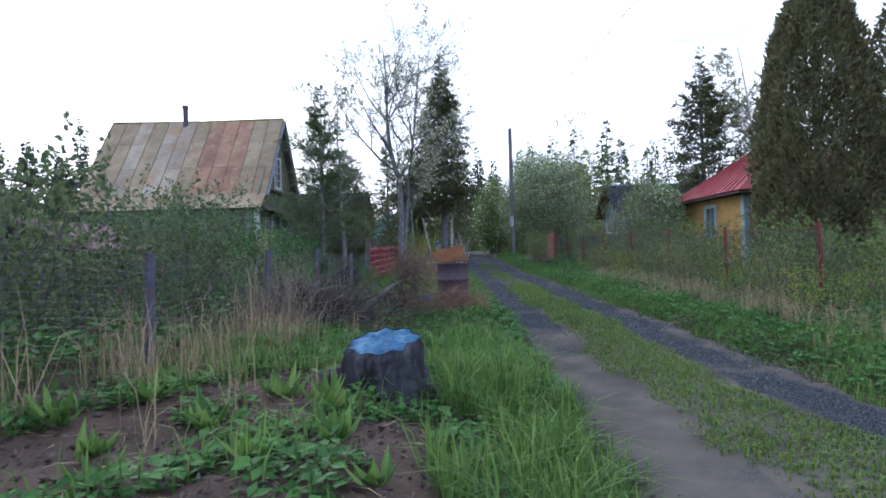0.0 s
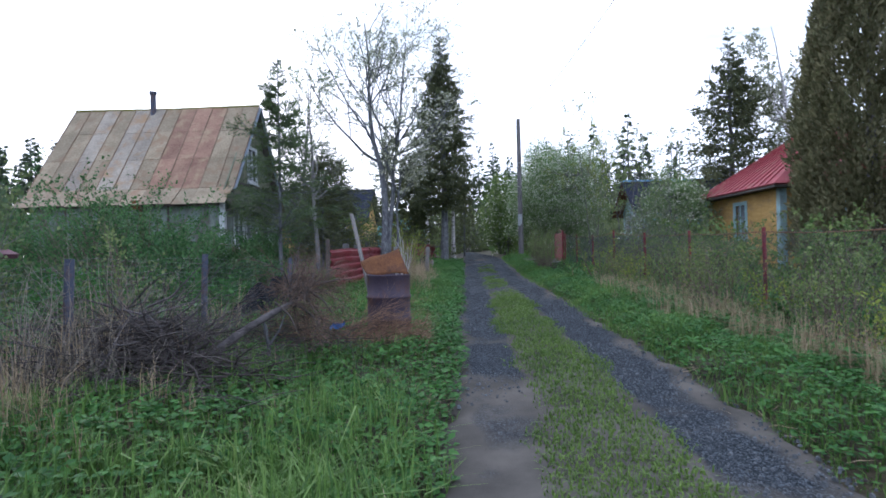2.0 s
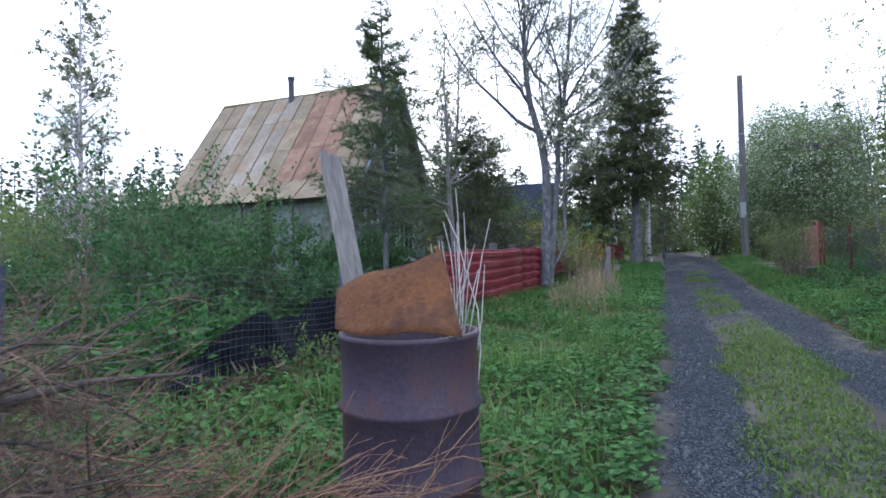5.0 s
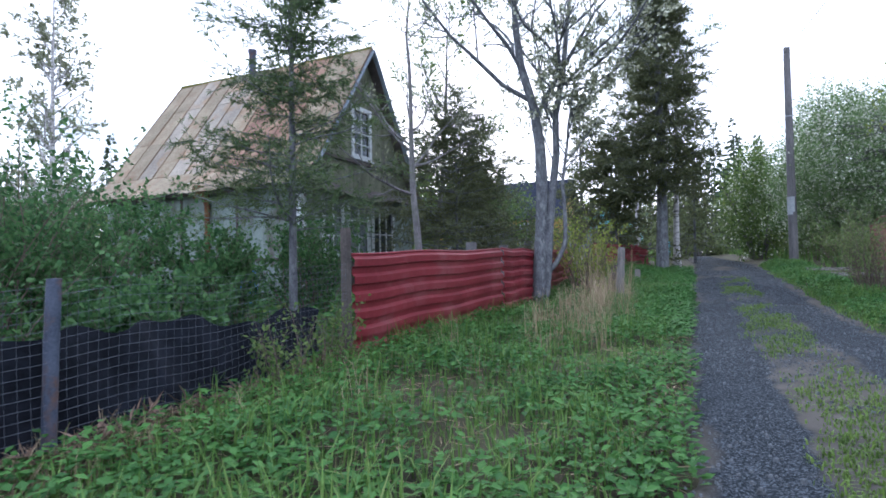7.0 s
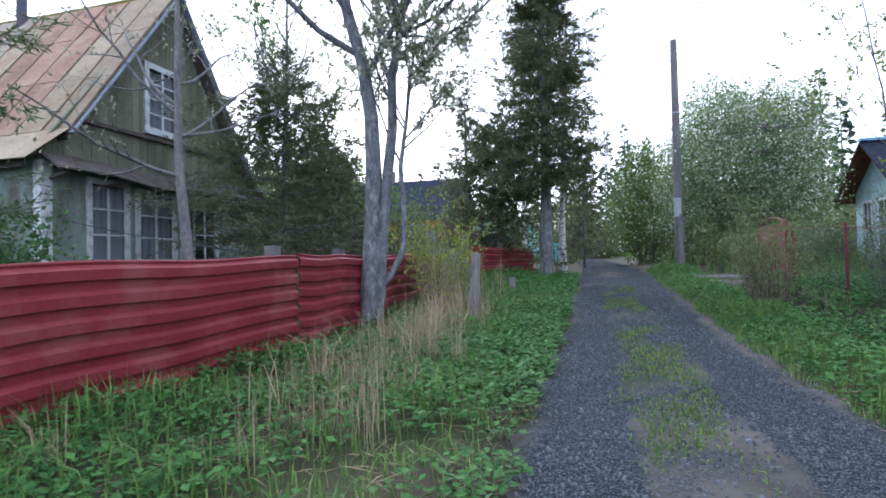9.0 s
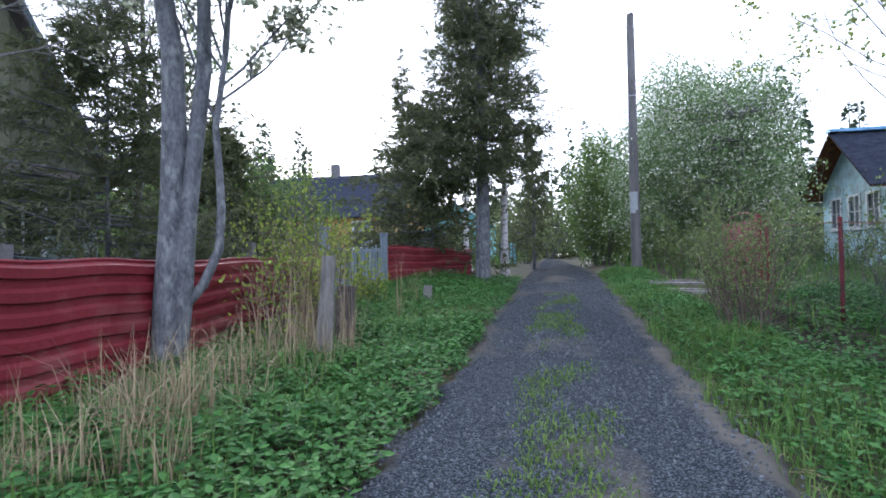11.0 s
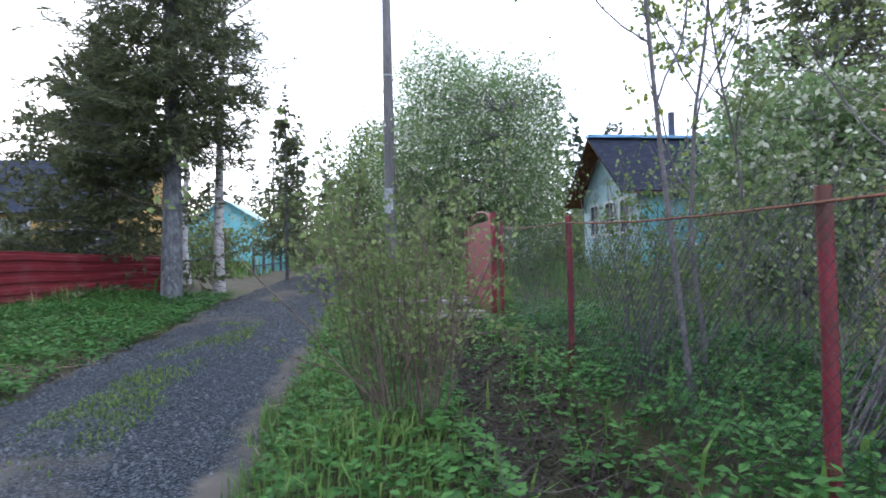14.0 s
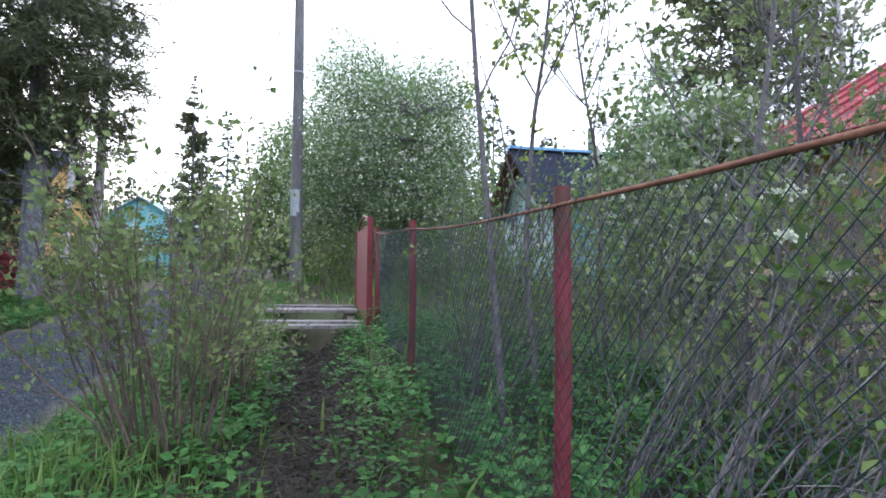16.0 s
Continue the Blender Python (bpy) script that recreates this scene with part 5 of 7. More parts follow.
spruce("spruce_tree", -4.6, 24.9, 5.4, 2.5, "dark spruce with wide low boughs beside the house", clear=0.2, whorls=17, boughs=8, twigs=13, needle=0.13, per=15, droop=0.3, wide=0.028, narrow=0.6)
spruce("spruce_tree", -3.9, 39.0, 9.0, 2.2, "slender dark spruce behind the picket gate", clear=0.1, whorls=22, boughs=7, twigs=9, needle=0.13, per=8, wide=0.045, narrow=1.0)
spruce("spruce_tree", 16.4, 34.2, 12.4, 3.5, "dark spruce beside the yellow house", clear=0.06, whorls=30, boughs=9, twigs=10, needle=0.2, per=8, wide=0.09, narrow=0.72)
spruce("spruce_tree", -6.2, 30.0, 4.6, 2.4, "broad dark spruce behind the old house", clear=0.08, whorls=18, boughs=8, twigs=10, needle=0.17, per=8, wide=0.065, narrow=1.0)
spruce("spruce_tree", 1.2, 41.0, 7.0, 1.3, "thin dark spruce beside the lane", clear=0.15, whorls=20, boughs=6, twigs=8, needle=0.14, per=7, wide=0.05, narrow=1.1)
broadleaf("birch_tree", [(0.55, 34.9, 9.5, 0.13, 0.0, 0.0)], "white-barked birch beside the tall spruce", limbs=14, branches=6, twigs=5, leaf=(0.07, 0.055), per=4, bark=M_BIRCH, clear=0.45, spread=40, ratio=0.22, crook=0.012)
broadleaf("birch_tree", [(-28, 28, 15.5, 0.18, 0.0, 0.0)], "tall white-barked birch with pale new leaves", limbs=64, branches=6, twigs=4, leaf=(0.13, 0.1), per=9, bark=M_BIRCH, leaves=M_PALELEAF, clear=0.12, spread=50, ratio=0.17, crook=0.012)
broadleaf("birch_tree", [(19.5, 33.5, 13, 0.16, 0.0, 0.0)], "white-barked birch behind the yellow house", limbs=26, branches=7, twigs=6, leaf=(0.15, 0.11), per=5, bark=M_BIRCH, leaves=M_PALELEAF, clear=0.2, spread=50, ratio=0.24)
broadleaf("aspen_tree", [(-6.6, 27.6, 8.8, 0.10, 0.0, 0.0)], "slim young tree with small yellowish leaves", limbs=20, branches=6, twigs=6, leaf=(0.08, 0.055), per=6, leaves=M_LEAF, clear=0.25, spread=48, ratio=0.3)
broadleaf("birch_tree", [(-1.0, 37.5, 12.0, 0.11, 0.0, 0.0)], "tall thin birch with pale leaves above the spruce", limbs=22, branches=6, twigs=5, leaf=(0.1, 0.07), per=4, leaves=M_PALELEAF, bark=M_BIRCH, clear=0.4, spread=40, ratio=0.22, blossom=1)
dome_tree("bird_cherry_tree", 7.35, 38.6, 3.15, 3.1, 1.0, 8.3, "large bird cherry tree in white blossom", clumps=1600, per=34, leaf=(0.10, 0.072), spread=0.21, leaves=M_CHERRY, blossom=10, hollow=0.25, lumpy=0.10)
dome_tree("bird_cherry_tree", 11.6, 30.0, 1.5, 1.5, 1.0, 4.9, "small bird cherry with white blossom beside the yellow house", clumps=300, per=28, leaf=(0.14, 0.09), spread=0.25, leaves=M_CHERRY, blossom=8)
dome_tree("bird_cherry_tree", 4.1, 43.0, 1.5, 2.0, 1.0, 6.6, "pale green leafy tree beside the utility pole", clumps=330, per=28, leaf=(0.16, 0.10), spread=0.28, leaves=M_LEAF, blossom=3)


def thuja(x, y, height, radius, label, n=52000):
    t = thing("thuja_tree", at_ground(x, y), label, "thuja")
    z0 = float(ground_z(x, y))
    part("trunk", Geo().tubes([[(x, y, z0 - 0.1), (x, y, z0 + height * 0.5), (x, y, z0 + height * 0.95)]], [[0.2, 0.13, 0.02]], 8), M_BARK, t, shade=True)
    f = rng.uniform(0, 1, n) ** 1.2
    a = rng.uniform(0, 2 * np.pi, n)
    prof = np.interp(f, [0, 0.08, 0.3, 0.6, 0.85, 1], [0.75, 0.95, 1.0, 0.85, 0.5, 0.06])
    lump = 1 + 0.10 * np.sin(a * 5 + f * 17) + 0.08 * np.sin(a * 9 - f * 31) + rng.normal(0, 0.04, n)
    r = radius * prof * lump * (1 - 0.35 * rng.uniform(0, 1, n) ** 2)
    q = np.stack([x + r * np.cos(a), y + r * np.sin(a), z0 + f * height], 1)
    d = np.stack([np.cos(a) * 0.6, np.sin(a) * 0.6, np.full(n, 0.9)], 1) + rng.normal(0, 0.4, (n, 3))
    part("sprays", Geo().leaves(q, d, 0.2 * rng.uniform(0.6, 1.3, n), 0.1), M_THUJA, t)


thuja(14.4, 20.8, 11.4, 2.1, "tall brownish green thuja column")
thuja(17.2, 19.2, 11.0, 2.1, "tall brownish green thuja column", 13000)

# ---- bushes ----
G = "hedge along the wire fence"
for x, y, h, w in ((-3.6, 1.2, 2.0, 2.2), (-3.7, 3.2, 2.1, 2.4), (-4.1, 5.0, 2.25, 2.6), (-3.7, 6.8, 2.3, 2.4), (-4.9, 7.9, 1.7, 2.0), (-5.6, 3.9, 2.4, 2.6), (-5.9, 6.2, 1.9, 2.4), (-9.0, 7.6, 1.3, 2.2), (-9.2, 12.8, 1.5, 2.2)):
    shrub("hedge_bush", x, y, h * 0.9, w, "overgrown green hedge bush behind wire mesh", stems=30, per=15, leaf=(0.056, 0.039), leaves=M_HEDGE, twigs=9, group=G, low=0.05, bark=M_STEM)
G = "bushes before the old house"
for x, y, h, w in ((-6.5, 14.6, 3.0, 3.0), (-7.6, 16.9, 2.5, 2.3), (-6.1, 15.8, 2.0, 1.9), (-9.3, 17.0, 2.5, 2.8), (-4.4, 13.4, 1.7, 2.0), (-3.5, 15.0, 1.0, 1.5), (-4.9, 19.0, 1.9, 1.4), (-4.8, 16.9, 1.5, 1.0), (-11.5, 18.5, 2.4, 3.0), (-14, 17, 1.4, 2.4)):
    shrub("lilac_bush", x, y, h, w, "dense green lilac bush in a garden", stems=30, per=18, leaf=(0.068, 0.049), leaves=M_LILAC, twigs=10, group=G, low=0.05)
for x, y, h, w in ((-10.5, 14.3, 1.5, 2.2), (-4.6, 10.6, 1.0, 1.4), (-4.5, 12.4, 0.9, 1.4), (-8.8, 14.2, 1.3, 1.8), (-3.2, 11.9, 0.8, 1.2)):
    shrub("garden_bush", x, y, h, w, "low green garden bush", stems=24, per=14, leaf=(0.06, 0.04), leaves=M_WEED, twigs=7, low=0.05)
for x, y, h, w in ((-12.5, 10.5, 2.4, 3), (-16, 14, 3.2, 4), (-19, 19, 3.4, 4), (-17.5, 23, 3.0, 3.4), (-24, 17, 4, 5), (-26, 24, 4.5, 5), (-31, 30, 6, 6), (-22, 29, 4.5, 5), (-27, 34, 6, 6), (-34, 27, 6, 7)):
    dome_tree("garden_tree", x, y, w / 2, w / 2, 0.5, h, "yellowish green bushy garden tree", clumps=140, per=24, leaf=(0.095, 0.066), spread=0.2, leaves=M_LEAF, category="tree", stems=4)
G = "bushes along the chain link fence"
for i, y in enumerate(np.arange(6.2, 22.0, 0.95)):
    h = 1.15 + 0.3 * math.sin(i * 2.3) + 0.15 * math.sin(i * 1.1)
    x = 5.75 + 0.35 * math.sin(i * 1.7)
    if abs(y - 21.6) < 1.0:
        x = 6.9
    shrub("fence_bush", x, float(y), h, 1.3, "thin brown-stemmed bush with small spring leaves", stems=22, per=6, leaf=(0.045, 0.03), leaves=(M_SPRING, M_LEAF, M_YELLOW)[i % 3], twigs=5, group=G, low=0.35)
for i, (x, y, h, w) in enumerate(((7.3, 8.5, 1.6, 2), (7.6, 11, 1.5, 2), (7.4, 13.4, 1.6, 2), (7.5, 16, 1.7, 2.2), (7.7, 18.6, 1.8, 2.2), (9.5, 12.5, 1.8, 2.6), (9.8, 16.5, 1.9, 2.6), (9.4, 20.5, 2.0, 2.6), (8.8, 29, 1.0, 2.0), (7.6, 34, 1.5, 2.2), (11.0, 30.5, 1.4, 2.4), (10.6, 36, 1.3, 2.2), (5.9, 34.6, 1.8, 2.0), (5.6, 37.4, 1.9, 2.2), (5.9, 40.5, 2.4, 2.4))):
    shrub("garden_bush", x, y, h, w, "leafy green garden bush behind the fence", stems=18, per=8, leaf=(0.08, 0.058), leaves=M_LEAF, twigs=6, low=0.2)
um = thing("viburnum_bush", at_ground(7.3, 23.6, -0.03), "thin viburnum stems with small white flower heads", "bush", G)
for x, y, z, dx in ((7.0, 23.35, 1.75, 0.3), (7.15, 23.5, 1.95, 0.25), (7.5, 23.6, 1.6, 0.2), (7.9, 23.9, 2.1, 0.4), (7.6, 23.2, 2.25, 0.3), (8.3, 24.0, 2.6, 0.45)):
    g0 = float(ground_z(x - dx, y))
    part("stem", Geo().tubes([[(x - dx, y, g0 - 0.04), (x - dx * 0.6, y, g0 + (z - g0) * 0.55), (x, y, z)]], [[0.01, 0.007, 0.003]], 5), M_STEM, um, shade=True)
    q = np.array([x, y, z]) + rng.normal(0, 1, (60, 3)) * (0.035, 0.035, 0.012)
    part("flower_head", Geo().leaves(q, rng.normal(size=(60, 3)), 0.022, 0.02), M_FLOWER, um, "white flower head", kind="stuff")
    q = np.array([x, y, z - 0.08]) + rng.normal(0, 1, (26, 3)) * (0.09, 0.09, 0.06)
    part("foliage", Geo().leaves(q, rng.normal(size=(26, 3)), 0.07, 0.05), M_LEAF, um, kind="stuff")
shrub("ditch_bush", 4.4, 24.9, 1.8, 1.15, "thin brown-stemmed bush between lane and ditch", stems=42, thick=0.7, per=11, leaf=(0.042, 0.03), leaves=M_SPRING, twigs=5, low=0.45)
shrub("ditch_bush", 4.6, 26.2, 1.25, 0.9, "thin brown-stemmed bush between lane and ditch", stems=30, per=6, leaf=(0.045, 0.03), leaves=M_SPRING, twigs=5, low=0.4)
G = "thicket behind the chain link fence"
for i, (x, y, h, l) in enumerate(((6.5, 23.1, 2.4, 1.0), (6.7, 23.9, 2.6, 0.85), (7.2, 22.6, 2.6, 0.9), (7.4, 24.4, 2.7, 0.6), (6.5, 25.4, 1.9, 0.2), (6.9, 26.6, 2.0, 0.15), (8.3, 23.6, 2.7, 0.3), (7.8, 25.8, 2.3, 0.2), (9.4, 24.4, 2.6, 0.1))):
    shrub("thicket_bush", x, y, h, 1.3, "thicket of thin grey leaning stems with green leaves", stems=30, per=5, leaf=(0.046, 0.036), leaves=M_SPRING if i % 2 else M_LEAF, twigs=6, group=G, lean=(l, 0.05), low=0.4, bark=M_STEM, thick=0.6)
for x, y, h in ((6.35, 24.8, 6.6), (6.75, 25.3, 5.0), (7.5, 24.1, 5.2), (8.3, 24.6, 5.6), (8.0, 26.4, 5.0), (9.6, 25.2, 5.4)):
    broadleaf("sapling", [(x, y, h, 0.024, 0.02, 0.02)], "slender maple sapling with sparse yellow-green leaves", limbs=15, branches=5, twigs=4, leaf=(0.055, 0.045), per=5, leaves=M_YELLOW if x < 6.9 else M_SPRING, bark=M_STEM, clear=0.3, spread=42, ratio=0.3, group="saplings behind the chain link fence")
for x, y, h, w in ((-2.25, 6.7, 1.15, 1.3), (-2.35, 8.1, 1.2, 1.2), (-1.7, 6.9, 0.7, 1.0)):
    shrub("dead_weeds", x, y, h, w, "clump of dead upright grey-brown weed stalks", stems=34, per=0, bark=M_DEADSTEM, twigs=4, category="dead weeds", thick=0.8)
for x, y, h, w in ((-2.0, 15.1, 0.8, 0.6), (-2.05, 12.3, 0.55, 0.6), (-2.15, 16.0, 0.7, 0.5)):
    shrub("weedy_bush", x, y, h, w, "small brown-stemmed weedy bush before the black film", stems=12, per=6, leaf=(0.045, 0.032), leaves=M_LEAF, twigs=4, low=0.3)
shrub("young_willow", -2.78, 8.95, 1.55, 0.7, "upright young willow shoots with yellow-green leaves", stems=9, per=8, leaf=(0.05, 0.034), leaves=M_SPRING, twigs=5, low=0.3)
shrub("yellow_shrub", -1.35, 25.4, 2.2, 1.4, "upright shrub with yellow-green new leaves", stems=26, per=7, leaf=(0.06, 0.04), leaves=M_YELLOW, twigs=5, low=0.3)
shrub("yellow_shrub", -0.9, 24.7, 1.5, 1.1, "upright shrub with yellow-green new leaves", stems=18, per=7, leaf=(0.06, 0.04), leaves=M_YELLOW, twigs=4, low=0.3)
shrub("yellow_shrub", -1.2, 24.4, 1.9, 1.2, "upright shrub with yellow-green new leaves", stems=20, per=7, leaf=(0.06, 0.04), leaves=M_YELLOW, twigs=5, low=0.3)
shrub("yellow_shrub", -0.7, 23.3, 1.3, 0.9, "upright shrub with yellow-green new leaves", stems=12, per=5, leaf=(0.05, 0.035), leaves=M_YELLOW, twigs=4, low=0.3)
shrub("yellow_shrub", -1.3, 27.6, 0.9, 0.9, "upright shrub with yellow-green new leaves", stems=14, per=9, leaf=(0.06, 0.045), leaves=M_YELLOW, twigs=4, low=0.2)
for x, y, h, w in ((-5.2, 31.5, 4.0, 3.2), (-8.5, 33, 5.6, 4.4), (-12.0, 35, 6.2, 5.0), (-16, 42, 6.5, 6.0), (-20, 46, 7, 6)):
    dome_tree("garden_tree", x, y, w / 2, w / 2, 1.2, h, "yellow-green garden tree behind the fence", clumps=190, per=24, leaf=(0.12, 0.08), spread=0.26, leaves=M_LEAF, stems=5, hollow=0.3)
for x, y, h, w in ((0.4, 51, 5.4, 4.2), (6.8, 47, 5.0, 3.6), (7.5, 54, 6.5, 4.6), (-3.2, 47, 3.6, 3.4), (8.5, 62, 8, 6), (-0.5, 82, 4.5, 7), (5.5, 80, 4.5, 7), (-7, 76, 5, 7), (12, 76, 5, 7), (2.5, 88, 6, 9), (-3.5, 72, 8, 6), (5.5, 70, 8.5, 5), (1.5, 78, 8, 6), (9.5, 45.5, 3.2, 4), (12.5, 46.5, 3.4, 4.4), (16, 47, 3.4, 4.4), (20.5, 46, 3.6, 4.6), (24, 42, 3.6, 4.6), (23, 36, 3.2, 4)):
    dome_tree("willow_tree", x, y, w / 2, w / 2, 1.0, h, "bright green bushy willow beside the lane", clumps=140, per=17, leaf=(0.2, 0.125), spread=0.3, leaves=M_FARGREEN, stems=5, hollow=0.3)


# ---- far woods ----
def far_conifers():
    g = Geo()
    spots = []
    for i in range(360):
        a = radians(rng.uniform(-88, 78))
        d = rng.uniform(72, 120)
        x, y = d * math.sin(a) + 2, d * math.cos(a)
        if abs(x - 1.5) < 4 and y < 84 or y < 5:
            continue
        spots.append((x, y, rng.uniform(11, 19) * (0.8 + 0.2 * math.sin(a * 9))))
    spots += [(-30, 74, 17), (-36, 72, 17.5), (-42, 70, 17), (-33, 78, 18), (-27, 76, 16), (-50, 66, 14), (-54, 64, 15.5), (-46, 66, 13), (-44, 68, 14.5), (-58, 62, 15), (-62, 66, 13), (-66, 62, 14), (-58, 70, 13), (-70, 64, 13.5), (-3.5, 80, 16), (5.6, 84, 16.5), (-1, 90, 17), (3.8, 92, 17.5), (8.5, 88, 15), (-7, 86, 15), (12, 80, 13), (1.5, 96, 16)]
    for k in range(30):
        a, d = radians(-62 + 1.25 * k), 80 + 5 * math.sin(k * 2.7)
        spots.append((d * math.sin(a), d * math.cos(a), 13.5 + 1.6 * math.sin(k * 1.9)))
    for x, y, h in spots:
        z = float(rise(y)) - 0.3
        n = 170
        f = rng.uniform(0.08, 1, n) ** 0.8
        a = rng.uniform(0, 2 * np.pi, n)
        r = h * 0.17 * (1 - f) * rng.uniform(0.3, 1.1, n) + 0.1
        q = np.stack([x + r * np.cos(a) * 0.5, y + r * np.sin(a) * 0.5, z + f * h], 1)
        d = np.stack([np.cos(a), np.sin(a), np.full(n, -0.25)], 1) + rng.normal(0, 0.2, (n, 3))
        g.leaves(q, d, (0.35 + r * 0.75) * rng.uniform(0.7, 1.2, n), 0.45 + 0.3 * r, np.tile([0, 0, 1.0], (n, 1)) + rng.normal(0, 0.5, (n, 3)))
        g.tubes([[(x, y, z), (x, y, z + h * 0.97)]], [[0.2, 0.03]], 4)
    return g


lone("far_conifers", far_conifers(), M_FAR, (0, 90, 1), "dark belt of spruce forest in the distance", "forest", kind="stuff")


def undergrowth():
    n = 9000
    x, y = rng.uniform(-60, 60, n), rng.uniform(92, 112, n)
    z = 1.2 + rng.uniform(0, 1, n) ** 1.4 * (4.5 + 1.2 * np.sin(x * 0.7))
    return Geo().leaves(np.stack([x, y, z], 1), rng.normal(size=(n, 3)), 0.75 * rng.uniform(0.6, 1.3, n), 0.6)


lone("undergrowth", undergrowth(), M_FAR, (0, 95, 1), "dark undergrowth at the edge of the forest", "forest", kind="stuff")


def far_broadleaves():
    g = Geo()
    for i in range(190):
        a = radians(rng.uniform(-85, 75))
        d = rng.uniform(48, 95)
        x, y = d * math.sin(a) + 2, d * math.cos(a)
        if i >= 26 and (abs(x - 1.5) < 5 or y < 10 or (-20 < x < -2 and y < 70 and y > 46) or (9 < x < 24 and y < 50)):
            continue
        h = rng.uniform(3.5, 9) * (0.6 if d < 60 else 1)
        if i < 26:
            x, y, h = -22 + i * 1.9, 97 + 3 * math.sin(i * 2.1), 5.5 + 1.5 * math.sin(i * 1.3)
        z = float(rise(y))
        n = 230
        dd = unit(rng.normal(size=(n, 3)))
        r = rng.uniform(0.4, 1.05, n)[:, None] * (1 + 0.2 * np.sin(dd[:, :1] * 7 + i))
        q = np.array([x, y, z + h * 0.55]) + dd * r * np.array([h * 0.36, h * 0.36, h * 0.5])
        g.leaves(q, rng.normal(size=(n, 3)), 0.46, 0.38)
        g.tubes([[(x, y, z - 0.2), (x, y, z + h * 0.8)]], [[0.14, 0.04]], 4)
    return g


lone("far_broadleaf_trees", far_broadleaves(), M_FARGREEN, (0, 70, 1), "pale spring green trees in the distance", "forest", kind="stuff")


# ---- grass, weeds and straw ----
def on_lane(x, y):
    lx = 1.10 + 0.035 * np.sin(y * 0.9) + 0.05 * np.sin(y * 4.3 + 1) + 0.03 * np.sin(y * 11) - np.interp(y, [0, 8], [0.2, 0])
    rx = 3.42 + 0.035 * np.sin(y * 0.7 + 2) + 0.05 * np.sin(y * 3.9) + 0.03 * np.sin(y * 10)
    return (x > lx) & (x < rx)


def bare(x, y):
    """The dug-over soil beside the stump."""
    return (x < 0.15 - 0.25 * np.sin(y * 3) - 0.5 * smooth(y, 3.4, 4.4)) & (x > -2.7) & (y < 4.25 + 0.25 * np.sin(x * 4))


def patchy(x, y):
    return np.sin(x * 1.9 + 1.3 * np.sin(y * 0.8)) * np.sin(y * 1.3 + 0.7) + 0.5 * np.sin(x * 4.1 - y * 2.7)


def scatter(n, x0, x1, y0, y1):
    x, y = rng.uniform(x0, x1, n), rng.uniform(y0, y1, n)
    return x, y


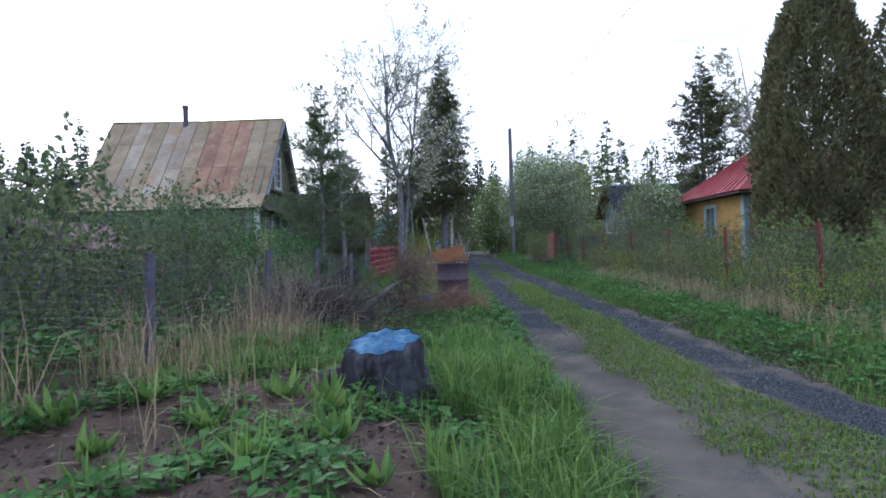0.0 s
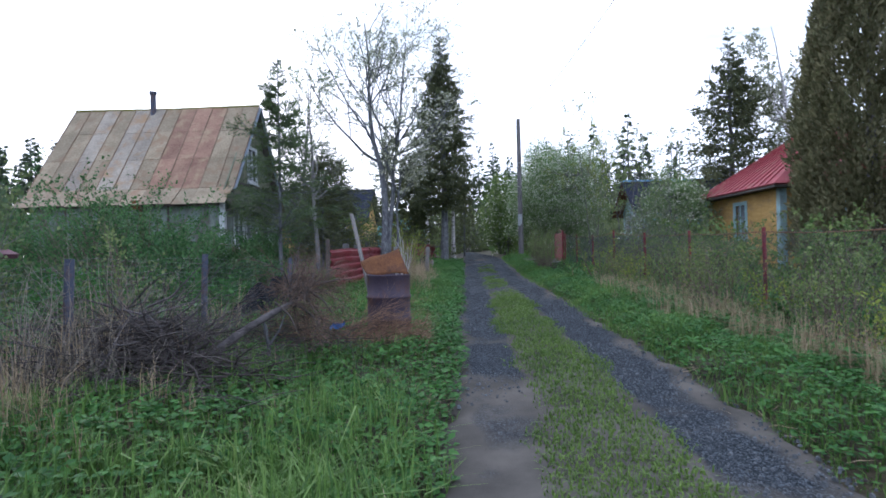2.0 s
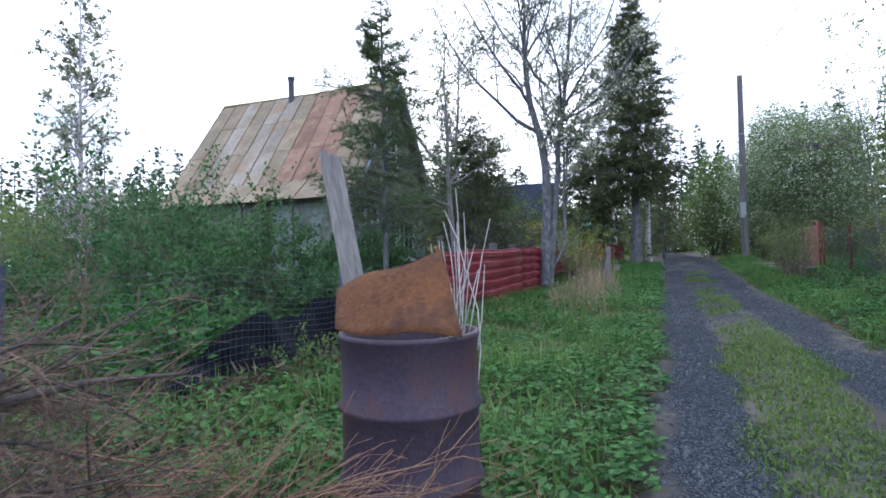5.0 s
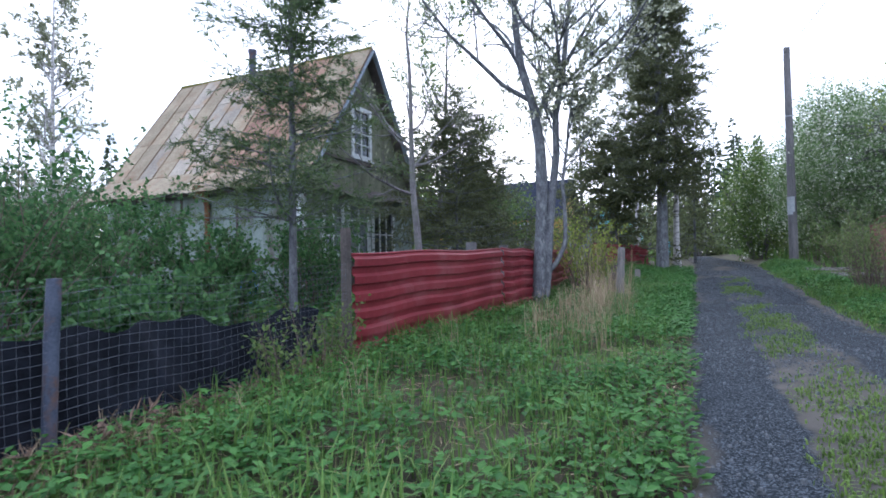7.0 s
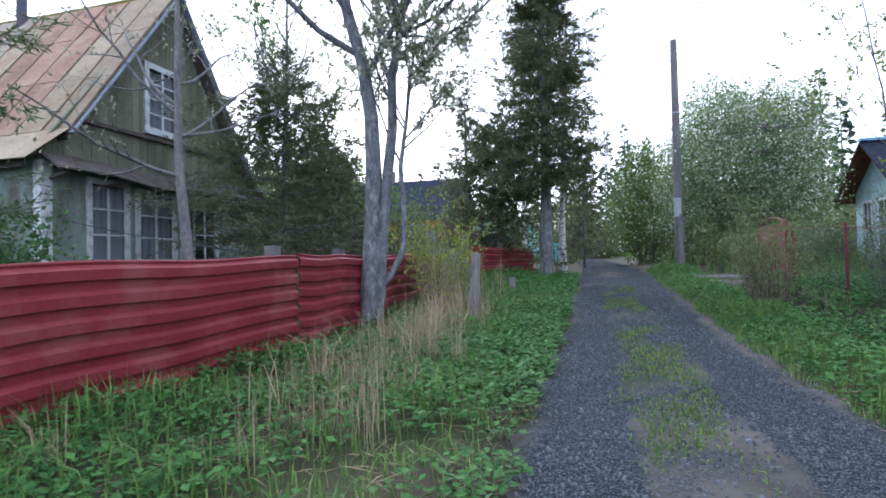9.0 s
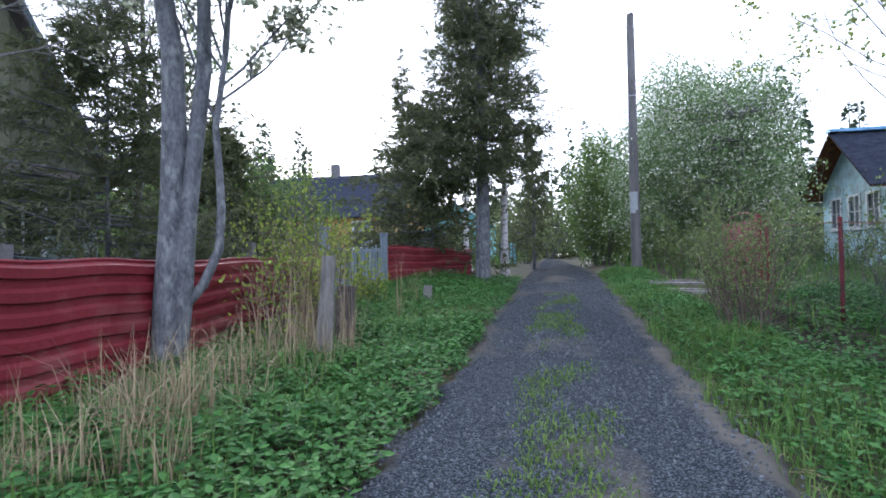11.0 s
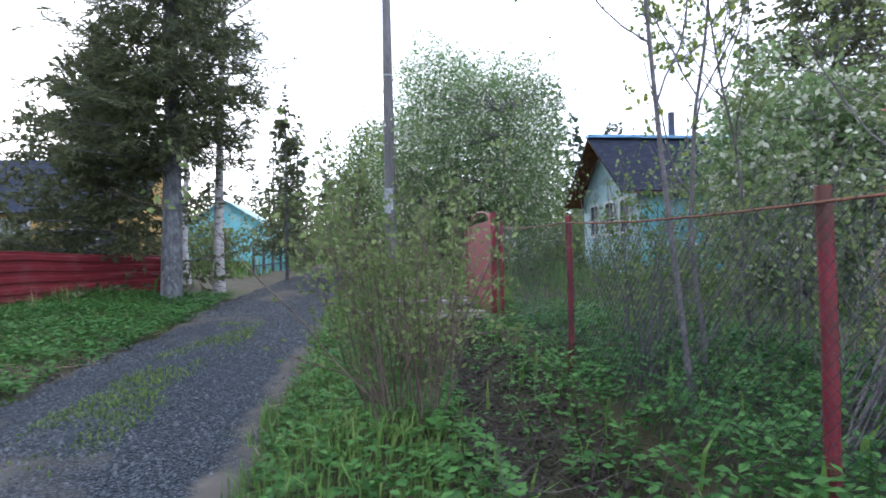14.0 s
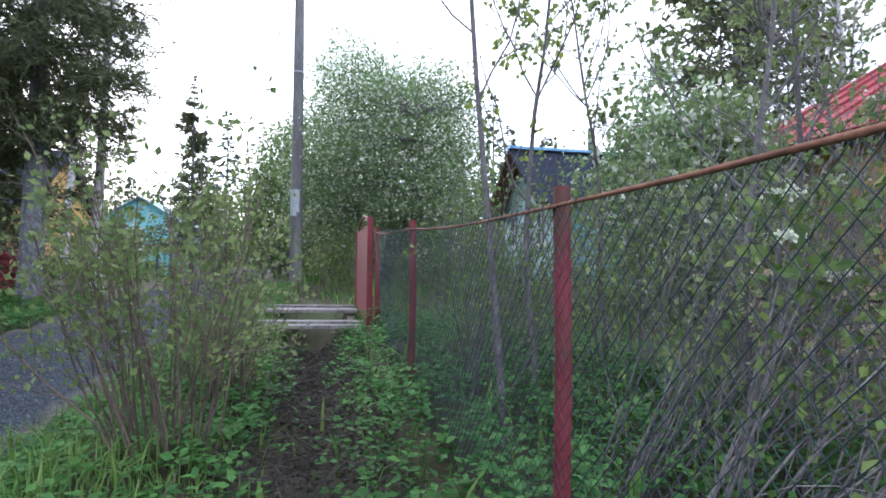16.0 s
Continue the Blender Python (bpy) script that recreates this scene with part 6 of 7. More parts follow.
def tall_grass():
    g = Geo()
    x, y = scatter(72000, -2.6, 1.35, 1.2, 33)
    near = np.clip(1.25 - y / 40, 0.3, 1)
    keep = ~on_lane(x - 0.04, y) & ~(bare(x, y) & (rng.uniform(0, 1, len(x)) > 0.30 * (patchy(x * 2, y * 2) > 0.05))) & (rng.uniform(0, 1, len(x)) < near)
    weed = smooth(y, 5.2, 7) * 0.5 + 0.38 * smooth(-x, 1.9, 2.1) * smooth(y, 10.5, 11.5) * (1 - smooth(y, 16, 17))
    keep &= rng.uniform(0, 1, len(x)) > weed
    x, y = x[keep], y[keep]
    n = len(x)
    edge = smooth(1.3 - x, 0.0, 0.9)
    h = (0.09 + 0.22 * edge) * (1.05 + 0.35 * patchy(x, y)) * rng.uniform(0.5, 1.35, n)
    h *= np.where(y < 7, np.where(bare(x, y), 0.6, 0.72 + 0.5 * smooth(x, -0.4, 0.2)), 0.72)
    g.blades(np.stack([x, y, ground_z(x, y) - 0.01], 1), h, rng.uniform(0.003, 0.0075, n), 0.6)
    for cx, cy in zip(*scatter(110, -0.9, 0.95, 1.8, 6.2)):
        if bare(cx, cy):
            continue
        m = 34
        px, py = rng.normal(cx, 0.05, m), rng.normal(cy, 0.05, m)
        g.blades(np.stack([px, py, ground_z(px, py) - 0.01], 1), rng.uniform(0.16, 0.42, m) * (0.7 + 0.3 * (cx > -0.2)), rng.uniform(0.0035, 0.008, m), 0.75)
    x, y = scatter(34000, 3.3, 4.75, 2.0, 36)
    keep = ~on_lane(x + 0.04, y)
    x, y = x[keep], y[keep]
    g.blades(np.stack([x, y, ground_z(x, y) - 0.01], 1), rng.uniform(0.05, 0.2, len(x)) * (1 + 0.4 * patchy(x, y)), rng.uniform(0.003, 0.0065, len(x)), 0.6)
    x, y = scatter(15000, -14, -2.6, 3, 34)
    g.blades(np.stack([x, y, ground_z(x, y) - 0.01], 1), rng.uniform(0.12, 0.4, len(x)), rng.uniform(0.005, 0.011, len(x)), 0.5)
    x, y = scatter(15000, 4.75, 14, 5, 37)
    keep = np.exp(-((x - 5.2) / 0.35) ** 2) * (y > 22.8) < 0.5
    x, y = x[keep], y[keep]
    g.blades(np.stack([x, y, ground_z(x, y) - 0.01], 1), rng.uniform(0.1, 0.35, len(x)), rng.uniform(0.005, 0.010, len(x)), 0.5)
    x, y = scatter(16000, -45, 40, -8, 36)
    keep = ((x < -2.6) | (x > 4.8) | (y < 1.2)) & ~((x > 0.6) & (x < 3.8))
    x, y = x[keep], y[keep]
    g.blades(np.stack([x, y, ground_z(x, y) - 0.02], 1), rng.uniform(0.12, 0.4, len(x)), rng.uniform(0.012, 0.03, len(x)), 0.5)
    x, y = scatter(13000, -40, 40, 34, 80)
    keep = np.abs(x - 2) > 2.2
    x, y = x[keep], y[keep]
    g.blades(np.stack([x, y, ground_z(x, y) - 0.02], 1), rng.uniform(0.25, 0.7, len(x)), rng.uniform(0.02, 0.05, len(x)), 0.4)
    return g


lone("grass", tall_grass(), M_GRASS, (0, 0, 0), "lush green spring grass on the verges", "grass", kind="stuff")


def lane_grass():
    g = Geo()
    x, y = scatter(82000, 1.55, 2.85, 1.5, 30)
    c = 2.2 + 0.06 * np.sin(y * 0.9)
    half = 0.43 + 0.07 * np.sin(y * 2.3) + 0.05 * np.sin(y * 5.9)
    full = 1 - smooth(y, 14.5, 17.5)
    gap = patchy(x * 1.4, y * 1.2) + 0.7 * np.sin(y * 1.25 + 0.5)
    keep = (np.abs(x - c) + rng.normal(0, 0.05, len(x)) < half * (0.75 + 0.25 * full)) & ((rng.uniform(0, 1, len(x)) < full * (0.7 + 0.3 * (patchy(x * 2, y * 2) > -0.6))) | ((gap + rng.normal(0, 0.35, len(x)) > -0.1) & (rng.uniform(0, 1, len(x)) < 0.6)))
    x, y = x[keep], y[keep]
    g.blades(np.stack([x, y, lane_z(x, y) - 0.008], 1), rng.uniform(0.018, 0.06, len(x)), rng.uniform(0.0035, 0.0075, len(x)), 0.9)
    return g


lone("lane_grass", lane_grass(), M_SHORT, (0, 0, 0), "short trodden grass between the wheel tracks", "grass", kind="stuff")


def weeds():
    """Low leafy plants: a short stem with a whorl of broad leaves."""
    g = Geo()

    def plants(x, y, hmax, size, per):
        n = len(x)
        h = rng.uniform(0.25, 1, n) * hmax
        base = np.stack([x, y, ground_z(x, y)], 1)
        a = rng.uniform(0, 6.28, (n, 1)) + np.arange(per)[None] * 2.4
        hh = h[:, None] * rng.uniform(0.6, 1.05, (n, per))
        q = base[:, None] + np.stack([0.015 * np.cos(a), 0.015 * np.sin(a), hh], -1)
        d = np.stack([np.cos(a), np.sin(a), rng.uniform(-0.15, 0.5, (n, per))], -1)
        up = np.tile([0, 0, 1.0], (n * per, 1)) + rng.normal(0, 0.25, (n * per, 3))
        ln = size * rng.uniform(0.6, 1.3, n * per)
        g.leaves(q.reshape(-1, 3), d.reshape(-1, 3), ln, ln * 0.62, up)
    x, y = scatter(24500, -2.3, 1.2, 4.6, 34)
    keep = ~on_lane(x - 0.05, y) & (patchy(x, y) + rng.normal(0, 0.5, len(x)) + 0.9 * (smooth(y, 5.0, 6.8) * (1 - smooth(y, 12, 15)) + smooth(y, 22.5, 23.5)) > -0.25)
    plants(x[keep], y[keep], 0.2, 0.066, 4)
    x, y = scatter(2600, -1.2, 1.2, 19.5, 26)
    keep = ~on_lane(x - 0.05, y)
    plants(x[keep], y[keep], 0.2, 0.07, 4)
    x, y = scatter(1500, -2.5, 0.3, 1.6, 4.7)
    keep = patchy(x * 2, y * 2) > 0
    plants(x[keep], y[keep], 0.14, 0.075, 4)
    x, y = scatter(6500, 3.5, 4.8, 3, 36)
    keep = ~on_lane(x + 0.05, y)
    plants(x[keep], y[keep], 0.16, 0.06, 5)
    x, y = scatter(4500, 4.7, 8.5, 19, 29)
    keep = (np.exp(-((x - 5.15) / 0.42) ** 2) * (y > 22.9) < 0.62 + rng.normal(0, 0.22, len(x)))
    plants(x[keep], y[keep], 0.36, 0.066, 6)
    x, y = scatter(4000, 4.7, 7.0, 4, 19)
    plants(x, y, 0.3, 0.08, 5)
    x, y = scatter(5000, -12, -2.5, 4, 21)
    plants(x, y, 0.5, 0.13, 4)
    return g


lone("weeds", weeds(), M_WEED, (0, 0, 0), "low broad-leaved green weeds on the verges", "weeds", kind="stuff")


def straw():
    g = Geo()
    sets = [(-0.55, 18.9, 0.55, 1.0, 260, 0.42), (-0.35, 20.4, 0.35, 0.9, 220, 0.6), (-0.5, 22.0, 0.35, 0.8, 240, 0.75), (-0.35, 23.4, 0.3, 0.7, 160, 0.8), (-1.2, 16.8, 0.5, 0.8, 60, 0.5),
            (-1.9, 5.4, 0.4, 1.2, 300, 0.55), (-2.0, 7.6, 0.35, 1.2, 380, 0.8), (-2.3, 4.0, 0.4, 1.2, 200, 0.8), (-1.4, 6.6, 0.5, 0.6, 160, 0.35), (-2.6, 9.5, 0.4, 1.0, 60, 0.6),
            (4.95, 8.0, 0.3, 1.6, 380, 0.55), (5.0, 11.0, 0.3, 1.6, 360, 0.55), (4.95, 14.2, 0.3, 1.6, 260, 0.5), (5.1, 17.5, 0.3, 1.4, 140, 0.5), (4.9, 5.5, 0.4, 1.0, 200, 0.5), (-1.7, 14.6, 0.4, 1.2, 170, 0.25), (-1.0, 29, 0.4, 1.5, 120, 0.5), (-2.0, 13.2, 0.2, 1.6, 900, 0.2), (-1.3, 12.0, 0.5, 1.2, 160, 0.2), (-0.7, 5.4, 0.9, 1.8, 180, 0.3), (-1.5, 4.6, 0.6, 0.3, 240, 0.2), (-2.2, 7.0, 0.25, 0.6, 160, 0.95), (-1.8, 6.2, 0.4, 0.3, 120, 0.6), (-0.6, 23.7, 0.3, 0.5, 90, 1.35), (-0.75, 24.9, 0.3, 0.6, 70, 1.5), (-0.55, 22.9, 0.25, 0.4, 50, 1.1), (5.1, 9.5, 0.4, 3.0, 500, 0.6), (5.3, 14.5, 0.4, 3.0, 350, 0.55),
            (-0.25, 19.0, 0.35, 0.8, 260, 0.6), (-0.3, 20.8, 0.35, 0.7, 260, 0.7), (-1.9, 5.2, 0.4, 0.7, 300, 0.6)]
    for x, y, sx, sy, n, h in sets:
        n = int(n * (1.9 if x > 4 else 1.15))
        cx, cy = rng.normal(x, sx, max(4, n // 16)), rng.normal(y, sy, max(4, n // 16))
        pick = rng.integers(0, len(cx), n)
        px, py = cx[pick] + rng.normal(0, 0.05, n), cy[pick] + rng.normal(0, 0.05, n)
        ok = (px < 0.9) | (px > 3.8)
        px, py = px[ok], py[ok]
        g.blades(np.stack([px, py, ground_z(px, py) - 0.01], 1), h * rng.uniform(0.3, 1.15, len(px)), rng.uniform(0.0012, 0.004, len(px)), 0.62)
    x, y = scatter(6000, -2.5, 0.9, 1.5, 31)
    x, y = np.concatenate([x, rng.normal(1.0, 0.08, 1600), rng.normal(3.55, 0.07, 700)]), np.concatenate([y, rng.uniform(2, 30, 2300)])
    ok = ~on_lane(x + 0.08, y)
    x, y = x[ok], y[ok]
    a = rng.uniform(0, 6.28, len(x))
    g.leaves(np.stack([x, y, ground_z(x, y) + rng.uniform(0.01, 0.06, len(x))], 1), np.stack([np.cos(a), np.sin(a), rng.normal(0, 0.15, len(x))], 1), rng.uniform(0.08, 0.3, len(x)), 0.007)
    return g


lone("straw", straw(), M_STRAW, (0, 0, 0), "dry pale straw stalks from last year", "dry grass", kind="stuff")


def dead_leaves():
    x, y = scatter(9000, 4.65, 5.75, 22.5, 30)
    x2 = np.concatenate([rng.normal(1.0, 0.07, 1500), rng.normal(3.6, 0.07, 900)])
    y2 = rng.uniform(2, 30, 2400)
    x2, y2 = np.concatenate([x2, rng.uniform(-2.7, 0.2, 2600)]), np.concatenate([y2, rng.uniform(1.2, 5.0, 2600)])
    x, y = np.concatenate([x, x2]), np.concatenate([y, y2])
    n = len(x)
    return Geo().leaves(np.stack([x, y, ground_z(x, y) + 0.03 + 0.03 * (y < 5)], 1), rng.normal(size=(n, 3)) * (1, 1, 0.3), 0.05 * rng.uniform(0.5, 1.4, n), 0.022)


lone("dead_leaves", dead_leaves(), M_DARKTWIG, (0, 0, 0), "brown dead leaves and litter in the ditch", "leaf litter", kind="stuff")


def fence_litter():
    n = 2600
    x, y = rng.normal(-2.08, 0.13, n), rng.uniform(11.2, 16.3, n)
    z = ground_z(x, y) + rng.uniform(0.01, 0.16, n) * np.exp(-((x + 2.1) / 0.16) ** 2)
    return Geo().leaves(np.stack([x, y, z], 1), rng.normal(size=(n, 3)) * (1, 1, 0.5), rng.uniform(0.06, 0.22, n), rng.uniform(0.008, 0.03, n))


lone("dry_litter", fence_litter(), M_CROWNTWIG, (0, 0, 0), "brown dry grass and leaf litter along the wire fence", "leaf litter", kind="stuff")


def ditch_twigs():
    n = 420
    px, py = rng.normal(5.15, 0.25, n), rng.uniform(22.8, 29.2, n)
    a = rng.uniform(0, 6.28, n)
    p = shoots(np.stack([px, py, ground_z(px, py) + rng.uniform(0.01, 0.2, n)], 1), np.stack([np.cos(a), np.sin(a), rng.normal(0.1, 0.3, n)], 1), rng.uniform(0.2, 0.8, n), 5, 0.15, -0.02)
    p[:, :, 2] = np.maximum(p[:, :, 2], ground_z(p[:, :, 0], p[:, :, 1]) + 0.01)
    return Geo().tubes(p, taper(rng.uniform(0.002, 0.006, n), np.full(n, 0.0014), 5), 3)


lone("ditch_twigs", ditch_twigs(), M_DARKTWIG, (0, 0, 0), "dead brown twigs lying in the ditch", "twigs", kind="stuff")


def soil_patch():
    u, v = np.linspace(-2.9, 0.25, 60), np.linspace(0.6, 4.4, 70)
    X, Y = np.meshgrid(u, v)
    lump = 0.035 * np.sin(X * 9 + 2 * np.sin(Y * 5)) * np.sin(Y * 8 + X) + 0.02 * np.sin(X * 21 + Y * 3) * np.sin(Y * 17)
    fade = smooth(X, -2.9, -2.5) * (1 - smooth(X, -0.35, 0.25)) * (1 - smooth(Y, 3.9, 4.4))
    return Geo().grid(np.stack([X, Y, ground_z(X, Y) + (0.02 + np.abs(lump)) * fade - 0.05 * (1 - fade)], -1))


lone("soil", soil_patch(), M_DIRT, (0, 0, 0), "bare brown dug-over soil beside the stump", kind="structure", shade=True)


def dock_plant(x, y, s):
    p = thing("dock_plant", at_ground(x, y, 0.03), "fresh green broad-leaved dock plant in bare soil", "plant", "plants in the bare soil")
    n = 16
    a = rng.uniform(0, 6.28, n)
    d = np.stack([np.cos(a), np.sin(a), rng.uniform(0.7, 1.8, n)], 1)
    q = np.tile(np.array(at_ground(x, y, 0.02)), (n, 1)) + rng.normal(0, 0.025, (n, 3)) * (1, 1, 0)
    part("foliage", Geo().leaves(q, d, s * rng.uniform(0.6, 1.2, n), s * 0.24, np.stack([np.cos(a), np.sin(a), -np.ones(n)], 1)), M_GRASS, p)


for x, y, s in ((-0.95, 2.6, 0.22), (-1.35, 3.1, 0.26), (-0.6, 3.0, 0.24), (-1.75, 2.7, 0.2), (-0.75, 3.55, 0.28), (-1.1, 3.7, 0.24), (-1.9, 3.5, 0.22), (-0.35, 2.5, 0.18), (-2.2, 3.1, 0.24), (-1.5, 2.3, 0.18)):
    dock_plant(x, y, s)


# ---- things beside the lane ----
def stump(x, y):
    t = thing("tree_stump", at_ground(x, y, -0.05), "charred tree stump with blue painted cut top", "tree stump")
    z = float(ground_z(x, y))
    k, m = 22, 40
    hs = np.linspace(0, 1, k)
    a = np.linspace(0, 2 * np.pi, m, endpoint=False)
    A, H = np.meshgrid(a, hs)
    turn = np.mod(A - 3.25 + np.pi, 2 * np.pi) - np.pi
    flare = 0.12 * np.exp(-H * 4.0) * (1 + 0.7 * np.sin(A * 5 + 0.5)) + 0.50 * np.exp(-H * 4.6) * np.exp(-(turn / 0.33) ** 2)
    flute = 0.024 * np.sin(A * 7 + H * 2) + 0.016 * np.sin(A * 13 + H * 5 + 1) + 0.012 * np.sin(A * 23 + H * 9) + 0.008 * np.sin(A * 31 + H * 21)
    r = 0.265 + flare + (1 - 0.45 * H) * flute + 0.02 * np.sin(A * 2 + 1) + rng.normal(0, 0.005, A.shape) - 0.03 * smooth(H, 0.9, 1)
    top = 0.60 + 0.055 * np.sin(A - 0.25) + 0.03 * np.cos(A - 0.2) + 0.010 * np.sin(A * 9)
    P = np.stack([x + r * np.cos(A), y + r * np.sin(A), z - 0.1 + H * (top - z + 0.1)], -1)
    P = np.concatenate([P, P[:, :1]], 1)
    part("bark", Geo().grid(P), M_STUMP, t, "charred dark bark", True)
    rr = np.linspace(0.02, 1, 8)[:, None]
    edge = P[-1][None] - np.array([0, 0, 0.006])
    mid = np.array([x, y, 0.605])
    C = mid * (1 - rr[..., None]) + edge * rr[..., None]
    C[..., 2] += (0.008 * np.sin(C[..., 0] * 31 + 2 * np.sin(C[..., 1] * 17)) + 0.006) * (1 - rr ** 6)
    part("cut_top", Geo().grid(C), M_BLUETOP, t, "cut face with flaking blue paint", True)
    root = np.array([[(x - 0.1, y - 0.04, z + 0.16), (x - 0.34, y - 0.05, z + 0.11), (x - 0.55, y - 0.02, z + 0.07), (x - 0.78, y + 0.05, z + 0.04), (x - 1.0, y + 0.06, z - 0.04)]])
    part("root", Geo().tubes(root, [[0.13, 0.10, 0.065, 0.045, 0.02]], 9), M_STUMP, t, "charred surface root", True)


stump(-0.47, 4.15)


def oil_drum():
    x, y = 0.17, 10.1
    z = float(ground_z(x, y)) - 0.02
    top = 1.07
    d = thing("oil_drum", (x, y, z), "purple-brown steel oil drum with rusted base", "oil drum")
    n = 40
    a = np.linspace(0, 2 * np.pi, n + 1)
    prof = [(0.285, 0), (0.298, 0.012), (0.29, 0.03), (0.29, 0.29), (0.304, 0.305), (0.304, 0.32), (0.29, 0.335), (0.29, 0.58), (0.304, 0.595), (0.304, 0.61), (0.29, 0.625), (0.29, 0.86), (0.3, 0.87), (0.3, 0.888), (0.28, 0.888), (0.278, 0.7), (0.278, 0.1)]
    k = (top - z) / 0.888
    P = np.array([[(x + r * math.cos(t) + 0.004 * math.sin(3 * t), y + r * math.sin(t), z + h * k) for t in a] for r, h in prof])
    part("shell", Geo().grid(P), M_DRUM, d, shade=True)
    b = np.array([[(x + r * math.cos(t), y + r * math.sin(t), z + 0.25) for t in a] for r in (0.277, 0.01)])
    part("ash_fill", Geo().grid(b), M_DIRT, d)
    s = thing("scrap_sheet", (x, y, top), "bent rusty steel sheet lying on the drum", "scrap metal")
    U, V = np.meshgrid(np.linspace(-1, 1, 14), np.linspace(0, 1, 8))
    X = x + (1 - V) * (0.01 + 0.29 * U) + V * (-0.13 + 0.27 * U)
    Y = y - 0.2 + V * 0.2 + 0.05 * U ** 2
    Z = top + 0.012 + V * (0.25 + 0.08 * U) + 0.012 * np.sin(U * 4 + V * 3)
    p = part("sheet", Geo().grid(np.stack([X, Y, Z], -1)), M_RUST, s, shade=True)
    p.modifiers.new("thickness", "SOLIDIFY").thickness = 0.004
    lone("board", Geo().bar((-0.06, 10.28, 0.5), (-0.37, 10.33, 1.92), 0.022, 0.17, (0, 1, 0)), M_GREYWOOD, (-0.05, 10.28, 0.5), "weathered grey board standing in the drum", "board")
    base = np.array([[x + 0.14, y + 0.08, 0.6]] * 16) + rng.normal(0, 0.04, (16, 3))
    p = shoots(base, np.stack([rng.normal(0.13, 0.14, 16), rng.normal(0.1, 0.14, 16), np.ones(16)], 1), rng.uniform(0.7, 1.15, 16), 7, 0.08, 0)
    sh = thing("dry_shoots", (x + 0.14, y + 0.08, 0.6), "bundle of pale bare shoots sticking out of the drum", "branches")
    for q in p:
        part("shoot", Geo().tubes(q[None], taper(np.full(1, 0.0045), np.full(1, 0.002), 7), 4), M_PALETWIG, sh, shade=True)


oil_drum()


def brush_pile():
    pile = thing("brush_pile", at_ground(-1.2, 8.9), "large heap of dry brown cut branches", "brush pile")

    def heap(name, cx, cy, sx, sy, h, n, mat, label, r, ln, way=None):
        px, py = rng.normal(cx, sx, n), rng.normal(cy, sy, n)
        top = h * np.exp(-((px - cx) / (sx * 1.6)) ** 2 - ((py - cy) / (sy * 1.6)) ** 2)
        pz = ground_z(px, py) + top * rng.uniform(0.05, 1, n)
        a = rng.uniform(0, 6.28, n) if way is None else rng.normal(way, 0.5, n)
        d = np.stack([np.cos(a), np.sin(a), rng.normal(0.12, 0.25, n)], 1)
        p = shoots(np.stack([px, py, pz], 1), d, ln * rng.uniform(0.4, 1.2, n), 5, 0.14, -0.02)
        p[:, :, 2] = np.maximum(p[:, :, 2], ground_z(p[:, :, 0], p[:, :, 1]) + 0.01)
        p[:, :, 0] = np.minimum(p[:, :, 0], 0.75 + 0.0 * p[:, :, 0])
        g = Geo().tubes(p, taper(r * rng.uniform(0.5, 1.5, n), np.full(n, 0.0015), 5), 3)
        s, dd, l2, rr = off(p, taper(np.full(n, r * 0.7), np.full(n, 0.002), 5), 3, 0.2, 1, 35, 0.4)
        g.tubes(shoots(s, dd, l2, 4, 0.15, -0.02), taper(rr * 0.6, np.full(len(rr), 0.0013), 4), 3)
        part(name, g, mat, pile, label, True, "stuff")
    heap("grey_brushwood", -2.05, 7.8, 0.5, 0.6, 0.6, 400, M_GREYTWIG, "grey dry branches", 0.010, 1.0)
    heap("dark_brushwood", -1.85, 7.8, 0.42, 0.45, 0.5, 300, M_DARKTWIG, "dark brown dry branches", 0.009, 0.9)
    heap("brown_brushwood", -0.8, 9.1, 0.4, 0.3, 0.6, 260, M_DARKTWIG, "brown dry branches", 0.006, 0.8)
    heap("red_brushwood", 0.0, 9.45, 0.38, 0.2, 0.5, 330, M_REDTWIG, "reddish brown dry twigs", 0.0048, 0.72, 0.45)
    heap("red_brushwood", -0.75, 9.4, 0.4, 0.25, 0.6, 260, M_REDTWIG, "reddish brown dry twigs", 0.004, 0.6)
    heap("low_brushwood", -1.6, 7.4, 0.7, 0.4, 0.42, 340, M_DARKTWIG, "dark dry branches near the grass", 0.009, 0.9)
    a, b = np.array([-1.24, 7.72, 0.38]), np.array([-0.5, 8.68, 0.99])
    s = np.linspace(0, 1, 9)[:, None]
    p = a * (1 - s) + b * s
    p[:, 2] += 0.03 * np.sin(s[:, 0] * 5)
    log = thing("log", tuple(a), "grey-brown barked log leaning on the brush heap", "log")
    part("bark", Geo().tubes(p[None], np.linspace(0.044, 0.028, 9)[None], 10), M_GREYTWIG, log, shade=True)
    c = unit(a - b)
    part("cut_end", Geo().tubes([[a, a + c * 0.004]], [[0.041, 0.002]], 10), M_STRAW, log, "pale cut end")
    st = [((-0.45, 8.75, 1.02), (-0.15, 9.2, 1.05)), ((-0.5, 8.7, 1.0), (-0.62, 9.2, 1.22)), ((-0.8, 8.4, 0.85), (-0.5, 8.2, 0.55)), ((-0.55, 8.65, 0.98), (-0.2, 8.5, 0.7))]
    for u, v in st:
        u, v = np.array(u), np.array(v)
        part("side_branch", Geo().tubes([[u, (u + v) / 2 + (0.03, 0, 0.03), v]], [[0.016, 0.011, 0.004]], 6), M_DARKTWIG, log, shade=True)
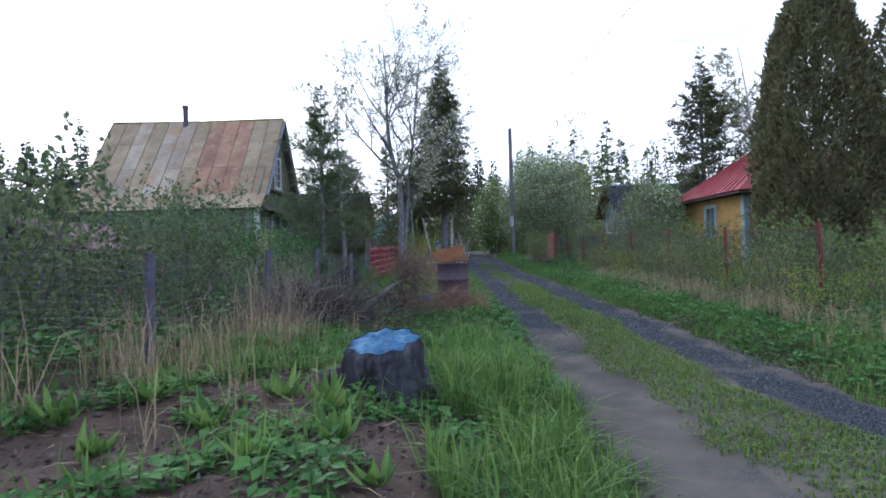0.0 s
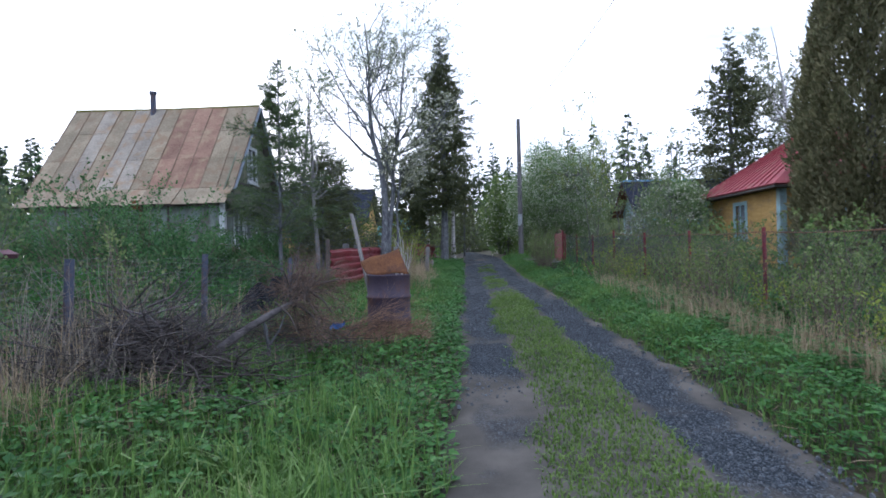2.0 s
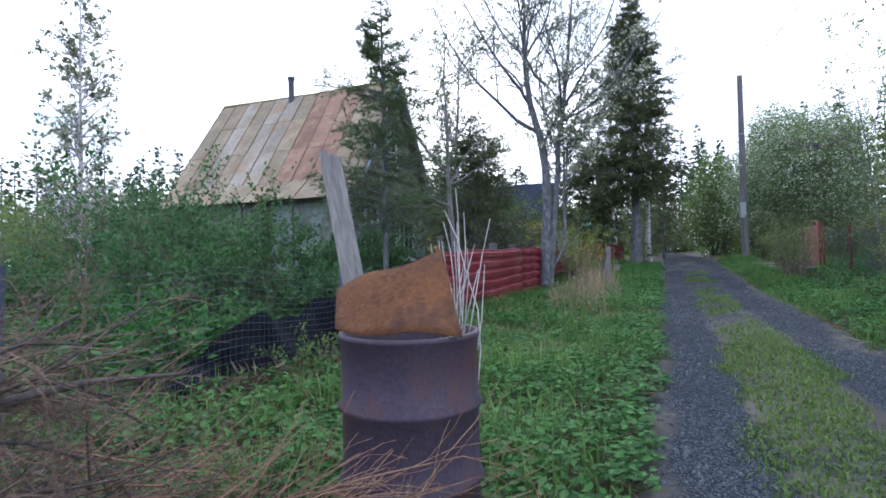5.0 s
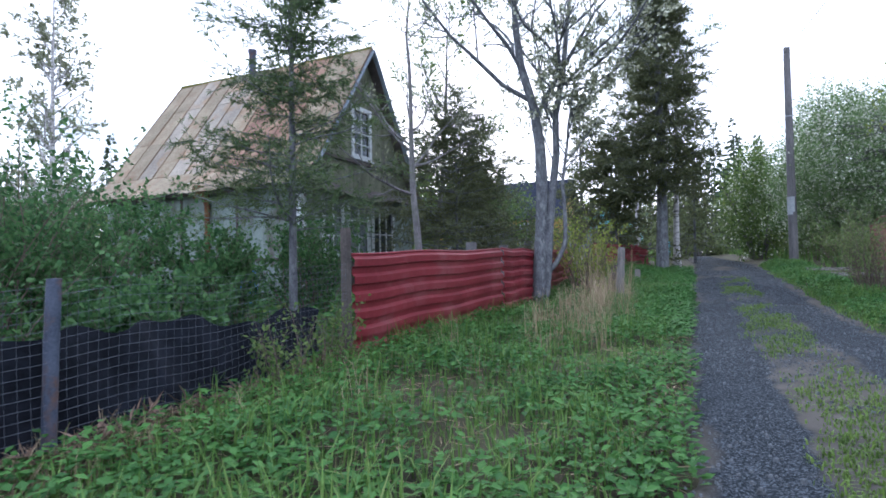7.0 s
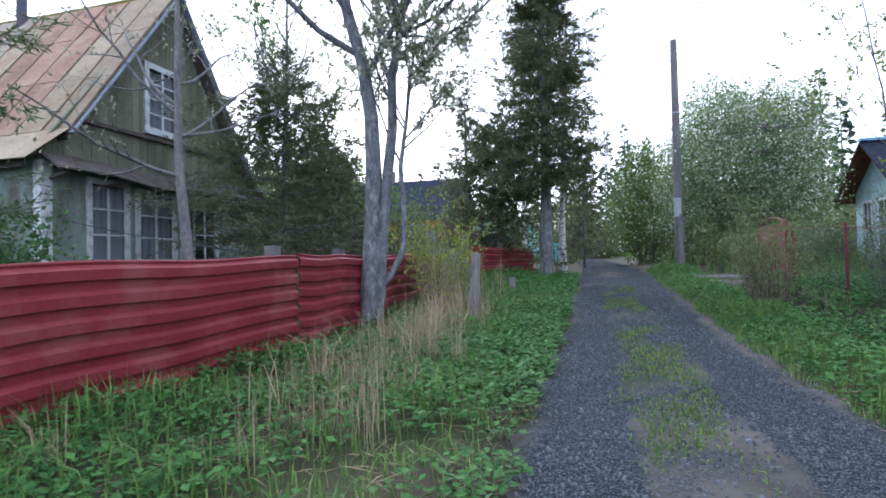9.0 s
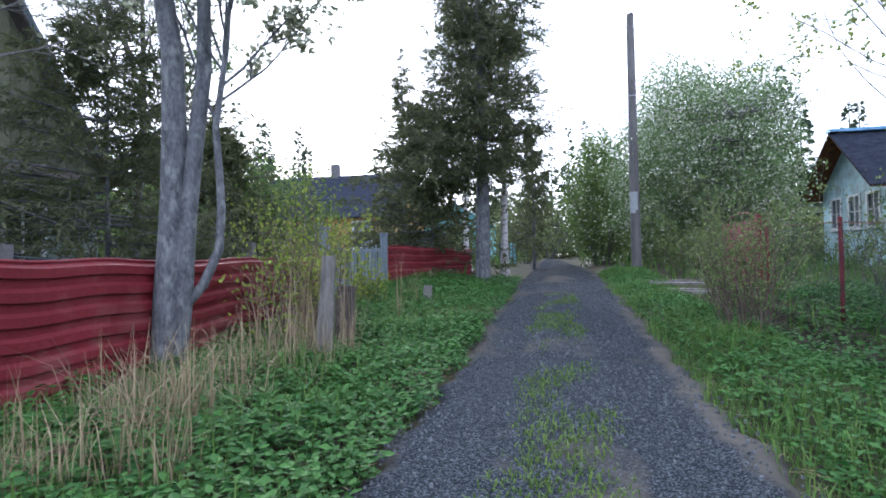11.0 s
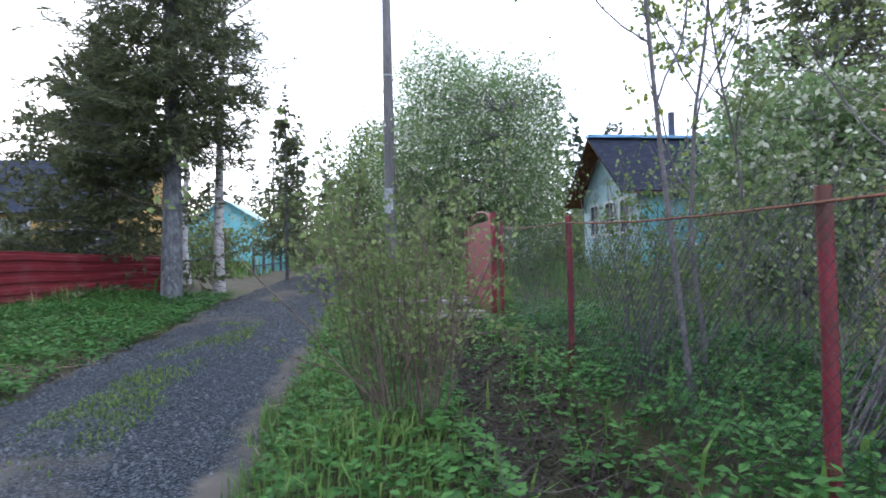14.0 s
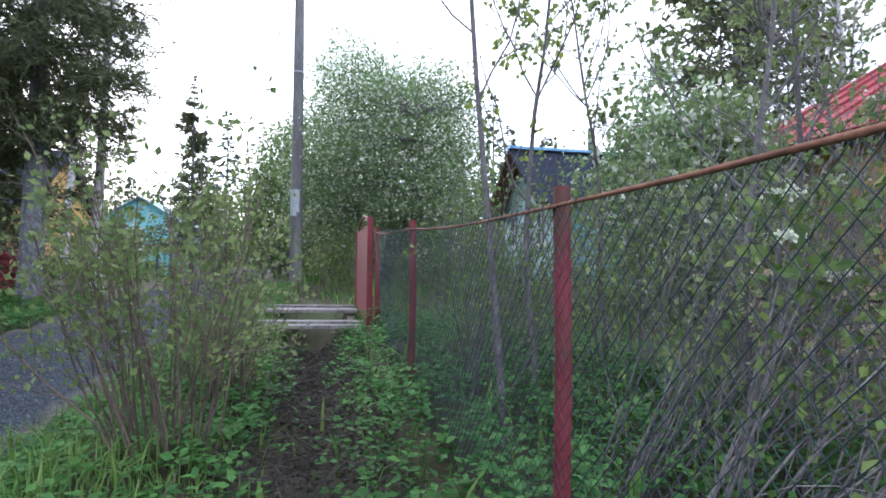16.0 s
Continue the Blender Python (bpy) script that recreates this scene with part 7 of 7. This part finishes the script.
    # the felled tree's crown of fine dry twigs, arching over at the upper end
    m = 34
    f = rng.uniform(0.72, 1.0, m)[:, None]
    start = a * (1 - f) + b * f
    out = unit(b - a) * 0.7 + rng.normal(0, 0.75, (m, 3)) * (1, 1, 0.75) + np.array([0.1, 0, 0.2])
    p1 = shoots(start, out, rng.uniform(0.35, 0.85, m), 7, 0.26, -0.10)
    r1 = taper(np.full(m, 0.010), np.full(m, 0.003), 7)
    for q, r in zip(p1, r1):
        part("crown_branch", Geo().tubes(q[None], r[None], 5), M_DARKTWIG, log, "dark bent crown branch", True)
    s, dd, l2, rr = off(p1, r1, 17, 0.15, 1.0, 45, 0.55)
    p2 = shoots(s, dd, l2, 5, 0.3, -0.06)
    s, dd, l3, r3 = off(p2, taper(rr * 0.5, np.full(len(rr), 0.0014), 5), 3, 0.2, 1.0, 35, 0.5)
    part("crown_brush", Geo().tubes(p2, taper(np.minimum(rr * 0.5, 0.003), np.full(len(rr), 0.0012), 5), 3).tubes(shoots(s, dd, l3, 4, 0.15, -0.03), 0.0012, 3), M_CROWNTWIG, log, "dense fine brown twigs", True, "stuff")
    prop = thing("prop_branch", at_ground(-0.86, 8.3, -0.05), "pale lichened branch standing under the leaning log", "branch")
    z = float(ground_z(-0.86, 8.3))
    part("stem", Geo().tubes([[(-0.86, 8.3, z - 0.05), (-0.84, 8.29, 0.4), (-0.87, 8.27, 0.62), (-0.9, 8.24, 0.74)]], [[0.024, 0.02, 0.018, 0.012]], 7), M_LICHENBARK, prop, shade=True)
    part("stem", Geo().tubes([[(-0.84, 8.29, 0.42), (-0.74, 8.3, 0.56), (-0.66, 8.34, 0.78)]], [[0.014, 0.01, 0.005]], 6), M_LICHENBARK, prop, shade=True)


brush_pile()
lone("plastic_bag", Geo().grid([[(-0.38 + 0.17 * i / 6 + 0.008 * math.sin(j * 2), 9.0 + 0.05 * j / 5, 0.47 + 0.016 * math.sin(i * 1.3 + j) + 0.012 * j + 0.005 * i) for i in range(7)] for j in range(6)]), M_BAG, (-0.27, 9.0, 0.48), "crumpled blue plastic bag on the brush", "plastic bag", shade=True)


def old_post(x, y, h, w, lean, label, mat=M_GREYWOOD):
    z = float(ground_z(x, y))
    g = Geo().bar((x, y, z - 0.15), (x + lean, y + 0.03, z + h * 0.7), w, w * 0.8, (0, 1, 0)).bar((x + lean, y + 0.03, z + h * 0.7), (x + lean * 1.35, y + 0.04, z + h), w * 0.92, w * 0.7, (0, 1, 0))
    lone("wooden_post", g, mat, (x, y, z), label, "post")


lone("wooden_post", Geo().bar((-0.24, 23.1, 0.3), (-0.19, 23.12, 1.1), 0.16, 0.06, (0, 1, 0)).bar((-0.19, 23.12, 1.1), (-0.16, 23.12, 1.57), 0.14, 0.05, (0, 1, 0)), M_GREYWOOD, (-0.24, 23.1, 0.4), "leaning weathered grey flat wooden post in straw", "post")
old_post(-0.45, 24.2, 0.78, 0.2, 0.02, "short dark rotten wooden post stump", M_DARKWOOD)
old_post(-0.35, 28.2, 0.35, 0.16, 0.02, "short rotten grey wooden post stump")
for x, y in ((-3.0, 21.9), (-3.1, 24.3), (-3.0, 26.2)):
    old_post(x, y, 1.28, 0.2, 0.0, "grey concrete post behind the red fence", M_CONCRETE)
lone("greenhouse", Geo().slab([(-10.4, 10.2, 0.2), (-8.9, 11.8, 0.2), (-8.9, 11.8, 1.6), (-10.4, 10.2, 1.6)], 0.05).slab([(-10.4, 10.2, 1.6), (-8.9, 11.8, 1.6), (-9.7, 12.5, 1.9), (-11.2, 10.9, 1.9)], 0.05), M_PALE, at_ground(-9.7, 11), "pale film-covered greenhouse behind the hedge", "greenhouse")
sb = thing("sign_board", at_ground(-20.5, 24), "blue board with faded red lettering on posts", "sign")
part("board", Geo().box((-21.8, 24, 1.75), (-19.3, 24.06, 2.65)), M_BLUETRIM, sb)
for i in range(4):
    part("lettering", Geo().box((-21.5 + i * 0.52, 23.99, 2.0), (-21.15 + i * 0.52, 23.998, 2.35)), M_DIRTYRED, sb, "unreadable red lettering")
for x in (-21.6, -19.5):
    part("post", Geo().box((x - 0.05, 24.065, -0.1), (x + 0.05, 24.15, 2.6)), M_DARKPOST, sb)


def lumber_pile():
    p = thing("lumber_pile", at_ground(10.9, 26.2), "stack of pale weathered boards beside the yellow house", "lumber")
    for i in range(24):
        z = float(ground_z(10.9, 26.2)) + 0.13 + 0.085 * (i // 2) + 0.01 * math.sin(i * 1.7)
        o = 0.24 * (i % 2) + 0.05 * math.sin(i * 2.2)
        e = 0.12 * math.sin(i * 3.1)
        part("board", Geo().bar((10.0 + o - e, 26.9 + o, z), (12.2 + o + e, 25.6 + o, z + 0.015 * math.sin(i)), 0.22, 0.06), M_NEWBOARD if i % 5 else M_GREYWOOD, p)
    for s in (0.2, 0.8):
        x, y = 10.1 + 2.1 * s, 27.0 - 1.3 * s
        part("bearer", Geo().bar((x - 0.2, y - 0.3, float(ground_z(x, y)) + 0.04), (x + 0.3, y + 0.4, float(ground_z(x, y)) + 0.04), 0.1, 0.1), M_DARKWOOD, p)


lumber_pile()


def teal_fence():
    f = thing("garden_fence", at_ground(-0.4, 47), "low teal painted garden fence along the lane", "fence")
    for i in range(13):
        y = 44 + 0.6 * i
        x = -0.55 + 0.02 * i
        z = float(ground_z(x, y))
        part("picket", Geo().box((x - 0.04, y - 0.04, z - 0.1), (x + 0.04, y + 0.04, z + 1.15)), M_TURQ if i % 3 else M_DARKPOST, f)
    for dz in (0.4, 1.0):
        part("rail", Geo().bar((-0.5, 44, float(ground_z(-0.5, 44)) + dz), (-0.27, 51.2, float(ground_z(-0.3, 51.2)) + dz), 0.03, 0.06), M_DARKPOST, f)


teal_fence()
lone("water_barrel", Geo().tubes([[(-8.3, 21.0, 0.3), (-8.3, 21.0, 0.6), (-8.3, 21.0, 0.95), (-8.3, 21.0, 1.2)]], [[0.27, 0.3, 0.3, 0.27]], 16).tubes([[(-8.3, 21.0, 1.199), (-8.3, 21.0, 1.21)]], [[0.27, 0.01]], 16), M_BLUEBAG, (-8.3, 21.0, 0.3), "blue plastic water barrel beside the old house", "barrel", shade=True)
